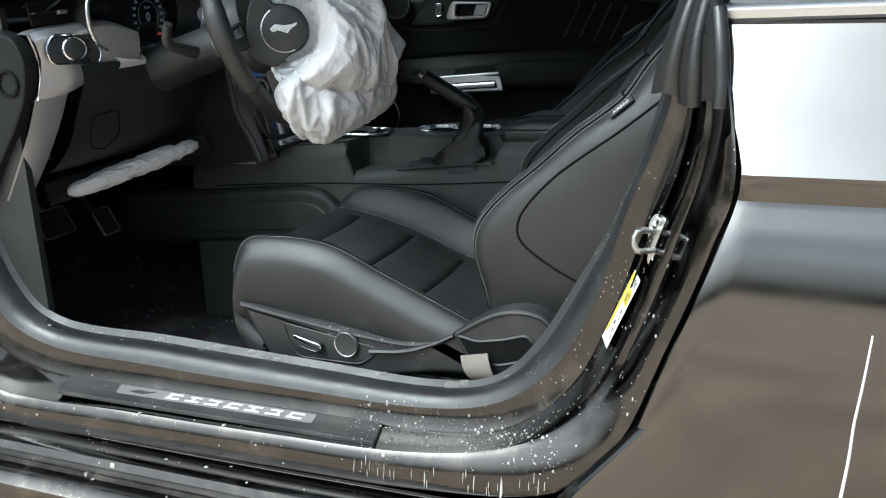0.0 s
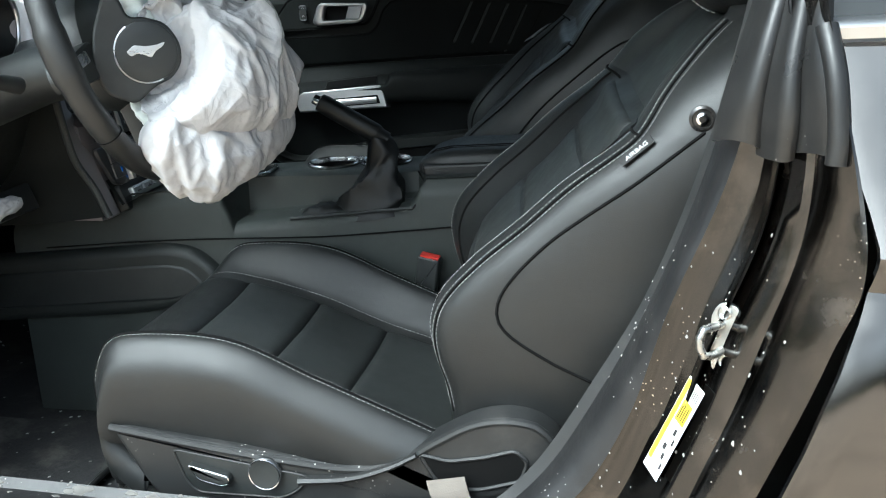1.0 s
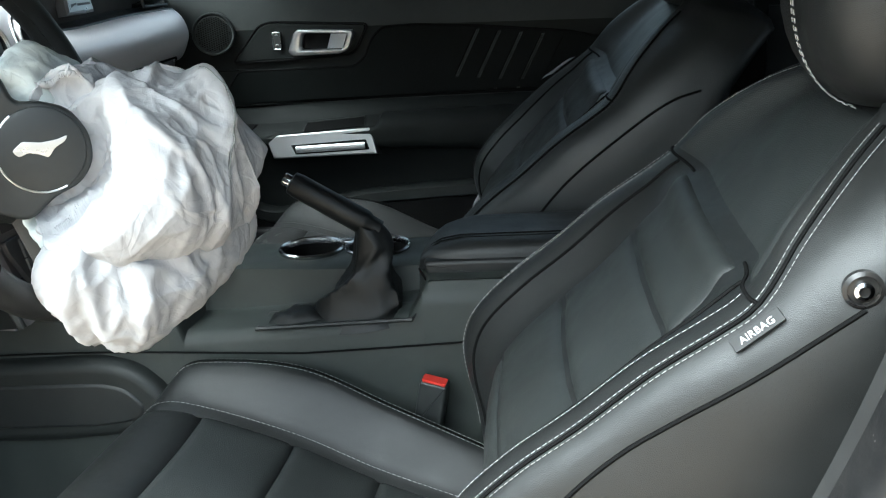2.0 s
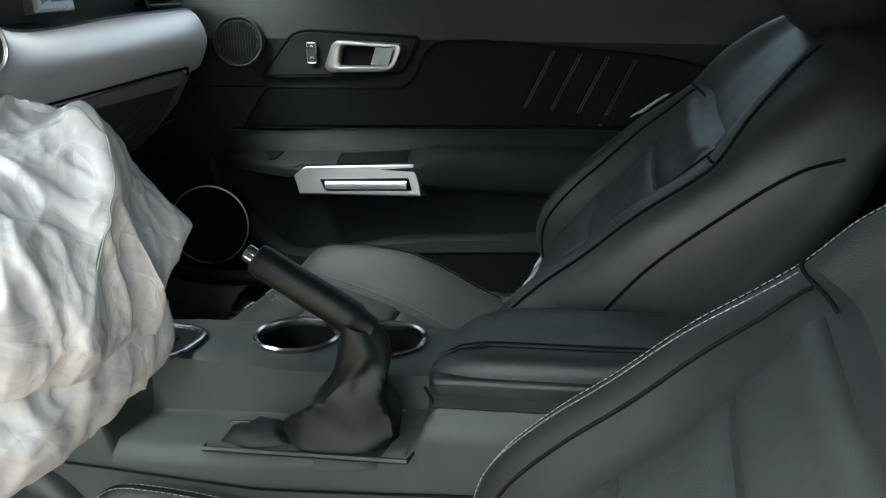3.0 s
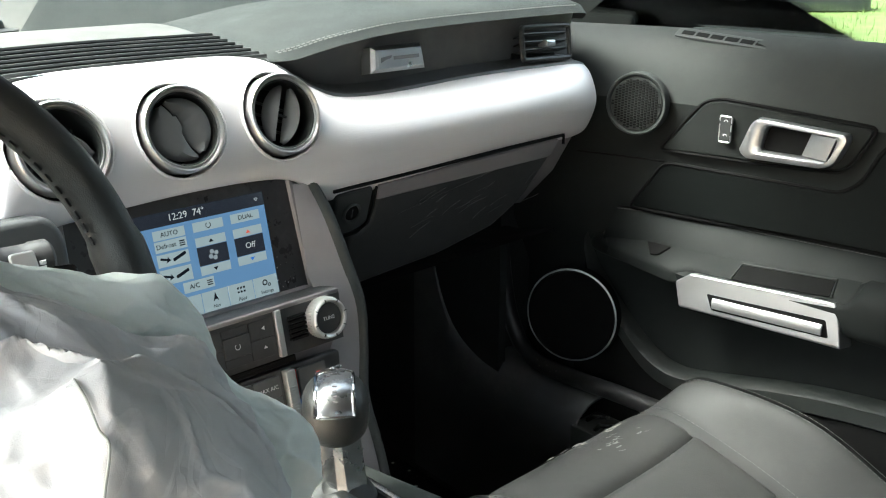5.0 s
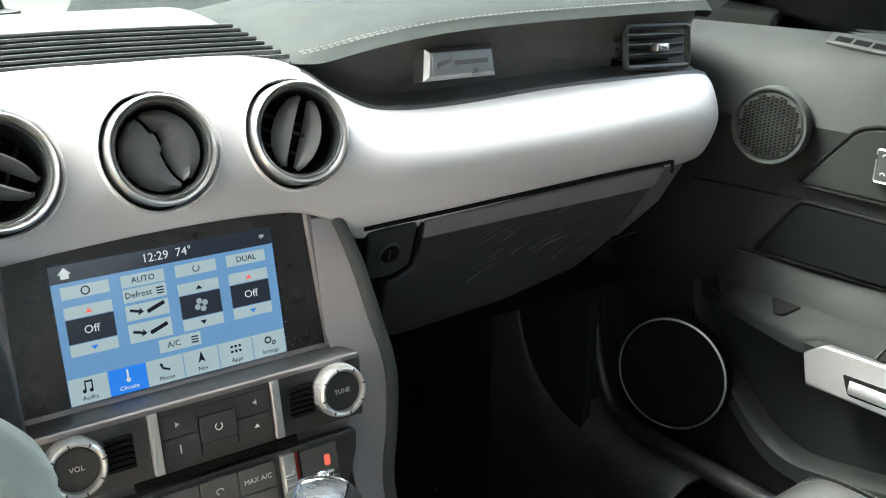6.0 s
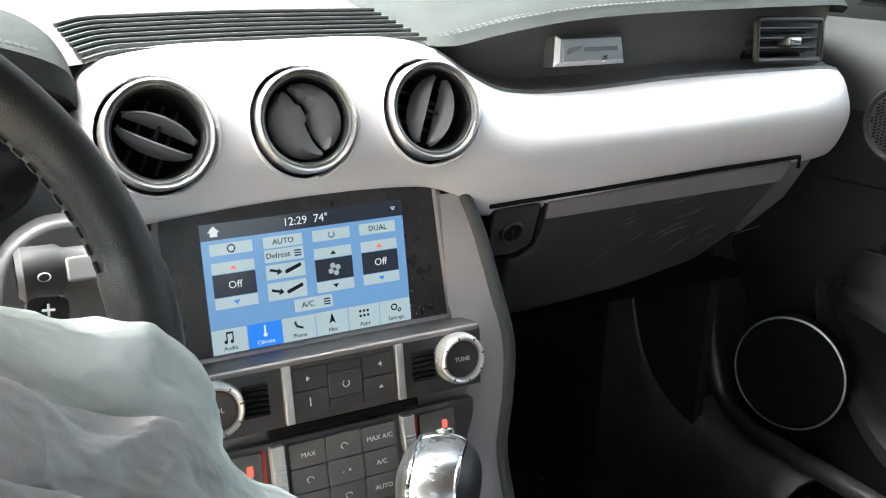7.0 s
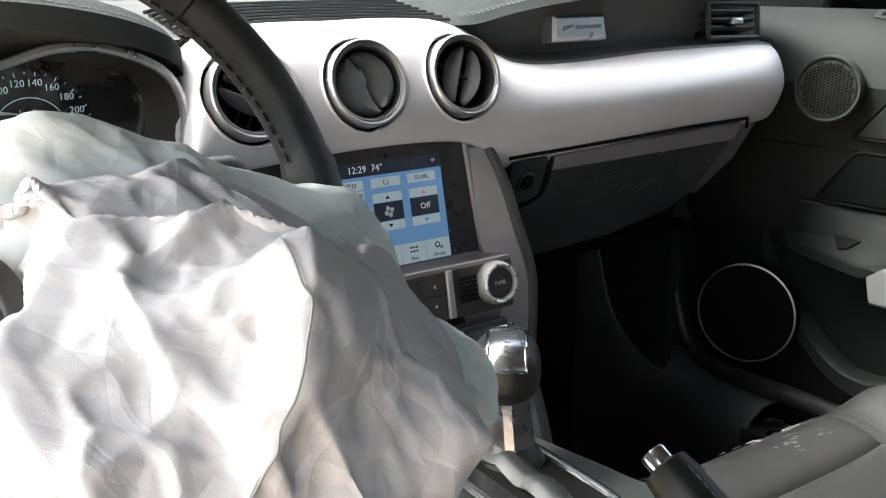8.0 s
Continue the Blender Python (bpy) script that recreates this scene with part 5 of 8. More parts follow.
part("stem", grid(stem, close_v=True, caps=True), KNOB_METAL, lev, "fluted satin metal stem", smooth=18)
kc = V(-.270, .027, .819)


def knob_at(th, y, k=1.0):
    """A point of the knob: th turns from the rear over the top to the front."""
    w = math.sqrt(max(0, 1 - (y / .0285) ** 2)) ** .7
    c, d_ = math.cos(th), math.sin(th)
    k = k * 1.06
    turned = Matrix.Rotation(-.65, 3, "Z")
    return kc + turned @ V(k * .037 * w * math.copysign(abs(c) ** .75, c), y * k, k * .0285 * w * math.copysign(abs(d_) ** .85, d_))


rows = [[knob_at(2 * math.pi * i / 40, .0284 * math.sin(math.pi * (j / 16 - .5))) for i in range(40)] for j in range(17)]
part("knob", grid(rows, close_v=True, caps=True), LEATHER, lev, "rounded black leather knob")
rows = [[knob_at(.30 + 1.60 * i / 22, .0150 * v, 1.035) for v in [-1 + j / 5 for j in range(11)]] for i in range(23)]
capp = part("knob_cap", shell(rows, -.002), KNOB_METAL, lev, "polished metal knob cap")
edge_ = [r[0] for r in rows] + rows[-1][1:-1] + [r[-1] for r in reversed(rows)] + list(reversed(rows[0][1:-1]))
part("cap_ring", tube(edge_, .0017, 8, closed=True), CHROME, capp)
for i in range(4):
    part("gear_letter_bar", tube([knob_at(.75 + .17 * i, -.002, 1.045), knob_at(.75 + .17 * i, .002, 1.045)], .0008, 4), SILVER_DARK, capp)
part("release_button", lathe(frame_at(knob_at(2.05, 0, 1.04), (0, 1, 0), (.9, 0, .4)), [(.007, -.002), (.007, .001), (.005, .002), (.002, .0012)], 20), CHROME, lev)

# ---- dashboard ----
dash = thing("dashboard", (-.6, 0, .66), "satin silver and black dashboard with round vents and a padded top", "dashboard")
# keys over y: top x, top z, crown x, crown z, bulge x, bulge z, foot x, foot z
BAND = [
    (-.49, -.482, .958, -.464, .950, -.456, .942, -.462, .930),
    (-.36, -.482, .948, -.464, .943, -.456, .937, -.462, .928),
    (-.25, -.482, .950, -.464, .945, -.456, .938, -.462, .930),
    (-.20, -.484, .966, -.464, .958, -.455, .950, -.460, .938),
    (-.182, -.488, .990, -.465, .980, -.453, .968, -.458, .955),
    (-.172, -.494, 1.045, -.467, 1.026, -.452, .998, -.458, .968),
    (-.158, -.500, 1.082, -.468, 1.057, -.452, 1.015, -.458, .976),
    (-.12, -.500, 1.098, -.470, 1.072, -.452, 1.020, -.458, .982),
    (0, -.500, 1.101, -.470, 1.075, -.450, 1.022, -.458, .988),
    (.10, -.500, 1.099, -.470, 1.072, -.451, 1.020, -.458, .985),
    (.135, -.495, 1.090, -.466, 1.062, -.450, 1.015, -.458, .975),
    (.165, -.490, 1.070, -.460, 1.045, -.447, 1.005, -.460, .952),
    (.20, -.484, 1.054, -.455, 1.036, -.444, 1.000, -.462, .949),
    (.27, -.480, 1.050, -.452, 1.034, -.441, 1.000, -.462, .950),
    (.40, -.478, 1.055, -.450, 1.038, -.438, 1.003, -.464, .955),
    (.53, -.472, 1.056, -.446, 1.038, -.438, 1.003, -.466, .958),
    (.60, -.472, 1.054, -.452, 1.034, -.446, 1.000, -.470, .958),
    (.635, -.488, 1.044, -.474, 1.024, -.468, .998, -.482, .962),
    (.650, -.52, 1.03, -.51, 1.01, -.506, .995, -.512, .965),
]
VENTS = ((-.115, 1.046), (0.0, 1.047), (.113, 1.047))
rows = []
for i in range(311):
    y = -.47 + 1.120 * i / 310
    k = keyed(BAND, y)
    pts = [V(k[0] - .03, y, k[1] + .003), V(k[0], y, k[1]), V(k[2], y, k[3]), V(k[4], y, k[5]), V(k[6], y, k[7]), V(k[6] - .02, y, k[7] - .004)]
    rows.append(spline(pts, 44))
bm = grid(rows)
VENT_UP, VENT_OUT = V(-.30, 0, .954), V(.954, 0, .30)


def vent_place(p, c):
    """Across, up and out from a vent's centre."""
    q = p - V(-.462, *c)
    return q.y, q.dot(VENT_UP), q.dot(VENT_OUT)


dead = [f for f in bm.faces if any(math.hypot(*vent_place(f.calc_center_median(), c)[:2]) < .0470 for c in VENTS)]
bmesh.ops.delete(bm, geom=dead, context="FACES")
vent_edges = []
for c in VENTS:
    loop = []
    for v in bm.verts:
        a, b, h = vent_place(v.co, c)
        if v.is_boundary and math.hypot(a, b) < .0525:
            k = .0475 / math.hypot(a, b)
            v.co = V(-.462, *c) + V(0, a * k, 0) + VENT_UP * (b * k) + VENT_OUT * h
            loop.append((math.atan2(b, a), h))
    vent_edges.append(sorted(loop))
part("silver_band", bm, SILVER, dash, "satin silver band across the dashboard")


def round_vent(y, z, turn, tilt, shut=False, slim_=.6):
    at = frame_at((-.462, y, z), (0, 1, 0), (-.30, 0, .954))
    lip = []
    for r_, dh in ((.0475, 0), (.0472, .0016), (.0464, .0026), (.0454, .0024), (.0446, .0006), (.0444, -.006), (.0444, -.020)):
        lip.append([at(r_ * math.cos(a), r_ * math.sin(a), h + dh) for a, h in vent_edges[VENTS.index((y, z))]])
    v = part("air_vent", grid(lip, close_v=True), SILVER, dash, "round air vent with silver ring")
    part("vent_ring", lathe(at, [(.0417, -.006), (.0417, .008), (.0412, .0112), (.0398, .0126), (.0384, .0118), (.0378, .0098), (.0372, .0092), (.0366, .0100), (.0356, .0102), (.0350, .0090), (.0348, 0)], 56), RING, v)
    part("vent_inner_ring", lathe(at, [(.0350, .0085), (.0338, .0080), (.0330, .004), (.0335, -.010), (.029, -.045)], 48), PLASTIC, v)
    # Near-black disc paints the shade at the back of the duct.
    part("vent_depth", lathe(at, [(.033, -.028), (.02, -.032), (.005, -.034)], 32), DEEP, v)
    ct, stn = math.cos(turn), math.sin(turn)
    for side_ in (-1, 1):
        rows = []
        for i in range(33):
            a = -1 + 2 * i / 32
            ln = a * .0285
            reach = .0285 * math.sqrt(max(.01, 1 - a * a))
            if shut:
                bend = .0045 * math.sin(2.2 * a) + (.0030 if .0 < a < .45 else 0)
                inner = .0030 + side_ * bend
                outer = max(reach, inner + .002)
            else:
                inner = .0062 - .0015 * a * a
                outer = inner + .0002 + slim_ * max(reach - inner, .001)
            row = []
            for b in (0, .1, .5, .9, 1):
                u = inner + (outer - inner) * b
                lean_ = (u - .5 * (inner + outer)) * math.tan(tilt)
                swell = .004 if shut else .0015
                row.append(at(side_ * u * ct - ln * stn, side_ * u * stn + ln * ct, .001 + lean_ * side_ + swell * math.sin(math.pi * b)))
            rows.append(row)
        part("vane", shell(rows, .002 * side_), VANE, v)
    part("vane_link", tube([at(-.008 * ct, -.008 * stn, -.001), at(.008 * ct, .008 * stn, -.001)], .0016, 6), PLASTIC, v)
    for k in (-1, 0, 1):
        part("inner_fin", tube([at(.026 * ct - .012 * k * stn, .026 * stn + .012 * k * ct, -.020), at(-.026 * ct - .012 * k * stn, -.026 * stn + .012 * k * ct, -.020)], .0014, 5), PLASTIC, v)
    return v


round_vent(*VENTS[0], 1.10, 1.12, slim_=.34)
round_vent(*VENTS[1], .60, .25, True)
round_vent(*VENTS[2], -.40, .70, slim_=.55)

# Padded top on the passenger side, with the recess below it.
PAD_EDGE = [(.128, -.492, 1.096), (.155, -.486, 1.100), (.185, -.480, 1.107), (.215, -.474, 1.113), (.26, -.470, 1.119), (.33, -.468, 1.123), (.45, -.466, 1.125), (.58, -.468, 1.125), (.622, -.475, 1.122), (.645, -.50, 1.112)]
def centre_line(y):
    return spline([V(-.515, y, 1.0935 - .02 * max(0, abs(y + .02) - .13) * 4), V(-.56, y, 1.103), V(-.62, y, 1.114), V(-.74, y, 1.120), V(-.9, y, 1.10), V(-1.18, y, 1.045)], 30)


rows = []
for i in range(100):
    y = .112 + .533 * i / 99
    x, z = keyed(PAD_EDGE, max(y, .128))
    h = .006 + .015 * min(1, max(0, y - .128) / .14)
    line = spline([V(x - .03, y, z - .004), V(x - .004, y, z - .0035), V(x, y, z + .0005), V(x - .005, y, z + .0045), V(x - .05, y, z + .008 + h * .35), V(x - .16, y, z + .010 + h * .7), V(x - .34, y, z - .005 + h * .6), V(x - .70, y * 1.05, 1.055)], 30)
    k = min(1, (y - .112) / .045)
    k = k * k * (3 - 2 * k)
    rows.append([(q - V(0, 0, .003)).lerp(p, k) for p, q in zip(line, centre_line(y))])
part("padded_top", grid(rows), PAD, dash, "dark grey-green stitched dashboard pad")
st = bmesh.new()
for off in (.0, .004):
    add_dashes(st, [V(keyed(PAD_EDGE, y)[0] - .012 - off, y, keyed(PAD_EDGE, y)[1] + .0062 + off * .25) for y in [.14 + .46 * i / 40 for i in range(41)]], .006, .004, .0006)
part("pad_stitching", st, DARK_THREAD, dash)
# recess back panel, shelf lip, badge and side vent
rows = []
for i in range(60):
    y = .135 + .508 * i / 59
    x, z = keyed(PAD_EDGE, y)
    k = keyed(BAND, y)
    lowx, lowz = k[0], k[1]
    rows.append([V(x - .028, y, z - .0035), V(x - .034, y, z * .6 + lowz * .4), V(lowx - .030, y, lowz + .010), V(lowx - .016, y, lowz + .0045), V(lowx - .002, y, lowz + .003), V(lowx + .001, y, lowz - .001)])
part("recess_panel", grid(rows), DASH_GREY, dash, "dusty black recess panel")
at = frame_at((-.488, .291, 1.0865), (0.02, 1, 0), (-.18, 0, .98))
badge = part("name_badge", plate([(-.040, -.014), (.040, -.014), (.038, .0145), (-.036, .0145)], at, -.016, .005, .004, 1), RING, dash, "small satin metal badge with faint marks")
part("badge_field", plate(rect(-.031, -.009, .032, .0095), at, .005, .0054, .0002, 1), RING, badge)
part("badge_marks", plate(rect(-.008, -.0015, .030, .0025), at, .0054, .0058, .0002, 1), SILVER_DARK, badge)
part("badge_emblem", plate([(-.027, -.004), (-.02, -.001), (-.011, .001), (-.010, .004), (-.018, .003), (-.026, .002)], at, .0054, .0058, .0002, 1), SILVER_DARK, badge)
vt = frame_at((-.481, .542, 1.086), (0.03, 1, -.03), (-.15, 0, .98))
sv = part("side_vent", tube([vt(a, b, .002) for a, b in rect(-.046, -.021, .044, .021, .005)], .0035, 8, closed=True), PLASTIC, dash, "black slatted side air vent")
# Black backing plate paints the shade behind the slats.
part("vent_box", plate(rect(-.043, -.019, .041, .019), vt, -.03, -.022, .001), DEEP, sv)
for b in (-.010, .0, .010):
    part("slat", plate(rect(-.042, -.0014, .040, .0014), frame_at(vt(0, b, -.004), vt(1, 0, 0) - vt(0, 0, 0), vt(0, .35, 1) - vt(0, 0, 0)), -.0012, .0012, .0005), PLASTIC, sv)
for b in (-.010, .0, .010):
    part("slat", plate(rect(-.042, -.010, .040, .010), frame_at(vt(0, b, -.008), vt(1, 0, 0) - vt(0, 0, 0), vt(0, .25, 1) - vt(0, 0, 0)), -.001, .001, .0004, 1), PLASTIC, sv)
part("vent_tab", plate(rect(-.008, -.006, .010, .003, .002), vt, -.006, .010, .003), SATIN_METAL, sv, "small metal vent tab")

# Hard centre top with the slotted grille.
rows = []
for i in range(40):
    y = -.20 + .322 * i / 39
    rows.append(spline([V(-.515, y, 1.0935 - .02 * max(0, abs(y + .02) - .13) * 4), V(-.56, y, 1.103), V(-.62, y, 1.114), V(-.74, y, 1.120), V(-.9, y, 1.10), V(-1.18, y, 1.045)], 30))
part("centre_top", grid(rows), DASH_TOP, dash, "dusty light grey dashboard top")
grille = part("defrost_grille", grid([[V(-.512, y, 1.0965), V(-.556, y, 1.105), V(-.606, y, 1.1145)] for y in [-.158 + .272 * i / 12 for i in range(13)]]), DEEP, dash, "black slotted speaker grille")
for i in range(8):
    t = i / 7
    x, z = -.514 - .088 * t, 1.1005 + .0165 * t
    yl, yr = -.156 - .008 * t, .134 - .012 * t
    slat = [V(x + .014, yl, z - .003), V(x + .002, yl + .020, z), V(x, yl + .04, z + .001), V(x, (yl + yr) / 2, z + .002), V(x, yr, z)]
    part("grille_slat", tube(spline(slat, 26), .0021, 6), PLASTIC, grille)
part("light_sensor", lathe(frame_at((-.80, -.045, 1.115), (1, 0, 0), (0, 1, 0)), [(.030, 0), (.030, .004), (.016, .006), (.014, .014), (.008, .018)], 24), PLASTIC, dash, "small black sensor dome")

# Instrument hood and cluster.
rows = []
for i in range(80):
    y = -.56 + .395 * i / 79
    t = (y + .56) / .395
    arch = math.sin(math.pi * min(max(t, 0), 1)) ** .55
    x, z = -.452 - .03 * (1 - arch), 1.070 + .048 * arch
    rows.append(spline([V(x - .06, y, z - .030), V(x - .02, y, z - .014), V(x - .004, y, z - .002), V(x, y, z + .006), V(x - .012, y, z + .016), V(x - .08, y, z + .028), V(x - .25, y, z + .022), V(-1.17, y, 1.045)], 28))
part("instrument_hood", grid(rows), PAD, dash, "stitched dark hood over the instruments")
st = bmesh.new()
for off in (0, .005):
    add_dashes(st, [V(-.452 - .03 * (1 - math.sin(math.pi * t) ** .55) - .020 - off, -.56 + .395 * t, 1.070 + .048 * math.sin(math.pi * t) ** .55 + .0185 + off * .2) for t in [.06 + .88 * i / 40 for i in range(41)]], .006, .004, .0006)
part("hood_stitching", st, DARK_THREAD, dash)
part("left_top", grid([[V(-.52 - .66 * i / 8, y, 1.085 + .012 * math.sin(i) - .04 * i / 8) for y in (-.64, -.60, -.55)] for i in range(9)]), PAD, dash)
ring = [(-.172, 1.03), (-.185, 1.068), (-.228, 1.090), (-.272, 1.094), (-.312, 1.084), (-.345, 1.078), (-.38, 1.084), (-.42, 1.094), (-.465, 1.090), (-.508, 1.068), (-.52, 1.03), (-.508, .985), (-.47, .962), (-.42, .955), (-.345, .962), (-.27, .958), (-.22, .962), (-.185, .985)]
loop = spline([V(-.474, y, z) for y, z in ring], 90, closed=True)
cl = thing("instrument_cluster", (-.50, -.345, .96), "dark digital instrument cluster showing zero km/h, in a silver rim", "instrument cluster")
part("cluster_rim", tube(loop, .0042, 8, closed=True), SATIN_METAL, cl, "silver cluster rim")
rows = [[p + V(.002, 0, 0) for p in loop], [V(-.505, -.345 + (p.y + .345) * .96, 1.025 + (p.z - 1.025) * .93) for p in loop], [V(-.530, -.345 + (p.y + .345) * .90, 1.022 + (p.z - 1.022) * .86) for p in loop]]
part("cluster_tunnel", grid(rows, close_v=True), PLASTIC, cl)
part("cluster_glass", grid([rows[2], [V(-.530, -.345 + (p.y + .345) * .01, 1.02) for p in loop]], close_v=True), GLOSS_BLACK, cl, "dark display glass")
DIAL = glow("dial_light", (.50, .62, .68), 0.045)
DIAL_RED = glow("dial_red", (.9, .1, .08), 0.080)
dl = frame_at((-.5285, -.288, 1.020), (0, 1, 0), (0, 0, 1))
dial = part("speed_dial", tube([dl(.030 * math.cos(a), .030 * math.sin(a), 0) for a in [-.6 + 4.3 * i / 50 for i in range(51)]], .0004, 4), DIAL, cl, "lit speed dial")
tick = bmesh.new()
for i in range(27):
    a = math.radians(215 - 250 * i / 26)
    r0 = .050 if i % 2 else .048
    add_tube(tick, [dl(r0 * math.cos(a), r0 * math.sin(a), 0), dl(.052 * math.cos(a), .052 * math.sin(a), 0)], .0004, 4)
part("dial_ticks", tick, DIAL, dial)
for i in range(14):
    a = math.radians(215 - 250 * i / 13)
    part("dial_number", text_bm(str(20 * i), .0085, (lambda q: lambda x, y, z: dl(.0425 * math.cos(q) + x, .0425 * math.sin(q) + y, z))(a)), DIAL, dial, recalc=False, smooth=0)
part("speed_reading", text_bm("0", .026, lambda x, y, z: dl(x, y - .003, z)), DIAL, dial, recalc=False, smooth=0)
part("speed_unit", text_bm("km/h", .008, lambda x, y, z: dl(x, y + .017, z)), DIAL, dial, recalc=False, smooth=0)
part("fuel_mark", text_bm("F", .008, lambda x, y, z: dl(x + .052, y - .043, z)), DIAL, dial, recalc=False, smooth=0)
part("range_reading", plate(rect(.022, -.041, .040, -.036), dl, 0, .0006, .0002, 1), DIAL_RED, dial)

# Left end: silver panel with the light switch, side air vent, end cap.
tops = [(-.600, 1.003), (-.575, 1.011), (-.53, 1.016), (-.47, 1.020), (-.415, 1.000)]
feet = [(-.606, .884), (-.575, .888), (-.545, .896), (-.50, .917), (-.415, .934)]
end_rows = []
for i in range(41):
    t = i / 40
    a, b = (spline([V(0, y, z) for y, z in q], 41)[i] for q in (tops, feet))
    bend = .012 * math.sin(math.pi * t)
    depth_x = -.545 + .085 * t + bend
    end_rows.append([V(depth_x - .03, a.y, a.z + .002), V(depth_x - .006, a.y, a.z)] + [V(depth_x + .010 * math.sin(math.pi * (.25 + .75 * k / 10)), a.y + (b.y - a.y) * k / 10 + (.014 * math.sin(math.pi * k / 10) if i < 14 else .014 * math.sin(math.pi * k / 10) * max(0, 1 - (i - 14) / 10)), a.z + (b.z - a.z) * k / 10) for k in range(1, 10)] + [V(depth_x - .004, b.y, b.z), V(depth_x - .03, b.y, b.z - .002)])
part("silver_end", grid(end_rows), END_SILVER, dash, "satin grey end panel round the light switch")
# Added metal tube that draws the highlight down the panel's left edge.
part("end_highlight", tube([V(-.5445, -.6005 + .016 * math.sin(math.pi * k / 16), 1.003 - .119 * k / 16) for k in range(17)], .0028, 8), SATIN_METAL, dash, "metal bead drawn as the highlight on the end panel edge")
lt = frame_at((-.503, -.548, .975), (.42, .907, 0), (-.12, 0, .99))
lt0 = lt
lt = lambda a, b, c=0.0: lt0(1.25 * a, 1.2 * b, .6 * c)
lsw = part("light_switch_panel", plate(round_poly([(-.030, -.022), (.040, -.026), (.046, -.014), (.042, .018), (-.024, .022), (-.036, 0)], .008), lt, .0, .008, .003), GLOSS_BLACK, dash, "black headlight switch panel with a chrome surround")
part("switch_surround", tube([lt(x, y, .007) for x, y in round_poly([(-.030, -.022), (.040, -.026), (.046, -.014), (.042, .018), (-.024, .022), (-.036, 0)], .008)], .0018, 6, closed=True), CHROME, lsw)
part("light_dial", lathe(lt, [(.0185, .006), (.0185, .014), (.0165, .017), (.0150, .016)], 36, (.006, -.002)), CHROME, lsw)
part("dial_face", lathe(lt, [(.0152, .012), (.0152, .020), (.013, .0215), (.004, .0215)], 36, (.006, -.002)), PLASTIC, lsw)
lv = frame_at((-.515, -.540, 1.044), (.25, .97, .05), (-.15, 0, .98))
lvent = part("left_vent", plate(rect(-.055, -.021, .050, .021, .004), lv, -.022, -.016, .001), DEEP, dash, "black slatted air vent at the dashboard end")
for b in (-.013, -.004, .005, .014):
    part("slat", plate(rect(-.054, -.0016, .049, .0016), lv, -.014, .0, .0005), PLASTIC, lvent)
part("vent_tab", plate(rect(-.010, -.007, .008, .0, .002), lv, -.004, .006, .002), SATIN_METAL, lvent)
cap = [(-.70, 1.035), (-.605, 1.014), (-.560, 1.000), (-.540, .956), (-.556, .886), (-.600, .82), (-.645, .765), (-.70, .68), (-.90, .66), (-.90, 1.04)]
endcap = part("end_cap", plate(round_poly(cap, .02), frame_at((0, -.612, 0), (1, 0, 0), (0, 0, 1)), -.02, .010, .006), DOOR_TOP, dash, "black end panel of the dashboard")
part("end_hole", lathe(frame_at((-.588, -.622, .918), (1, 0, 0), (0, 0, 1)), [(.026, 0), (.026, .003), (.021, .004), (.019, -.001), (.003, -.001)], 28), DEEP, endcap, "round dark hole")
# lower driver panel, silver-grey return, knee panel
side = [[V(-.548, -.606, .884), V(-.530, -.575, .888), V(-.522, -.548, .893)], [V(-.572, -.608, .83), V(-.552, -.58, .835), V(-.545, -.556, .835)], [V(-.615, -.608, .76), V(-.59, -.585, .76), V(-.585, -.566, .76)], [V(-.66, -.608, .69), V(-.64, -.59, .69), V(-.63, -.575, .69)]]
part("grey_return", grid([spline([side[i][j] for i in range(4)], 16) for j in range(3)]), END_SILVER, dash, "grey lower corner of the dashboard")
rows = []
for i in range(30):
    y = -.56 + .44 * i / 29
    b = math.exp(-((y + .335) / .13) ** 2)
    rows.append(spline([V(-.470, y, .945), V(-.468 + .02 * b, y, .915), V(-.495 + .03 * b, y, .86), V(-.53 + .02 * b, y, .79), V(-.60, y, .735), V(-.74, y, .72)], 22))
part("knee_panel", grid(rows), PLASTIC_SOFT, dash, "black lower dashboard panel below the steering column")
kg = [(-.535, .845), (-.46, .85), (-.45, .80), (-.49, .775), (-.53, .785)]
part("panel_seam", tube([V(-.485 - .3 * (.85 - z), y, z) for y, z in round_poly(kg, .015)], .0016, 6, closed=True), DEEP, dash)

# Centre stack.
part("stack_core", grid([[V(-.60, -.142, z), V(-.468 + f, -.140, z), V(-.462 + f, -.120, z), V(-.462 + f, .120, z), V(-.468 + f, .140, z), V(-.60, .142, z)] for z, f in ((.985, -.012), (.93, 0.0), (.868, .014), (.845, .050), (.80, .052), (.735, .058), (.68, .07))]), SILVER_DARK, dash, "grey centre stack")
sc = frame_at((-.4555, 0, .9185), (0, 1, 0), (-.214, 0, .977))
bez = [(-.126, -.056), (.128, -.056), (.122, .066), (.06, .070), (-.06, .070), (-.122, .066)]
bezel = part("screen_bezel", plate(round_poly(bez, .006), sc, -.012, -.0005, .002), BEZEL, dash, "gloss black screen surround")
part("bezel_edge", tube([sc(x, y, 0) for x, y in ((.128, -.056), (.122, .066))], .004, 6), SILVER_DARK, bezel)
part("bezel_edge", tube([sc(x, y, 0) for x, y in ((-.126, -.056), (-.122, .066))], .004, 6), SILVER_DARK, bezel)
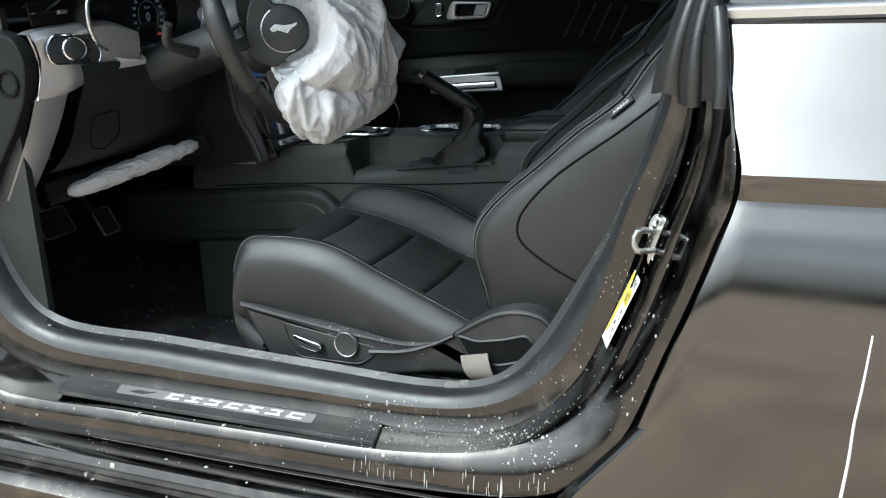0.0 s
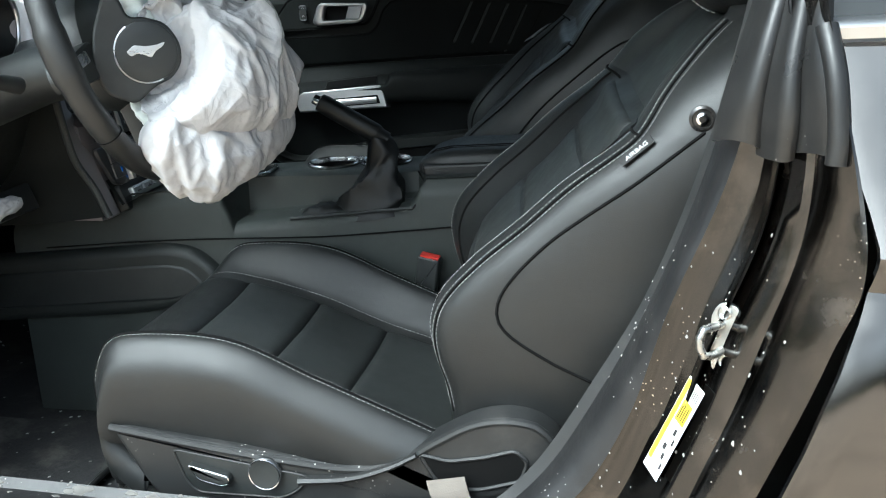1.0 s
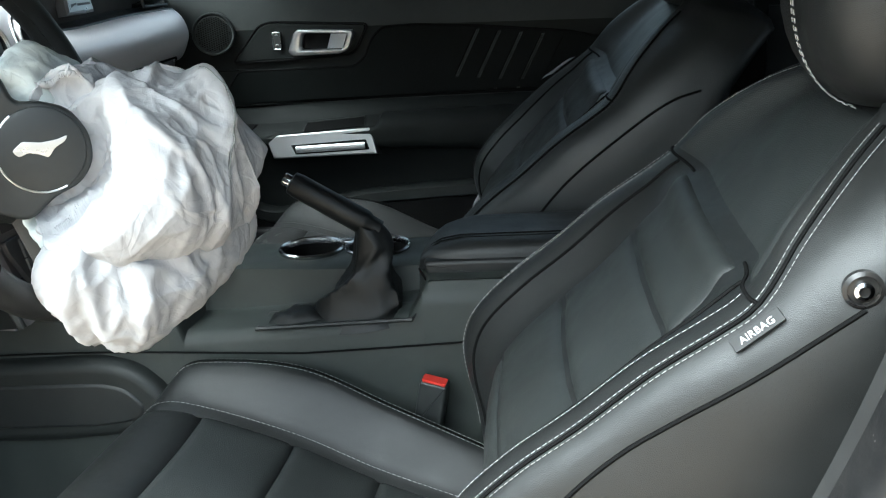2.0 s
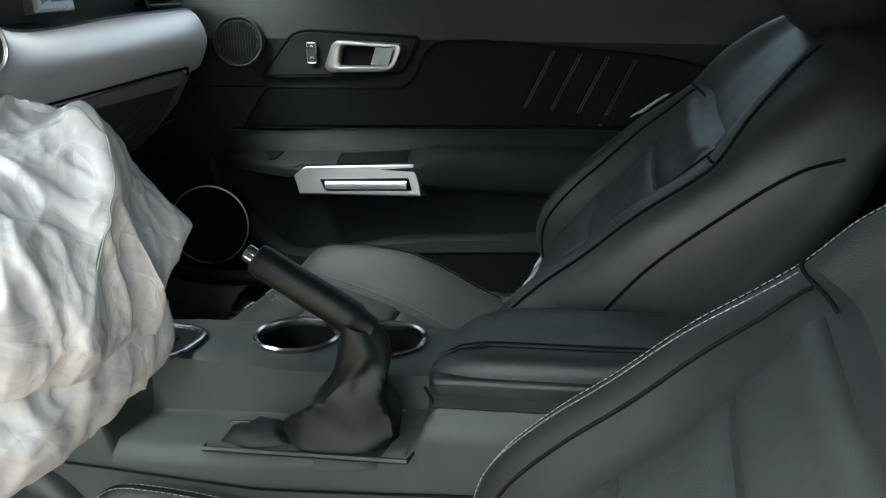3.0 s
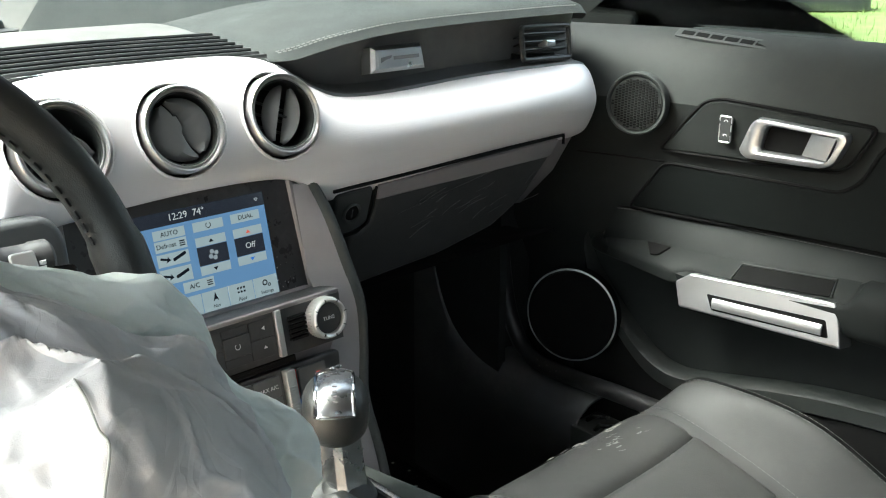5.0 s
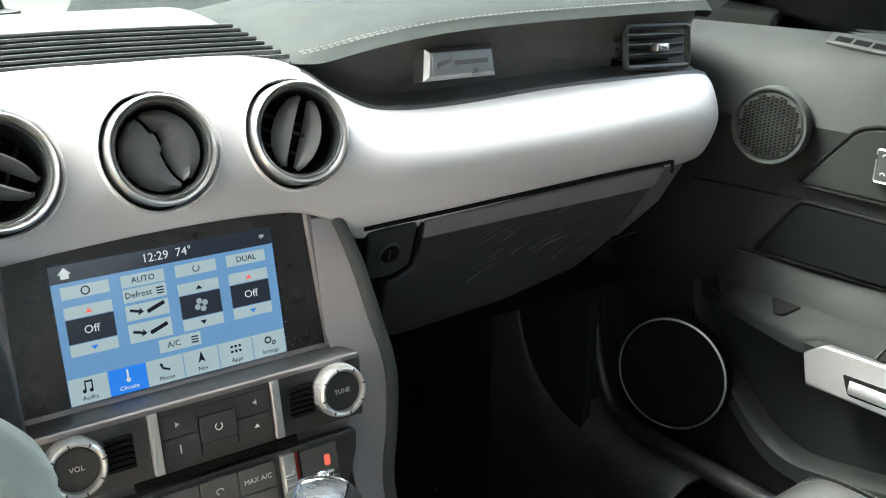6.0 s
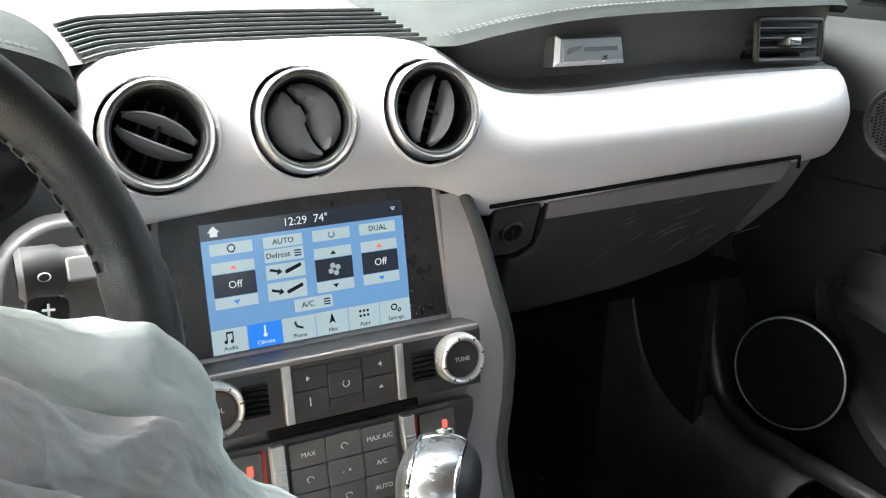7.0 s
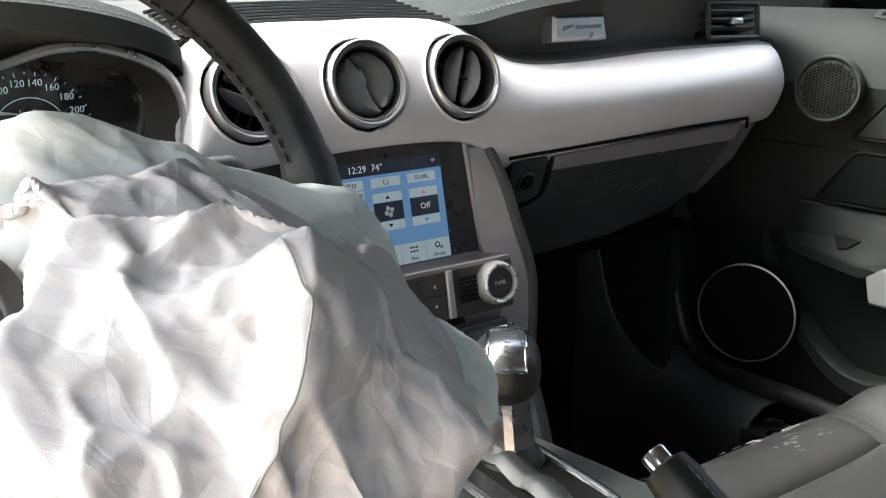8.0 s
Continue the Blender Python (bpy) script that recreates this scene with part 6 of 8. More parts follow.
UI_BLUE, UI_PALE, UI_DARK = glow("screen_blue", (.19, .36, .64), 0.046), glow("screen_pale_button", (.54, .64, .69), 0.041), glow("screen_dark_tile", (.03, .035, .05), 0.050)
UI_INK, UI_WHITE, UI_RED, UI_ACTIVE = glow("screen_ink", (.02, .025, .04), 0.030), glow("screen_white", (.80, .82, .84), 0.044), glow("screen_red", (.8, .12, .08), 0.079), glow("screen_active_blue", (.03, .16, .60), 0.079)
scr = thing("touch_screen", sc(0, 0, 0), "lit touch screen showing a blue climate menu", "touch screen")


def ui(name_, x0, y0, x1, y1, m_, lev=1, par=None):
    """A tile of the menu, in shares of the screen from its lower left corner."""
    X, Y = (lambda q: -.088 + .176 * q), (lambda q: -.053 + .106 * q)
    return part(name_, plate(rect(X(x0), Y(y0), X(x1), Y(y1)), sc, .0002 + .0003 * (lev - 1), .0002 + .0003 * lev, .0001, 1), m_, par or scr)


def ui_text(s, x, y, size, m_, par, lev=2):
    part("menu_writing", text_bm(s, size, lambda a, b, c: sc(-.088 + .176 * x + a, -.053 + .106 * y + b, .0004 + .0003 * lev + c), depth=.0002), m_, par, recalc=False, smooth=0)


panel = ui("menu_background", 0, 0, 1, 1, UI_BLUE)
ui("status_bar", 0, .875, 1, 1, UI_DARK, 2, panel)
ui_text("12:29  74°", .5, .94, .0095, UI_WHITE, panel, 3)
part("home_mark", plate([(-.080, .0425), (-.074, .0425), (-.074, .046), (-.072, .046), (-.077, .051), (-.082, .046), (-.080, .046)], sc, .0009, .0012, .0001, 1), UI_WHITE, panel)
for i, s in enumerate(("Audio", "Climate", "Phone", "Nav", "Apps", "Settings")):
    tab = ui("menu_tab", i / 6 + .002, .0, (i + 1) / 6 - .002, .19, UI_ACTIVE if i == 1 else UI_PALE, 2, panel)
    ui_text(s, (i + .5) / 6, .04, .0048, UI_WHITE if i == 1 else UI_INK, panel, 3)
    cx, cy = -.088 + .176 * (i + .5) / 6, -.053 + .106 * .125
    icon = bmesh.new()
    ink = UI_WHITE if i == 1 else UI_INK
    if i == 4:
        for a in (-1, 0, 1):
            for b in (-.5, .5):
                add_plate(icon, rect(cx + a * .0035 - .001, cy + b * .004 - .001, cx + a * .0035 + .001, cy + b * .004 + .001), sc, .0010, .0013, .0001, 1)
    elif i == 3:
        add_plate(icon, [(cx - .003, cy - .004), (cx, cy - .002), (cx + .003, cy - .004), (cx, cy + .005)], sc, .0010, .0013, .0001, 1)
    elif i == 0:
        add_plate(icon, rect(cx - .003, cy - .003, cx - .002, cy + .004), sc, .0010, .0013, .0001, 1)
        add_plate(icon, rect(cx + .002, cy - .003, cx + .003, cy + .004), sc, .0010, .0013, .0001, 1)
        add_plate(icon, rect(cx - .003, cy + .003, cx + .003, cy + .0045), sc, .0013, .0016, .0001, 1)
        add_plate(icon, disc_poly(cx - .0035, cy - .0035, .0015, 10), sc, .0013, .0016, .0001, 1)
        add_plate(icon, disc_poly(cx + .0015, cy - .0035, .0015, 10), sc, .0013, .0016, .0001, 1)
    elif i == 2:
        add_tube(icon, [sc(cx - .0035, cy + .003, .0012), sc(cx - .002, cy - .001, .0012), sc(cx + .003, cy - .003, .0012)], .0011, 5)
    elif i == 5:
        add_tube(icon, [sc(cx - .001 + .0025 * math.cos(a), cy + .0005 + .0025 * math.sin(a), .0011) for a in [k * math.pi / 5 for k in range(10)]], .0007, 4, closed=True)
        add_tube(icon, [sc(cx + .0038 + .0014 * math.cos(a), cy - .0025 + .0014 * math.sin(a), .0011) for a in [k * math.pi / 4 for k in range(8)]], .0005, 4, closed=True)
    else:
        add_plate(icon, rect(cx - .0007, cy - .003, cx + .0007, cy + .005), sc, .0010, .0013, .0001, 1)
        add_plate(icon, disc_poly(cx, cy - .003, .0018, 10), sc, .0013, .0016, .0001, 1)
    part("tab_icon", icon, ink, tab)


def stepper(x0, x1, label, dark):
    ui("menu_button", x0, .615, x1, .70, UI_PALE, 2, panel)
    ui("value_tile", x0, .435, x1, .61, UI_DARK, 2, panel)
    ui("menu_button", x0, .345, x1, .43, UI_PALE, 2, panel)
    xm = -.088 + .176 * (x0 + x1) / 2
    yu, yd = -.053 + .106 * .655, -.053 + .106 * .388
    part("up_mark", plate([(xm - .0028, yu - .0015), (xm + .0028, yu - .0015), (xm, yu + .0018)], sc, .0010, .0013, .0001, 1), dark[0], panel)
    part("down_mark", plate([(xm - .0028, yd + .0015), (xm, yd - .0018), (xm + .0028, yd + .0015)], sc, .0010, .0013, .0001, 1), dark[1], panel)
    if label:
        ui_text(label, (x0 + x1) / 2, .52, .0088, UI_WHITE, panel, 3)


stepper(.035, .235, "Off", (UI_RED, UI_ACTIVE))
stepper(.525, .715, "", (UI_INK, UI_INK))
stepper(.765, .955, "Off", (UI_RED, UI_ACTIVE))
fan = bmesh.new()
for k in range(4):
    a = k * math.pi / 2 + .4
    add_plate(fan, disc_poly(-.088 + .176 * .62 + .0035 * math.cos(a), -.053 + .106 * .52 + .0035 * math.sin(a), .0024, 12), sc, .0010, .0013, .0001, 1)
part("fan_mark", fan, glow("screen_grey", (.3, .34, .38), 0.060), panel)
ui("menu_button", .035, .755, .235, .845, UI_PALE, 2, panel)
part("wheel_mark", tube([sc(-.088 + .176 * .135 + .003 * math.cos(a), -.053 + .106 * .80 + .003 * math.sin(a), .0011) for a in [k * math.pi / 6 for k in range(12)]], .0005, 4, closed=True), UI_INK, panel)
for x0, x1, y0, y1, s in ((.285, .475, .755, .845, "AUTO"), (.765, .955, .755, .845, "DUAL"), (.285, .475, .645, .745, "Defrost"), (.405, .595, .225, .325, "A/C")):
    ui("menu_button", x0, y0, x1, y1, UI_PALE, 2, panel)
    ui_text(s, (x0 + x1) / 2 - (.03 if s in ("Defrost", "A/C") else 0), (y0 + y1) / 2, .0066, UI_INK, panel, 3)
    if s in ("Defrost", "A/C"):
        for k in (-1, 0, 1):
            ui("list_mark", x1 - .045, (y0 + y1) / 2 - .006 + .02 * k, x1 - .012, (y0 + y1) / 2 + .004 + .02 * k, UI_INK, 3, panel)
ui("menu_button", .525, .755, .715, .845, UI_PALE, 2, panel)
part("power_mark", tube([sc(-.088 + .176 * .62 + .0026 * math.cos(a), -.053 + .106 * .80 + .0026 * math.sin(a), .0011) for a in [2.1 + k * .5 for k in range(11)]], .0004, 4), UI_INK, panel)
ui("air_flow_tile", .285, .51, .475, .625, UI_PALE, 2, panel)
ui("air_flow_tile", .285, .345, .475, .485, UI_PALE, 2, panel)
for yy in (.57, .41):
    x0, y0 = -.088 + .176 * .30, -.053 + .106 * yy
    part("air_flow_arrow", plate([(x0, y0 + .001), (x0 + .007, y0 - .001), (x0 + .006, y0 - .003), (x0 + .011, y0 - .001), (x0 + .008, y0 + .003), (x0 + .008, y0 + .001), (x0 + .001, y0 + .003)], sc, .0010, .0013, .0001, 1), UI_INK, panel)
    part("air_flow_bar", plate(round_poly([(x0 + .014, y0 - .003), (x0 + .028, y0 + .002), (x0 + .027, y0 + .005), (x0 + .013, y0)], .001), sc, .0010, .0013, .0001, 1), UI_INK, panel)
for k in range(3):
    part("signal_mark", tube([sc(.079 + (.0012 + .0012 * k) * math.cos(a), .0445 + (.0012 + .0012 * k) * math.sin(a), .0011) for a in [.9 + i * .27 for i in range(6)]], .0003, 4), UI_WHITE, panel)

# Radio row below the screen.
rw = frame_at((-.405, 0, .842), (0, 1, 0), (-.20, 0, .98))
shelf = grid([[V(-.447, -.128, .862), V(-.447, .130, .862)], [V(-.412, -.132, .869), V(-.412, .134, .869)], [V(-.406, -.133, .868), V(-.406, .135, .868)], [V(-.404, -.133, .863), V(-.404, .135, .863)], [V(-.396, -.131, .817), V(-.396, .133, .817)], [V(-.41, -.129, .812), V(-.41, .131, .812)]])
radio = part("radio_panel", shelf, RADIO, dash, "dusty black radio panel")
# Added pale tube that draws the highlight on the ledge's front lip.
part("ledge_highlight", tube([V(-.4055, -.131, .8675), V(-.4045, 0, .868), V(-.4055, .133, .8675)], .0022, 8, flat=1.3), SILVER_DARK, radio, "pale bead drawn as the highlight along the ledge front")
row_btn = part("button_row", plate(rect(-.038, -.0205, .052, .0195, .002), rw, .0, .0035, .001), DEEP, radio)
for x0, y0, x1, y1 in ((-.0375, .0002, -.0082, .0190), (-.0375, -.0200, -.0082, -.0002), (.0222, .0002, .0515, .0190), (.0222, -.0200, .0515, -.0002), (-.0076, .0108, .0216, .0190), (-.0076, -.0200, .0216, -.0108)):
    part("button", plate(rect(x0, y0, x1, y1, .0018), rw, .002, .0062, .0006), BUTTON, row_btn)
part("power_button", plate(rect(-.0076, -.0103, .0216, .0103, .0022), rw, .002, .0078, .0008), BUTTON, row_btn)
part("power_mark", tube([rw(.007 + .0028 * math.cos(a), .0028 * math.sin(a), .0078) for a in [2.1 + k * .5 for k in range(11)]], .0004, 4), WHITE_MARK, row_btn)
for sx_, yy in ((-1, -.024), (1, .038)):
    part("track_mark", plate([(yy - .0014 * sx_, .010), (yy + .0018 * sx_, .0078), (yy + .0018 * sx_, .0122)], rw, .0064, .0069, .0001, 1), WHITE_MARK, row_btn)
part("eject_mark", plate([(.0358, -.0105), (.0402, -.0105), (.038, -.0075)], rw, .0064, .0069, .0001, 1), WHITE_MARK, row_btn)
part("note_mark", plate(rect(-.0245, -.013, -.0235, -.006), rw, .0064, .0069, .0001, 1), WHITE_MARK, row_btn)
for y in (-.042, .056):
    part("chrome_bar", plate(rect(y - .0036, -.0245, y + .0036, .0235, .001), rw, .0, .009, .0009), KNOB_RING, radio, "chrome bar beside the buttons")
for y0 in (-.078, .068):
    for k in range(6):
        part("speaker_slot", plate(rect(y0, -.012 + k * .0045, y0 + .020, -.0094 + k * .0045), rw, .0036, .0090, .0003, 1), DEEP, radio)
for y, s in ((-.101, "VOL"), (.110, "TUNE")):
    kn = frame_at(rw(y, .002, 0), rw(1, 0, 0) - rw(0, 0, 0), rw(0, 1, 0) - rw(0, 0, 0))
    k_ = part("radio_knob", lathe(kn, [(.0205, 0), (.0215, .004), (.0215, .015), (.0206, .0195), (.0190, .0208), (.0172, .0200), (.0162, .0170), (.0160, .0150)], 56), KNOB_RING, radio, "chrome-ringed rotary knob")
    part("knob_face", lathe(kn, [(.0162, .010), (.0160, .0158), (.0150, .0168), (.004, .0165)], 40), BUTTON, k_)
    for q in range(8):
        a = math.pi / 4 * q + .2
        part("knob_notch", plate(rect(-.0005, -.0014, .0005, .0014), frame_at(kn(.0189 * math.cos(a), .0189 * math.sin(a), .0206), kn(-math.sin(a), math.cos(a), 0) - kn(0, 0, 0), kn(math.cos(a), math.sin(a), 0) - kn(0, 0, 0)), -.001, .0006, .0003, 1), BUTTON, k_)
    rib = bmesh.new()
    for q in range(40):
        a = 2 * math.pi * q / 40
        add_tube(rib, [kn(.0215 * math.cos(a), .0215 * math.sin(a), .003), kn(.0215 * math.cos(a), .0215 * math.sin(a), .015)], .0007, 4)
    part("knob_ribs", rib, KNOB_RING, k_)
    part("knob_writing", text_bm(s, .0056, lambda a, b, c: kn(a, b, .0169 + c)), WHITE_MARK, k_, recalc=False, smooth=0)
part("disc_slot", plate(rect(-.060, -.034, .072, -.027, .001), rw, -.002, .003, .001), DEEP, radio, "dark disc slot")

# Climate panel.
cp = frame_at((-.393, 0, .775), (0, 1, 0), (-.22, 0, .975))
climate = part("climate_panel", plate(round_poly([(-.128, .030), (.128, .030), (.126, .012), (.106, -.036), (.09, -.044), (-.09, -.044), (-.106, -.036), (-.126, .012)][::-1], .006), cp, -.006, .002, .002), RADIO, dash, "black climate panel with chrome rockers")
words = {(0, 2): "MAX", (2, 2): "MAX A/C", (2, 1): "A/C", (2, 0): "AUTO", (0, 0): "R", (1, 1): "-  +"}
for i in range(3):
    for j in range(3):
        x0, y0 = -.045 + i * .0315, -.038 + j * .0215
        b_ = part("button", plate(rect(x0 - .0004, y0 - .0004, x0 + .0304, y0 + .0204, .0018), cp, .001, .0062 + (.0014 if (i, j) == (1, 1) else 0), .0006), CLIMATE_KEY, climate)
        if (i, j) in words:
            part("button_writing", text_bm(words[(i, j)], .0058, (lambda a0, b0: lambda a, b, c: cp(a0 + a, b0 + b, .0076 + c))(x0 + .015, y0 + .010)), WHITE_MARK, b_, recalc=False, smooth=0)
        else:
            part("button_mark", tube([cp(x0 + .015 + .003 * math.cos(a), y0 + .010 + .0024 * math.sin(a), .0069) for a in [k * math.pi / 5 for k in range(8)]], .0004, 4), WHITE_MARK, b_)
for sgn in (-1, 1):
    y = .002 + sgn * .0575
    rk = part("rocker", plate(rect(y - .0055, -.041, y + .0055, .028, .001), cp, .0, .011, .0009), KNOB_RING, climate, "ribbed chrome temperature rocker")
    rb = bmesh.new()
    for q in range(9):
        add_plate(rb, rect(y - .0052, -.014 + q * .003, y + .0052, -.0128 + q * .003), cp, .0105, .0118, .0003, 1)
    part("rocker_ribs", rb, KNOB_RING, rk)
    yb = y + sgn * .010
    part("warm_mark", plate(rect(yb - .0012, -.003, yb + .0012, .025), cp, .0015, .003, .0003, 1), RED, climate, "red warm mark")
    part("cool_mark", plate(rect(yb - .0012, -.036, yb + .0012, -.008), cp, .0015, .003, .0003, 1), UI_ACTIVE, climate, "blue cool mark")
    for j, mm in ((0, UI_ACTIVE), (1, UI_RED)):
        x0 = y + sgn * .029
        b_ = part("seat_heat_button", plate(rect(x0 - .017, -.031 + j * .029, x0 + .017, -.004 + j * .029, .002), cp, .001, .0055, .0010), CLIMATE_KEY, climate)
        part("button_mark", plate(rect(x0 + .004, -.022 + j * .029, x0 + .009, -.013 + j * .029, .001), cp, .0055, .006, .0001, 1), mm, b_)
# toggle row
tgp = frame_at((-.375, 0, .712), (0, 1, 0), (-.35, 0, .94))
part("toggle_panel", plate(rect(-.10, -.024, .10, .024, .006), tgp, -.02, .0, .003), PLASTIC, dash)
for i in range(4):
    y = -.060 + i * .038
    tgl = part("toggle_switch", plate(rect(y - .0165, -.012, y + .0165, .012, .003), tgp, -.001, .010, .004, 3), BRIGHT, dash, "chrome toggle switch")
    part("toggle_mark", plate(rect(y - .006, -.002, y + .006, .002), tgp, .0102, .0108, .0002, 1), SILVER_DARK, tgl)
front_ramp = [[V(-.40, y, .745), V(-.375, y, .70), V(-.345, y, .715), V(-.33, y, .722)] for y in (-.11, -.05, 0, .05, .105)]
part("stack_foot", grid(front_ramp), PLASTIC_SOFT, dash)
# stitched leather edges of the stack
for s in (-1, 1):
    ed = spline([V(-.464, s * .146, .972), V(-.446, s * .155, .937), V(-.432, s * .166, .885), V(-.420, s * .174, .838), V(-.412, s * .170, .790), V(-.395, s * .156, .742), V(-.37, s * .156, .68), V(-.34, s * .152, .60)], 50)
    if s < 0:
        ed = [p for p in ed if p.z > .69]
    inner_edge = [V(-.4520 - .219 * (p.z - .9185) if p.z > .868 else -.436 + .35 * (.868 - p.z), s * .124, p.z) for p in ed]
    part("stack_strip", grid([inner_edge, [a.lerp(b, .5) + V(.003, 0, 0) for a, b in zip(inner_edge, ed)], [p + V(.002, 0, 0) for p in ed]]), STRIP, dash, "purplish grey strip beside the screen")
    er = part("stack_edge", tube(ed, .0062, 12, flat=1.15), EDGE, dash, "stitched dark leather edge of the centre stack")
    part("edge_stitching", add_dashes(bmesh.new(), [p + V(.0050, s * .0045, .001) for p in ed], .006, .004, .0006), DARK_THREAD, er)
    sd = [[p + V(-.004, 0, 0) for p in ed], [p + V(-.10, s * .0, -.01) for p in ed], [p + V(-.30, s * .01, -.02) for p in ed]]
    # The driver's side flank takes a darker material than the passenger's.
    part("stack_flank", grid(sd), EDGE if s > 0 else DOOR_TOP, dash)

# Glovebox and lock plate.
gf = frame_at((-.459, 0, .949), (0, 1, .028), (.30, 0, .954))
gp = [(.234, -.002), (.550, -.002), (.546, -.020), (.505, -.085), (.455, -.118), (.36, -.135), (.235, -.140), (.200, -.135), (.203, -.062), (.232, -.060)]
glove = part("glovebox", plate(round_poly(gp[::-1], .010), gf, -.03, .002, .006, 3), GLOVE, dash, "scuffed dark glovebox lid")
part("glove_top", plate(round_poly([(.236, -.003), (.548, -.003), (.541, -.028), (.236, -.022)][::-1], .003), gf, .0, .0035, .002), SILVER_DARK, glove)
rg = random.Random(12)
rub = bmesh.new()
for k in range(22):
    x, y = .30 + .22 * rg.random(), -.095 + .065 * rg.random()
    dx, dy = .012 + .03 * rg.random(), .004 + .012 * rg.random()
    add_tube(rub, [gf(x, y, .0022), gf(x + dx * .5, y + dy * .6, .0022), gf(x + dx, y + dy, .0022)], .0002 + .0004 * rg.random(), 4, flat=.3)
tagged(part("scuff_marks", rub, SILVER_DARK, glove, "pale scuff marks"), kind="stuff")
part("glove_gap", tube([gf(.172, .0035, .002), gf(.30, .0035, .003), gf(.45, .0035, .003), gf(.556, .0015, .003), gf(.560, -.012, .003)], .0022, 6), DEEP, dash)
lp_ = part("lock_plate", plate(round_poly([(.176, -.002), (.229, -.002), (.227, -.050), (.205, -.058), (.178, -.055)][::-1], .006), gf, -.02, .003, .003), PLASTIC, dash, "black lock plate beside the glovebox")
kh = part("keyhole", lathe(gf, [(.0125, .002), (.0125, .0045), (.0112, .0058), (.0098, .0052), (.0094, .003)], 32, (.201, -.030)), PLASTIC, lp_, "round keyhole")
part("key_barrel", lathe(gf, [(.0095, .003), (.0090, .0042), (.002, .0044)], 28, (.201, -.030)), DEEP, kh)
part("key_slot", plate(rect(.2000, -.0355, .2020, -.0245, .0004), gf, .004, .0049, .0002, 1), GLOSS_BLACK, kh)
part("lid_gap", tube([gf(.2335, -.004, .002), gf(.2330, -.030, .002), gf(.2290, -.050, .002), gf(.2130, -.060, .002), gf(.178, -.061, .002)], .0018, 6), DEEP, dash)
part("corner_panel", grid([[V(-.47, .548, .957), V(-.475, .60, .958)], [V(-.50, .53, .90), V(-.51, .60, .90)], [V(-.56, .50, .85), V(-.57, .60, .84)]]), SILVER_DARK, dash, "grey corner below the silver band")
# Near-black sheet that paints the shade below the glovebox and dash.
part("under_dash_shade", grid([[V(-.50, y, .815), V(-.56, y, .80), V(-.70, y, .79), V(-1.0, y, .80)] for y in (.15, .3, .45, .60)]), DEEP, dash)
part("footwell_wall", shell([[V(-1.22, y, z) for y in (-.62, -.2, .2, .62)] for z in (.28, .6, 1.05)], .02), CARPET, car_body)
for s in (-1, 1):
    part("kick_panel", shell([[V(x, s * .605, z) for x in (-1.2, -.9, -.60)] for z in (.28, .6, 1.05)], .015 * s), PLASTIC, car_body)

for s in (1,):
    part("hinge_pillar", box(-.80, min(s * .60, s * .80), .22, -.62, max(s * .60, s * .80), 1.07), PLASTIC, car_body)

# Pedals.
for nm, x, y, z, w in (("brake_pedal", -.77, -.40, .585, .045), ("accelerator_pedal", -.74, -.275, .56, .026)):
    pd = thing(nm, (x, y, z), "black and steel foot pedal below the dashboard", "pedal", "pedals")
    f = frame_at((x, y, z), (0, 1, 0), (-.5, 0, .86))
    part("pad", plate(rect(-w, -.032, w, .032, .006), f, -.006, .006, .003), RUBBER, pd)
    part("pad_edge", tube([f(a, b, .005) for a, b in rect(-w, -.032, w, .032, .006)], .002, 6, closed=True), STEEL, pd)
    part("pedal_arm", tube([f(0, .01, -.005), f(0, .12, -.04), f(0, .25, -.06)], .008, 8), STEEL, pd)

# Burst knee airbag hanging from the lower dashboard.
kb = thing("knee_airbag", (-.5, -.38, .70), "crumpled white knee airbag below the steering column", "airbag")
part("cover_flap", shell([[V(-.64 + .15 * i / 8, -.52 + .34 * i / 8, .662 + .055 * i / 8 - .004 * j), V(-.67 + .15 * i / 8, -.50 + .34 * i / 8, .70 + .055 * i / 8 - .004 * j)] for i in range(9) for j in (0,)], .004), PLASTIC, kb)

# ---- steering wheel ----
wheel = thing("steering_wheel", (-.187, -.361, 1.002), "black leather steering wheel with its airbag cover torn open", "steering wheel")
wy, wt = .134, .295
wn_ = V(math.cos(wt) * math.cos(wy), math.cos(wt) * math.sin(wy), math.sin(wt))
wu = V(-math.sin(wy), math.cos(wy), 0)
wp = frame_at((-.187, -.361, 1.002), wu, wn_.cross(wu))
R = .187
rim = bmesh.new()
rows = []
for i in range(120):
    a = 2 * math.pi * i / 120
    grip_ = .0005 * math.sin(60 * a)
    rr_ = .0155 + .0020 * (abs(math.sin(a)) < .2) + grip_
    rows.append([wp((R + rr_ * math.cos(b)) * math.cos(a), (R + rr_ * math.cos(b)) * math.sin(a), 1.15 * rr_ * math.sin(b)) for b in [2 * math.pi * j / 18 for j in range(18)]])
part("rim", add_grid(rim, rows, close_u=True, close_v=True), LEATHER, wheel, "black leather rim")
st = bmesh.new()
for a0, a1 in ((.2, 1.5), (1.64, 2.94)):
    st = bmesh.new()
    add_dashes(st, [wp((R - .0162) * math.cos(a), (R - .0162) * math.sin(a), .004) for a in [a0 + (a1 - a0) * i / 40 for i in range(41)]], .009, .006, .0011)
    tagged(part("rim_stitching", st, LEATHER, wheel), kind="stuff")
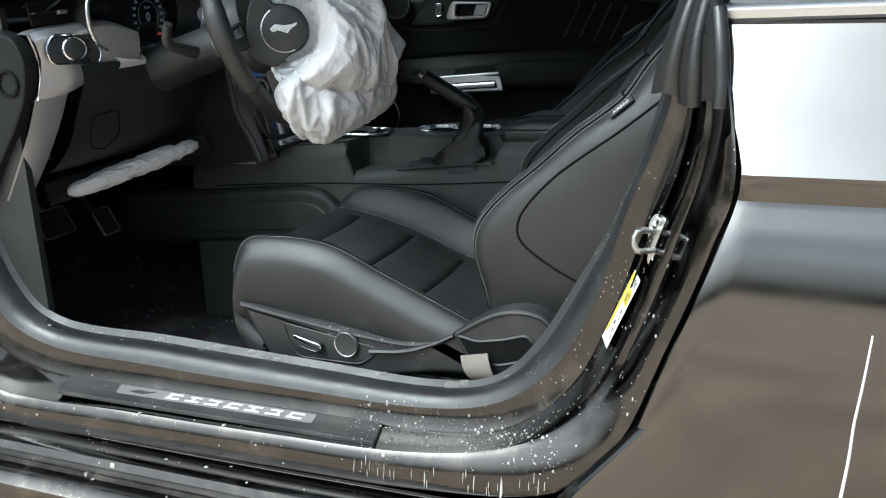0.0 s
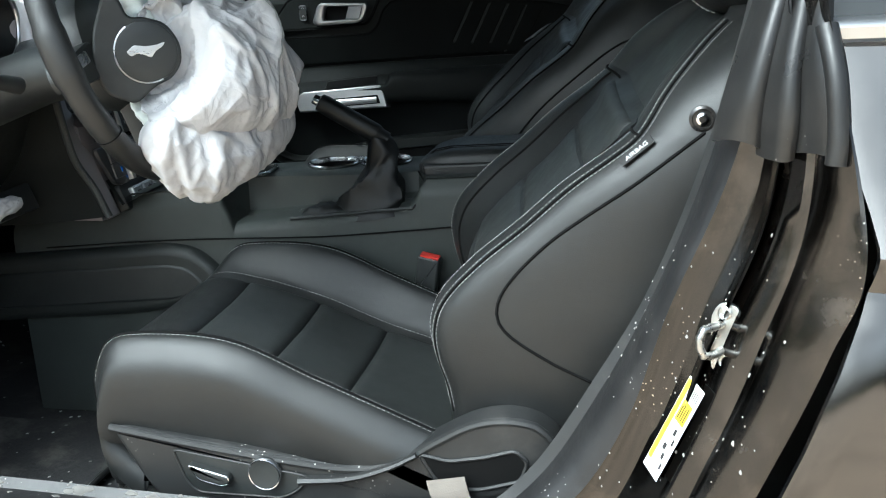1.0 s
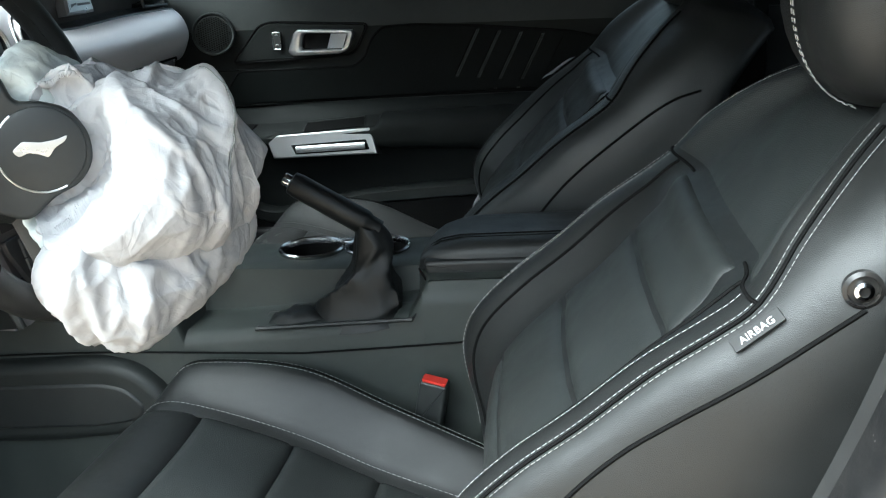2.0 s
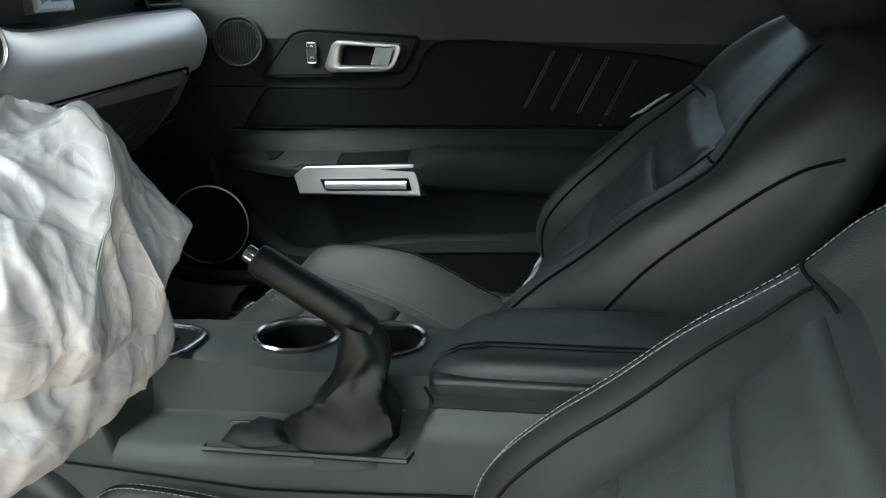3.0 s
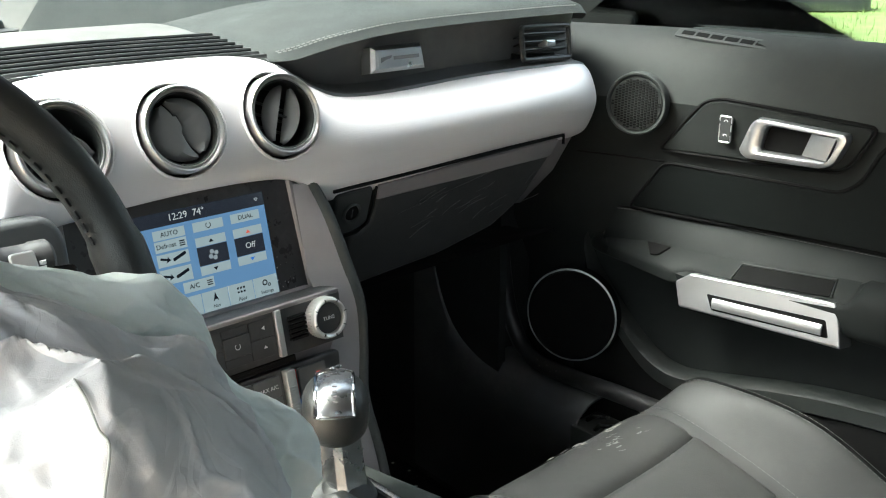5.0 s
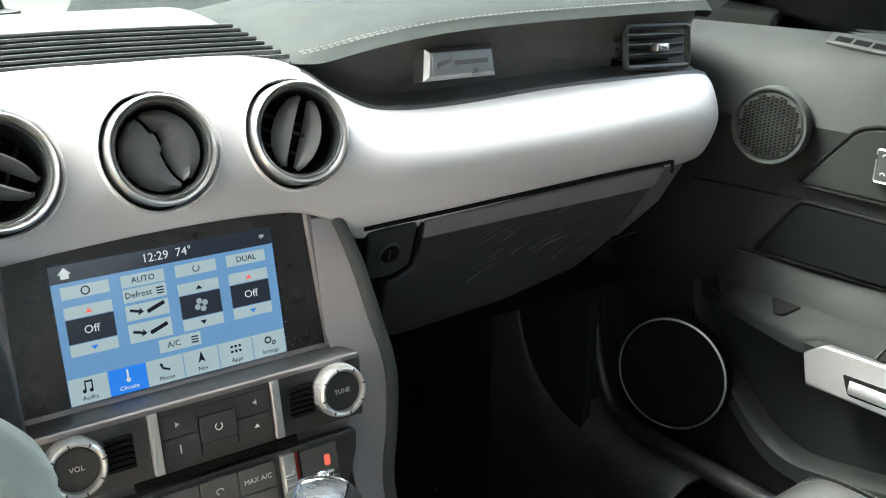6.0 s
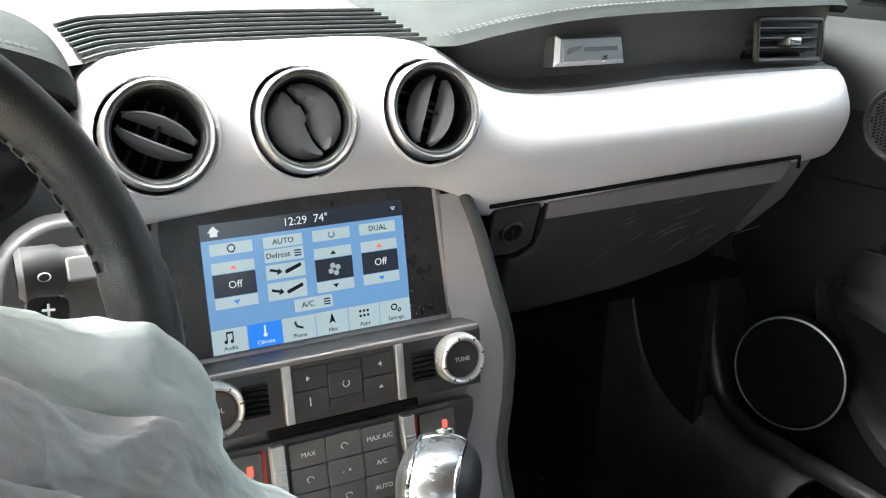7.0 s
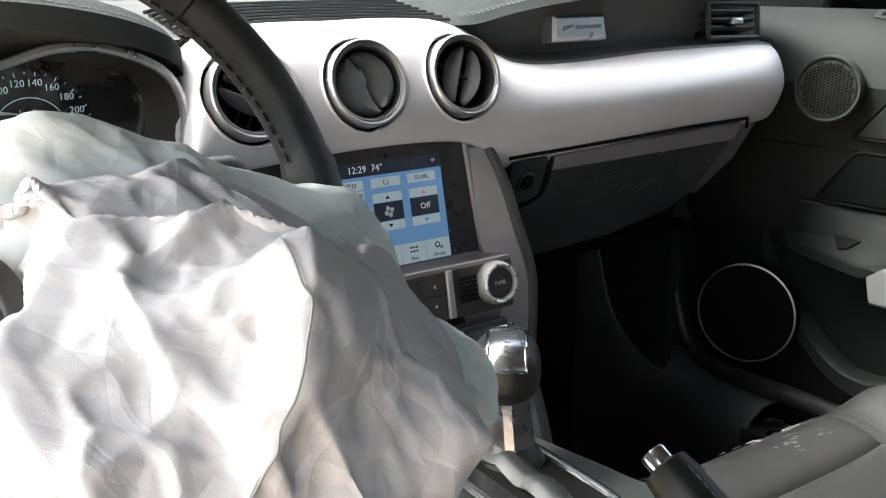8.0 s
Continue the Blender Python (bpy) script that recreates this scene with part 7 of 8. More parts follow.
for a in (.85, 2.29, -.62, 3.76):
    part("rim_seam", tube([wp((R + .0162 * math.cos(b)) * math.cos(a), (R + .0162 * math.cos(b)) * math.sin(a), .0184 * math.sin(b)) for b in [2 * math.pi * j / 24 for j in range(24)]], .0008, 5, closed=True), DEEP, wheel)
for a in (-.15, math.pi + .15, -math.pi / 2):
    ca, sa = math.cos(a), math.sin(a)
    f = lambda p, q, r, ca=ca, sa=sa: wp(p * ca - q * sa, p * sa + q * ca, r)
    spoke = part("spoke", plate(round_poly([(.05, -.026), (.175, -.018), (.182, 0), (.175, .018), (.05, .030)], .006), f, -.030, -.008, .005), PLASTIC, wheel)
    part("spoke_trim", plate(round_poly([(.10, -.016), (.168, -.012), (.168, .002), (.10, .0)], .004), f, -.008, -.004, .002), SATIN_METAL, spoke, "satin metal spoke trim")
part("hub", lathe(wp, [(.085, -.045), (.090, -.030), (.085, -.012), (.06, -.004), (.02, -.004)], 40), PLASTIC, wheel)
part("column_shroud", tube([wp(0, -.02, -.03), V(-.33, -.339, .958), V(-.47, -.339, .915)], lambda q: .050 + .012 * q, 20, flat=.75), PLASTIC, wheel, "black steering column shroud")
# torn horn cover with its round emblem, kept as plain shapes
hcv = frame_at((-.122, -.408, .992), (.82, .50, -.05), (.02, .10, 1))
pad_out = [(-.066, .028), (-.050, .075), (-.030, .072), (-.020, .045), (0, .046), (.028, .038), (.045, .012), (.046, -.015), (.032, -.036), (.008, -.046), (-.018, -.070), (-.055, -.055), (-.07, -.02)]
flap = part("horn_cover", plate(round_poly(pad_out, .012), hcv, -.010, .004, .004, 3), PLASTIC, wheel, "torn matt black airbag cover")
part("emblem_disc", lathe(hcv, [(.0415, .002), (.0405, .006), (.037, .0075), (.01, .0078)], 48), PLASTIC, flap)
part("emblem_ring", tube([hcv(.0408 * math.cos(a), .0408 * math.sin(a), .0055) for a in [2.2 + 3.0 * i / 40 for i in range(41)]], .0013, 6), SATIN_METAL, flap, "thin silver ring")
part("emblem_mark", plate(round_poly([(-.026, .000), (-.016, .009), (0, .007), (.014, .009), (.025, .013), (.022, .007), (.012, .001), (.006, -.008), (-.002, -.004), (-.012, -.002), (-.020, -.006)], .003), hcv, .0078, .0092, .0006), SATIN_METAL, flap, "small silver emblem shape")
# stalk, and the broken stalk root on the other side
sk = frame_at((-.420, -.19, .975), (0, 1, 0), (-.18, 0, .98))
part("stalk_housing", plate(round_poly([(-.058, -.05), (-.046, .004), (-.030, .020), (-.012, .028), (.040, .028), (.052, .010), (.05, -.05)][::-1], .010), sk, -.03, .012, .006, 3), DASH_GREY, wheel, "grey column housing round the stalk")
stk = part("wiper_stalk", lathe(frame_at((-.393, -.226, .976), (0, 0, 1), (1, 0, 0)), [(.0145, 0), (.0185, .004), (.0180, .026), (.0150, .030), (.0145, .050), (.0155, .052), (.0152, .064), (.0120, .067), (.005, .068)], 28), BUTTON, wheel, "black wiper stalk with white marks")
for k in range(4):
    a = .45 + .30 * k
    part("stalk_ring_mark", tube([V(-.393 + .0160 * math.sin(a + .9), -.1715, .976 + .0160 * math.cos(a + .9)), V(-.393 + .0160 * math.sin(a + 1.1), -.1715, .976 + .0160 * math.cos(a + 1.1))], .0026, 6), WHITE_MARK, stk)
part("stalk_grip", plate(rect(-.010, -.008, .010, .008, .003), frame_at((-.378, -.186, .981), (0, 1, 0), (-.5, 0, .87)), -.004, .002, .0015), BRIGHT, stk, "chromed stalk grip")
part("stalk_mark", tube([V(-.3752, -.210 + .004 * math.cos(a), .979 + .003 * math.sin(a)) for a in [k * math.pi / 4 for k in range(8)]], .0005, 4, closed=True), WHITE_MARK, stk)
pdl = frame_at((-.205, -.222, 1.024), (-.05, 1, -.1), (-.45, 0, .89))
paddle = part("shift_paddle", plate(rect(-.010, -.012, .010, .007, .005), pdl, -.004, .003, .002), GLOSS_BLACK, wheel, "small black shift paddle with a plus mark")
for box_ in (rect(-.0030, -.0006, .0030, .0006), rect(-.0006, -.0030, .0006, .0030)):
    part("plus_mark", plate(box_, pdl, .0030, .0034, .0001, 1), WHITE_MARK, paddle)
part("broken_stalk", tube(spline([V(-.30, -.44, .955), V(-.31, -.50, .975), V(-.30, -.515, 1.0), V(-.292, -.52, 1.012)], 12), lambda q: .012 - .004 * q, 10), PLASTIC, wheel, "broken black stalk root")

# ---- driver airbag ----
bag = thing("driver_airbag", (-.06, -.29, .80), "large crumpled white driver airbag hanging from the steering wheel", "airbag")



def facing(w, tri):
    """Outward unit normals of a closed triangle mesh."""
    fn = np.cross(w[tri[:, 1]] - w[tri[:, 0]], w[tri[:, 2]] - w[tri[:, 0]])
    nn = np.stack([sum(np.bincount(tri[:, c], fn[:, k], len(w)) for c in range(3)) for k in range(3)], 1)
    return nn / np.maximum(np.linalg.norm(nn, axis=1), 1e-12)[:, None]


def crumpled_lobe(name_, parent, centre, axes, radii, seed, tips, folds, label, material, clear=None, drape=(.2, -.3, .93), power=2.5, detail=6):
    """A cloth pillow pulled out into tips, its skin pressed into hollows that meet in sharp ridges along the drape."""
    rg = np.random.default_rng(seed)
    bm = bmesh.new()
    bmesh.ops.create_icosphere(bm, subdivisions=detail, radius=1.0)
    p = np.array([v.co for v in bm.verts])
    tri = np.array([[v.index for v in f.verts] for f in bm.faces])
    bm.free()
    p = p / (np.abs(p) ** power).sum(1)[:, None] ** (1 / power)
    A = np.array([V(*a).normalized() for a in axes])
    w = (p * np.array(radii)) @ A + np.array(centre)
    e = np.concatenate([tri[:, [0, 1]], tri[:, [1, 2]], tri[:, [2, 0]]])
    n_ = np.bincount(e[:, 0], minlength=len(w))[:, None]
    drape = np.array(V(*drape).normalized())
    for tip, reach in tips:
        away = np.array(tip) - np.array(centre)
        k = int(np.argmax((w - np.array(centre)) @ away / np.linalg.norm(w - np.array(centre), axis=1)))
        far = np.linalg.norm(w - w[k], axis=1)
        w = w + (np.array(tip) - w[k]) * np.exp(-(far / reach) ** 1.5)[:, None]
    for o, nrm, reach, gap in clear or ():
        off = w - np.array(o)
        hh = off @ np.array(nrm)
        side_ = np.linalg.norm(off - hh[:, None] * np.array(nrm), axis=1)
        over = np.clip(hh + gap, 0, 1) * np.clip((reach * 1.5 - side_) / (reach * .5), 0, 1)
        w = w - over[:, None] * np.array(nrm)
    for size, depth in folds:
        nn = facing(w, tri)
        m = w - .50 * (w @ drape)[:, None] * drape
        m = m + np.sin(m @ rg.normal(size=(3, 3)) * .9 / size + rg.random(3) * 6) * size * .16
        near, next_ = np.full(len(w), 9.0), np.full(len(w), 9.0)
        lean = np.zeros(len(w))
        count = int(.075 / size ** 2) + 4
        for k in rg.integers(len(w), size=count):
            d = ((m - m[k]) ** 2).sum(1) ** .5
            tilt = (m - m[k]) @ rg.normal(size=3)
            lean = np.where(d < near, tilt, lean)
            next_ = np.minimum(next_, np.maximum(near, d))
            near = np.minimum(near, d)
        gap_ = np.clip((next_ - near) / size, 0, 1)
        h = -depth * (1 - np.exp(-1.7 * gap_)) + .45 * depth / size * lean * np.clip(gap_ * 4, 0, 1)
        w = w + nn * (h + .35 * depth)[:, None]
    mean = np.stack([np.bincount(e[:, 0], w[e[:, 1], k], len(w)) for k in range(3)], 1) / n_
    w = w + .20 * (mean - w)
    me = bpy.data.meshes.new(name_)
    me.from_pydata([tuple(v) for v in w], [], [tuple(int(k) for k in f) for f in tri])
    bm = bmesh.new()
    bm.from_mesh(me)
    bpy.data.meshes.remove(me)
    return part(name_, bm, material, parent, label, smooth=80)


COVER_N = V(.505, -.821, .072).normalized()
COVER = [((-.122, -.408, .992), tuple(COVER_N), .062, .024)]
UPRIGHT = ((0, 1, 0), (-.25, 0, .97), (.97, 0, .25))
FOLDS = ((.085, .022), (.042, .010), (.020, .0036), (.010, .0009))
CALM = ((.10, .012), (.048, .006), (.024, .0030), (.012, .0010))
crumpled_lobe("cloth", kb, (-.552, -.362, .712), ((.15, .28, .066), (-.2, 0, .98), (.9, -.45, .1)), (.142, .014, .022), 3, [],
              ((.045, .014), (.020, .007), (.010, .002)), "crumpled white knee airbag cloth", CLOTH, drape=(.15, .28, .066))
front = crumpled_lobe("front_lobe", bag, (-.055, -.322, .944), ((.10, .90, -.18), (-.30, .20, .93), (.93, -.30, .25)), (.115, .088, .082), 5,
              [((.003, -.305, 1.058), .055), ((.029, -.212, .947), .042), ((-.10, -.47, .92), .06)],
              ((.11, .024), (.052, .0085), (.024, .0026), (.011, .0008)), "crumpled white cloth bulging towards the seat", CLOTH, COVER, detail=7)
skin = np.array([v.co for v in front.data.vertices])
seam_pts = []
for q in spline([V(-.004, -.302, 1.07), V(.045, -.312, 1.03), V(.055, -.325, .985), V(.05, -.345, .94)], 26):
    k = int(np.argmin(((skin - np.array(q)) ** 2).sum(1)))
    seam_pts.append(Vector(skin[k]) + V(.0012, -.0004, .0008))
part("sewn_seam", tube(spline(seam_pts[::2], 60), .0006, 6), GREY_THREAD, bag, "sewn seam across the cloth")
crumpled_lobe("hanging_fold", bag, (-.065, -.325, .862), ((.15, .97, .1), (-.2, .0, .97), (.97, -.15, .2)), (.122, .056, .070), 8,
              [((-.02, -.224, .826), .04), ((-.05, -.398, .788), .045), ((-.045, -.160, .866), .04), ((-.085, -.475, .895), .05)],
              FOLDS, "bunched lower folds of the white cloth", CLOTH, COVER)
crumpled_lobe("middle_layer", bag, (-.098, -.300, .945), UPRIGHT, (.142, .100, .042), 21,
              [((-.092, -.385, 1.066), .05), ((-.095, -.300, 1.052), .06), ((-.095, -.228, .996), .05), ((-.09, -.142, .89), .05)],
              FOLDS, "white cloth layer behind the bulge", CLOTH, COVER, (.1, .75, -.6), detail=7)
crumpled_lobe("rear_layer", bag, (-.140, -.270, .942), UPRIGHT, (.156, .102, .027), 11,
              [((-.15, -.345, 1.076), .06), ((-.15, -.42, 1.058), .05), ((-.146, -.205, 1.020), .06), ((-.14, -.096, .862), .06), ((-.15, -.162, .955), .05)],
              CALM, "pale greenish cloth layer beside the rim", CLOTH_BACK, COVER, (.1, .75, -.6), detail=7)

# ---- passenger door ----
door = thing("side_door", (0, .72, .3), "closed passenger door with black trim, chrome handle and silver pull", "car door")
DOOR = [(.30, .690), (.45, .700), (.56, .702), (.64, .704), (.72, .705), (.80, .704), (.85, .702), (.862, .704), (.90, .709), (.96, .707), (1.0, .702), (1.02, .703), (1.045, .708), (1.07, .720), (1.086, .738), (1.096, .758), (1.092, .776)]
rows = []
for i in range(61):
    x = -.66 + 1.30 * i / 60
    inn = .045 * max(0, (-.36 - x) / .2) ** 1.3 if x < -.36 else 0
    rows.append([V(x, y - min(inn, .07) * (1 if z > .75 else .4), z - .004 * max(0, x)) for z, y in DOOR])
# One surface in two materials; the pad above is paler than the panel.
part("door_top_pad", grid([r[10:] for r in rows]), DOOR_PAD, door, "soft dark grey door top")
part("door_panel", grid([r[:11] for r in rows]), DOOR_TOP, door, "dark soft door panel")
part("outer_skin", shell([[V(x, .80, z) for x in (-.72, 0, .66)] for z in (.22, .7, 1.08)], -.01), PAINT, door)
dp = frame_at((0, .700, 0), (1, 0, 0), (0, 0, 1))


def bent(x, y, h):
    """The inner face of the door, with its front end curving inwards."""
    return dp(x, y, h + .045 * max(0, (-.36 - x) / .2) ** 1.3)


def door_poly(name_, poly, low, high, edge, m_, par=None, label="", r=.01):
    return part(name_, plate(round_poly(poly, r), dp, low, high, edge, 3), m_, par or door, label)


ins = [(-.389, .916), (-.438, .843), (-.165, .853), (.07, .861), (.44, .876), (.45, .90), (.43, .95), (.30, .978), (.12, .994), (0, 1.000), (-.070, .998), (-.094, .978), (-.112, .938), (-.136, .920), (-.25, .918)]
part("insert_groove", tube([bent(x, y, .0005) for x, y in round_poly(ins, .012)], .0024, 6, closed=True), DEEP, door)
# Shade from the pad's overhang is put into the insert's colour.
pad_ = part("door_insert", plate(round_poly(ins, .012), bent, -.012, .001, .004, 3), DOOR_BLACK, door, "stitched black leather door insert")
sl = bmesh.new()
for k in range(4):
    for dx in (0, .004):
        add_dashes(sl, [dp(.062 + .0455 * k + dx, .868, .0018), dp(.122 + .043 * k + dx, .985 - .004 * k, .0018)], .005, .0035, .0005)
tagged(part("insert_stitching", sl, GREY_THREAD, pad_), kind="stuff")
for k in range(5):
    part("insert_seam", tube([dp(.058 + .0455 * k, .868, .0012), dp(.118 + .043 * k, .985 - .005 * k, .0012)], .0012, 5), DEEP, pad_)
hz = [(-.398, .934), (-.334, 1.006), (-.310, 1.013), (-.103, 1.003), (-.126, .960), (-.140, .946), (-.257, .939)][::-1]
hzp = door_poly("handle_bezel", hz, -.012, .0015, .003, DOOR_TOP, None, "black handle surround", .012)
part("bezel_groove", tube([dp(x, y, .0005) for x, y in round_poly(inset(hz, -.002), .012)], .0022, 6, closed=True), DEEP, hzp)
part("panel_joint", tube([V(-.517, .662, .918), V(-.45, .681, .9175), V(-.389, .699, .917)], .0014, 6), DEEP, door)
def hoop(outer, inner, at, low, high, n=72):
    """A raised ring between two outlines, rounded over its crest."""
    a, b = (spline([V(x, y, 0) for x, y in q], n, closed=True) for q in (outer, inner))
    k = min(range(n), key=lambda i: (b[i] - a[0]).length)
    b = b[k:] + b[:k]
    rows_ = []
    for w_, h in ((0, low), (0, high - .004), (.10, high - .001), (.30, high), (.70, high), (.90, high - .002), (1, high - .005), (1, low - .006)):
        rows_.append([at(*(p.lerp(q, w_)).xy, h) for p, q in zip(a, b)])
    return grid(rows_, close_v=True)


hd = round_poly([(-.272, .953), (-.254, .999), (-.126, .994), (-.143, .955), (-.160, .948), (-.262, .945)][::-1], .014, 6)
hole = round_poly([(-.244, .957), (-.236, .991), (-.142, .988), (-.152, .958)][::-1], .009, 6)
handle = part("inner_handle", hoop(hd, hole, dp, .001, .016), PULL, hzp, "satin chrome inner door handle")
# Flat black plate paints the shade inside the handle.
part("handle_scoop", plate(hole, dp, -.006, .0022, .0004, 1), DEEP, handle)
lever = [[dp(-.184 + .036 * i / 8 + .010 * (j / 6 - .5), .959 + .029 * j / 6, .005 + .010 * math.sin(math.pi * .5 * i / 8)) for j in range(7)] for i in range(9)]
part("handle_lever", shell(lever, .003), PULL, handle, "curved chrome release lever")
lk = part("lock_switch", plate(rect(-.304, .960, -.287, .994, .003), dp, .005, .0095, .002), PLASTIC, hzp, "black lock switch")
part("switch_rim", tube([dp(x, y, .009) for x, y in rect(-.304, .960, -.287, .994, .003)], .0008, 5, closed=True), SATIN_METAL, lk)
for b in (.964, .983):
    part("lock_mark", tube([dp(-.295 + .0025 * math.cos(a), b + .004 + .0025 * math.sin(a), .0096) for a in [k * math.pi / 5 for k in range(6)]], .0005, 4), WHITE_MARK, lk)
tw = frame_at((-.424, .670, .997), (.96, .28, 0), (0, .04, 1))
twt = part("tweeter", lathe(tw, [(.044, -.014), (.0435, -.001), (.042, .001), (.040, .0005), (.0375, -.003), (.036, -.0012), (.02, -.0006), (.004, 0)], 40), DOOR_PAD, door, "round black tweeter grille")
dots = bmesh.new()
for a in range(-7, 8):
    for b in range(-9, 10):
        x, y = a * .0048, b * .0036 + (.0018 if a % 2 else 0)
        if math.hypot(x, y) < .034:
            add_plate(dots, rect(x - .0016, y - .001, x + .0016, y + .001), tw, -.003, .0008, .0002, 1)
tagged(part("tweeter_mesh", dots, DEEP, twt), kind="stuff")
slot = part("demister_slot", plate(rect(-.075, -.009, .075, .009, .003), frame_at((-.335, .738, 1.0865), (1, 0, -.06), (0, .83, .55)), -.006, .0015, .001), PLASTIC, door, "demister slot in the door top")
for k in range(6):
    part("slot_hole", plate(rect(-.066 + k * .0225, -.004, -.047 + k * .0225, .004), frame_at((-.335, .738, 1.0865), (1, 0, -.06), (0, .83, .55)), .001, .0019, .0002, 1), DEEP, slot)
# armrest with pull
SLOPE = [(-.50, .789, .15), (-.46, .786, .40), (-.43, .785, .6), (-.37, .786, .82), (-.30, .788, .80), (-.087, .808, .65), (.0, .812, .65)]


def arm_top(x, y):
    z, k = keyed(SLOPE, x)
    return z + k * (y - .640)


ARM = [(-.505, .012, .006, .786), (-.49, .026, .014, .789), (-.44, .046, .022, .797), (-.30, .062, .032, .798), (-.10, .068, .038, .802), (.15, .066, .044, .806), (.40, .060, .048, .812), (.60, .055, .048, .815)]
rows = []
for i in range(140):
    x = -.50 + 1.10 * i / 139
    w, h, z = keyed(ARM, x)
    row = []
    for j in range(22):
        a = math.pi * (-.5 + 1.0 * j / 21)
        q = V(x, .700 - w * math.cos(a) ** .45, z - .010 + h * math.copysign(abs(math.sin(a)) ** .75, math.sin(a)) * (1 if a > 0 else .95))
        step_ = min(1, max(0, (-.074 - x) / .010))
        q.z -= step_ * max(0, q.z - arm_top(x, q.y) + .004)
        row.append(q)
    rows.append(row)
armrest = part("armrest", grid(rows), DOOR_TOP, door, "padded black door armrest")
rows = []
for i in range(48):
    x = -.488 + .406 * i / 47
    w = keyed(ARM, x)[0]
    k = min(1, (x + .490) / .045) ** .5
    y0 = .700 - w * 1.03 * k + .010 * min(1, max(0, (x + .325) / .02))
    row = [V(x, y, arm_top(x, y)) for y in (max(.668, y0 + .008), max(.668, y0 + .008) * .5 + y0 * .5, y0 + .004 * k)]
    zt = arm_top(x, y0)
    rows.append(row + [V(x, y0 + .001, zt - .0015), V(x, y0, zt - .005), V(x, y0, zt - .016)])
part("armrest_top", grid(rows), DOOR_TOP, armrest, "grey-black top of the armrest")
rows = []
for i in range(60):
    x = -.452 + .90 * i / 59
    b = min(.045 * max(0, (-.36 - x) / .2) ** 1.3, .03)
    up = V(x, .701 - b, .842 + .020 * (min(x, .2) + .43) / .64)
    lo = V(x - .012 * (x < -.40), .667, arm_top(min(x, -.05), .667) - .001)
    rows.append([up + V(0, .006, .001), up, up.lerp(lo, .35) + V(0, -.0025, .0025), up.lerp(lo, .7) + V(0, -.0025, .0025), lo, lo + V(0, .004, -.012)])
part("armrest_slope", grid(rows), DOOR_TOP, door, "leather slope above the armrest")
part("slope_seam", tube([p + V(0, -.0015, .0015) for p in [r[1] for r in rows]], .0012, 6), DEEP, door)
slope_st = bmesh.new()
add_dashes(slope_st, [r[1].lerp(r[4], .08) + V(0, -.0022, .002) for r in rows], .0055, .0038, .0004)
tagged(part("slope_stitching", slope_st, DARK_THREAD, door), kind="stuff")
pf = frame_at((-.195, .632, .7755), (1, 0, .055), (0, .18, .98))
pl_out = [(-.120, .006), (-.098, .021), (.100, .024), (.108, .0), (.114, -.030), (.075, -.029), (-.110, -.027)]
pl = part("door_pull", plate(round_poly(pl_out, .003), pf, -.03, .002, .003, 3), PULL, door, "satin silver door pull")
slot_ = [(-.070, -.001), (.092, .001), (.098, -.020), (-.060, -.021)]
# Flat black strip on the pull paints the shade of its slot.
part("pull_slot", plate(round_poly(slot_, .003), pf, .0015, .0026, .0004, 1), DEEP, pl)
lip_ = [[pf(-.058 + .148 * i / 12, -.0052 - .0115 * j / 5, .0035 + .0015 * math.sin(math.pi * j / 5)) for j in range(6)] for i in range(13)]
part("pull_lip", shell(lip_, .003), PULL, pl, "bright inner lip of the pull")
wf_ = frame_at((-.172, .652, arm_top(-.172, .652)), V(1, 0, .09), V(0, 1, .72))
# No hollow here: a black plate on the armrest paints the pocket's shade.
pw = part("pull_well_shade", plate(round_poly([(-.066, -.013), (.064, -.013), (.062, .013), (-.062, .013)], .005), wf_, -.004, .0014, .0008), DEEP, door, "flat black plate drawn as the shade of the grab pocket")
part("well_lip", tube([wf_(-.068, -.012, .0008), wf_(-.063, .014, .0010), wf_(.063, .014, .0010), wf_(.066, -.012, .0008)], .0016, 6), PLASTIC_SOFT, pw)
wsw = frame_at((-.366, .658, arm_top(-.366, .658)), V(1, 0, .01), V(0, 1, .8))
part("window_switch", plate(round_poly([(-.020, .010), (.020, .010), (.008, -.008), (-.004, -.010)][::-1], .003), wsw, -.004, .003, .001), DEEP, door, "small window switch")
# speaker and lower pocket
sp = frame_at((-.494, .640, .672), (.95, .31, 0), (0, .10, 1))
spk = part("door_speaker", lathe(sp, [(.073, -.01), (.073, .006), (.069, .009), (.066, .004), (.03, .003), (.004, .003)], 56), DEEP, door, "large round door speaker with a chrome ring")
part("speaker_ring", tube([sp(.0705 * math.cos(a), .0705 * math.sin(a), .008) for a in [2 * math.pi * j / 64 for j in range(64)]], .0016, 6, closed=True), PULL, spk)
pock = spline([V(-.502, .672, .778), V(-.484, .672, .722), V(-.436, .672, .664), V(-.385, .672, .620), V(-.335, .672, .604), V(-.27, .672, .615), V(-.12, .672, .646), V(.07, .672, .664), V(.42, .674, .69)], 70)
band2 = [[p + V(0, .030, .016) for p in pock], [p + V(0, .006, .016) for p in pock], [p + V(0, -.002, .010) for p in pock], [p + V(0, -.002, -.010) for p in pock], [p + V(0, .010, -.018) for p in pock], [p + V(0, .035, -.022) for p in pock]]
part("pocket_rail", grid(band2), PLASTIC_SOFT, door, "grey rail of the door pocket")
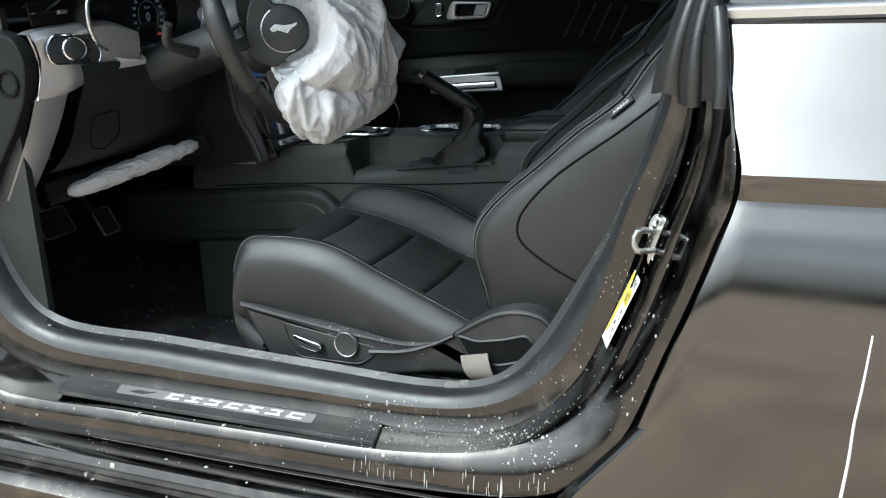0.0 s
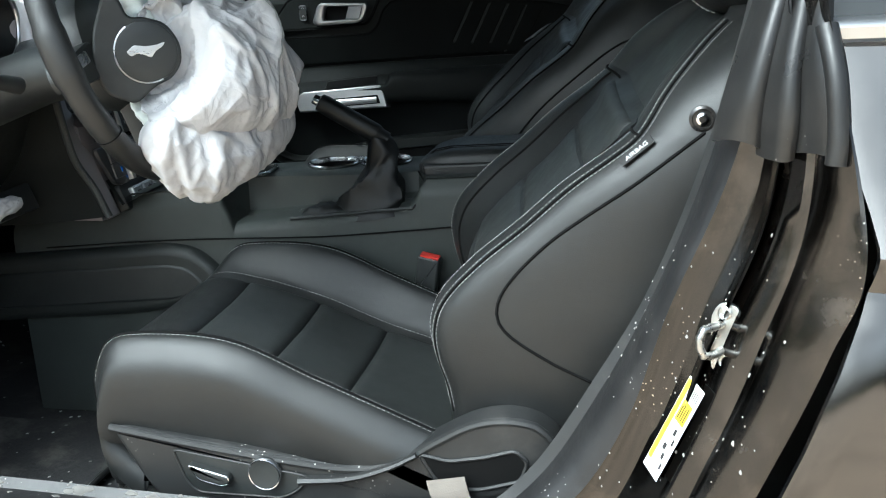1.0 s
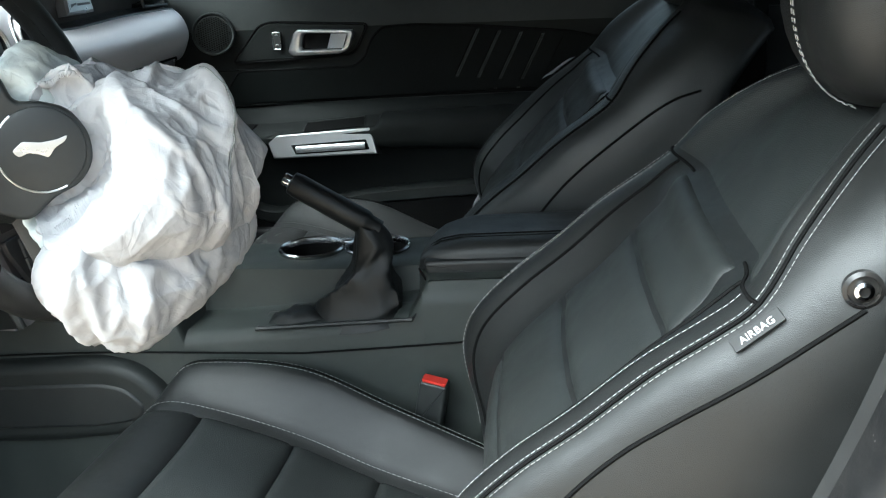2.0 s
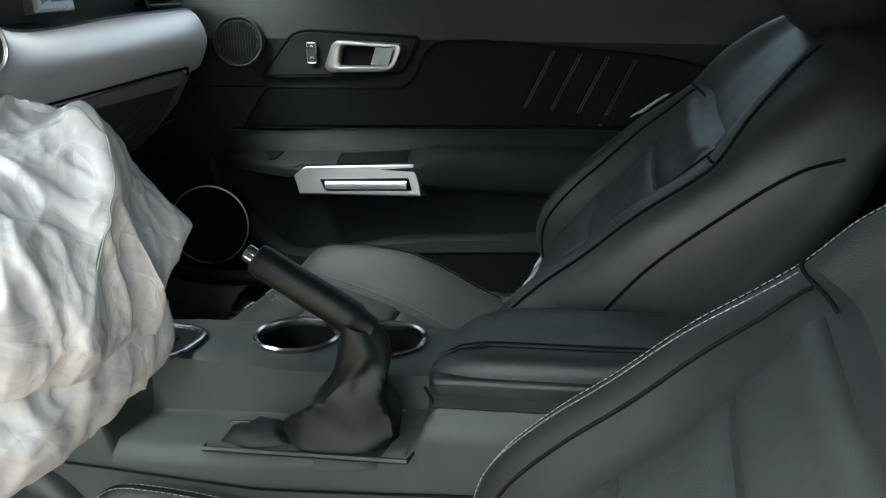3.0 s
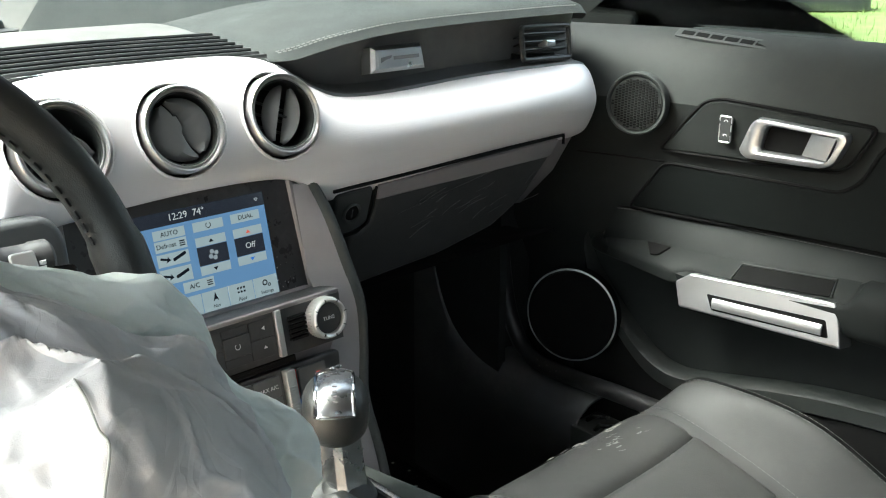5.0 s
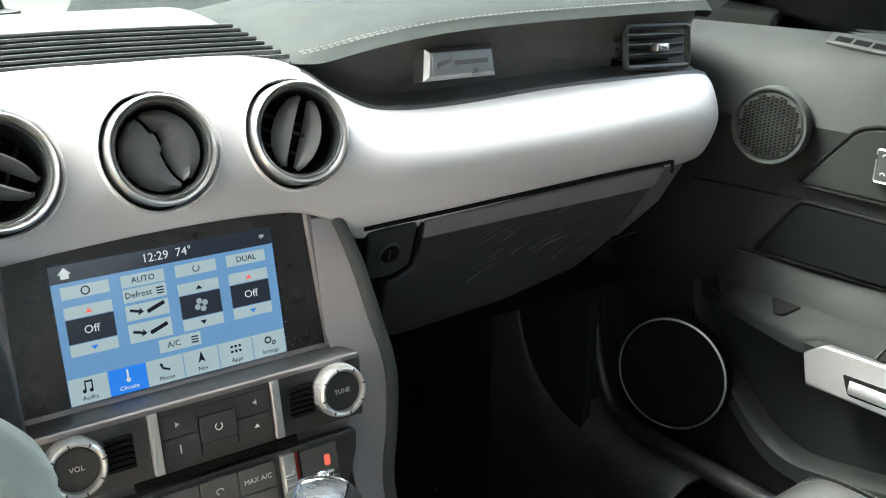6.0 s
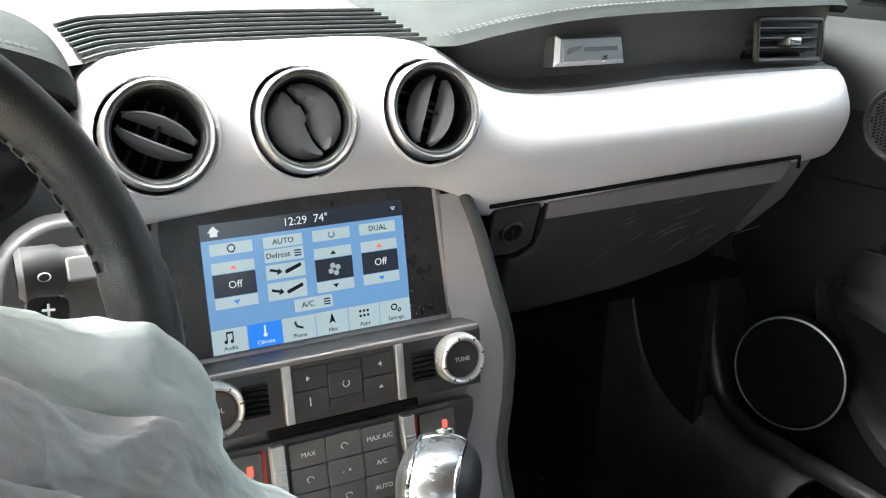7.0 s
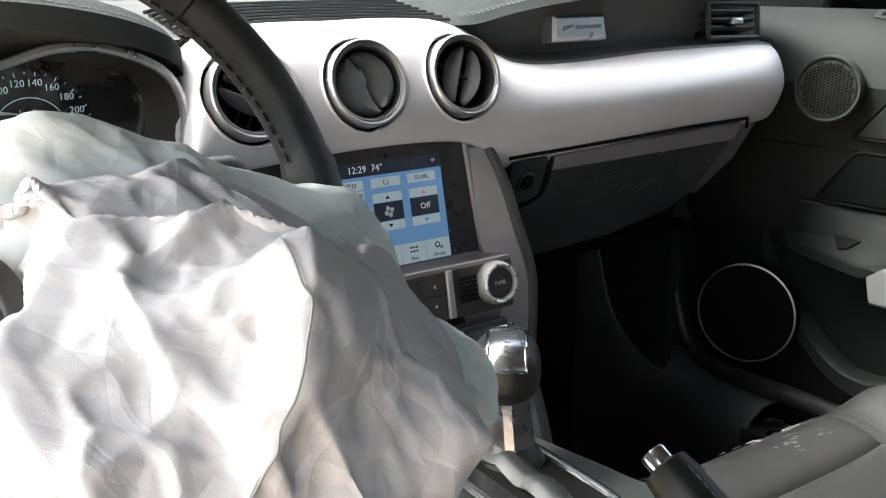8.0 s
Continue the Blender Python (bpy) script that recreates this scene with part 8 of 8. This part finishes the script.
# Near-black sheet that paints the shade of the pocket under its rail.
part("pocket_shade", grid([[p + V(0, .004, -.014) for p in pock], [V(p.x, .650, .50) for p in pock], [V(p.x, .655, .33) for p in pock]]), DEEP, door)
part("sail_panel", plate(round_poly([(-.95, 1.065), (-.508, 1.088), (-.496, 1.15), (-.475, 1.27), (-.56, 1.262)], .006), frame_at((0, .775, 0), (1, 0, 0), (0, 0, 1)), -.012, .012, .004), DOOR_TOP, door, "black corner panel in front of the side window")
gl = part("door_window", shell([[V(-.62, .772, 1.085), V(-.42, .70, 1.20), V(-.32, .66, 1.30)], [V(0, .772, 1.085), V(0, .71, 1.20), V(0, .665, 1.31)], [V(.60, .772, 1.08), V(.60, .71, 1.20), V(.60, .66, 1.28)]], .004), GLASS, door, "clear door window")
gl.visible_shadow = False
# sill and footwell trim on the passenger side
rows = []
pth = spline([V(-.775, .604, .86), V(-.752, .602, .74), V(-.710, .600, .625), V(-.645, .598, .568), V(-.554, .596, .548), V(-.480, .594, .546), V(-.418, .594, .548)], 50)
for p in pth:
    rows.append([p + V(0, .06, .012), p + V(0, .034, .016), p + V(-.004, .006, .010), p + V(-.010, -.010, -.008), p + V(-.020, -.014, -.05), V(p.x - .03, p.y - .010, .30)])
part("passenger_sill_trim", shell(rows, .004), DASH_GREY, car_body, "dark passenger sill trim, broken off at its end")
for k in range(3):
    part("trim_clip", tube([V(-.418 + .014 * k, .590, .540 - .012 * k), V(-.400 + .012 * k, .580, .556 - .010 * k), V(-.388 + .010 * k, .600, .552 - .012 * k)], .0035, 6), GLOSS_BLACK, car_body, "exposed black trim clip")
part("scuff_base", box(-.44, .575, .30, .5, .64, .530), PLASTIC, car_body)
seal_p = spline([V(-.640, .628, .90), V(-.628, .626, .72), V(-.598, .624, .620), V(-.549, .622, .582), V(-.45, .620, .580), V(-.30, .620, .584), V(.5, .620, .584)], 60)
part("passenger_door_seal", tube(seal_p, .013, 10), RUBBER, car_body, "black rubber seal round the passenger doorway")

part("rear_side_trim", shell([[V(x, y + .01 * (x - .6), z) for x in (.605, .62, .9, 1.3, 1.8)] for z, y in ((.25, .712), (.6, .716), (.9, .718), (1.03, .728), (1.085, .752))], .02), PLASTIC, car_body, "black trim panel behind the door")

# ---- beyond the window: a wrecked part on the grass, trees ----
wreck = thing("wreck_debris", (-7.6, 13.6, .02), "dark broken vehicle part with a pale shell lying on the grass", "debris")
wf = frame_at((-7.6, 13.6, .05), (.62, .78, 0), (-.78, .62, 0))
part("tray", plate(round_poly([(-1.9, -.5), (1.6, -.7), (2.0, .1), (1.2, .7), (-1.7, .6)], .25), wf, .02, .42, .12, 3), PLASTIC, wreck, "black plastic tray")
rows = []
for i in range(11):
    a = math.pi / 2 * i / 10
    rows.append([wf(.2 + 1.1 * math.cos(a) * math.cos(b), .6 * math.cos(a) * math.sin(b), .40 + .6 * math.sin(a) * (1 + .15 * noise.noise(V(3 * math.cos(b), 3 * math.sin(b), i)))) for b in [2 * math.pi * j / 24 for j in range(24)]])
part("shell", grid(rows, close_v=True, caps=True), PAPER, wreck, "dented pale shell")
bm = bmesh.new()
for k in range(14):
    rg = random.Random(k)
    p = wf(-1.7 + 3.4 * rg.random(), -.6 + 1.2 * rg.random(), .42)
    add_tube(bm, [p, p + V(.4 * rg.random(), .3 * rg.random() - .1, .15 * rg.random()), p + V(.7 * rg.random(), .2, .05)], .02, 5)
part("bent_brackets", bm, STEEL, wreck, "bent metal brackets")
# grass tufts in the stretch that the window shows
rg = random.Random(2)
vs, fs = [], []
for k in range(9000):
    x, y = -14 + 16 * rg.random(), 6 + 20 * rg.random() ** 1.3
    z = ground_height(x, y) + .03
    a, h, w = 6.28 * rg.random(), .05 + .09 * rg.random(), .006 + .006 * rg.random()
    i = len(vs)
    lean = .04 * rg.random()
    vs += [(x - w * math.cos(a), y - w * math.sin(a), z), (x + w * math.cos(a), y + w * math.sin(a), z), (x + lean * math.sin(a), y + lean * math.cos(a), z + h)]
    fs.append((i, i + 1, i + 2))
me = bpy.data.meshes.new("grass")
me.from_pydata(vs, [], fs)
me.materials.append(BLADE)
tagged(new("grass", me), "short bright green grass", "grass", "", "stuff")


def tree(x, y, h, seed):
    rg = random.Random(seed)
    t = thing("tree", (x, y, 0), "leafy tree with a grey-brown trunk on the lawn", "tree", "trees")
    bm = tube(spline([V(x, y, -.1), V(x + .05, y, h * .2), V(x - .08, y + .05, h * .5), V(x + .1, y, h * .85)], 16), lambda q: .32 * (1 - q) ** .7 + .04, 12)
    tips = []
    for k in range(11):
        z = h * (.3 + .5 * rg.random())
        a = 6.28 * rg.random()
        L = h * (.18 + .22 * rg.random())
        e = V(x + L * math.cos(a), y + L * math.sin(a), z + L * (.3 + .6 * rg.random()))
        add_tube(bm, spline([V(x, y, z), V(x, y, z).lerp(e, .5) + V(0, 0, .15), e], 8), lambda q: .10 * (1 - q) + .02, 6)
        tips += [e, V(x, y, z).lerp(e, .6)]
    part("trunk", bm, BARK, t)
    vs, fs = [], []
    for tip in tips + [V(x, y, h)]:
        rad = h * (.10 + .08 * rg.random())
        for q in range(170):
            d = V(rg.gauss(0, 1), rg.gauss(0, 1), rg.gauss(0, .8)) * rad * .6
            c = tip + d
            u = V(rg.gauss(0, 1), rg.gauss(0, 1), rg.gauss(0, 1)).normalized() * .10
            v = u.cross(V(rg.gauss(0, 1), rg.gauss(0, 1), rg.gauss(0, 1))).normalized() * .06
            i = len(vs)
            vs += [c - u, c + v, c + u, c - v]
            fs.append((i, i + 1, i + 2, i + 3))
    me = bpy.data.meshes.new("crown")
    me.from_pydata([tuple(p) for p in vs], [], fs)
    me.materials.append(LEAF)
    cr = new("crown", me)
    cr.parent = t
    cr.matrix_parent_inverse = HOME[t.name].inverted()


vs, fs = [], []
rg = random.Random(9)
for k in range(5200):
    a = 2 * math.pi * rg.random()
    d0 = 95 + 12 * rg.random()
    h = 3.2 + 2.0 * noise.noise(V(5 * math.cos(a), 5 * math.sin(a), 0)) + 1.2 * noise.noise(V(17 * math.cos(a), 17 * math.sin(a), 0))
    c = V(d0 * math.cos(a), d0 * math.sin(a), h * rg.random() ** .7)
    u = V(rg.gauss(0, 1), rg.gauss(0, 1), rg.gauss(0, .7)).normalized() * 1.1
    v = u.cross(V(rg.gauss(0, 1), rg.gauss(0, 1), rg.gauss(0, 1))).normalized() * .8
    i = len(vs)
    vs += [tuple(c - u), tuple(c + v), tuple(c + u), tuple(c - v)]
    fs.append((i, i + 1, i + 2, i + 3))
me = bpy.data.meshes.new("far_woods")
me.from_pydata(vs, [], fs)
me.materials.append(LEAF)
tagged(new("far_woods", me), "low dark line of far woods on the horizon", "woods", "", "stuff")
tree(-5.9, 19.0, 8.0, 1)
tree(-13, 26.0, 9.0, 2)
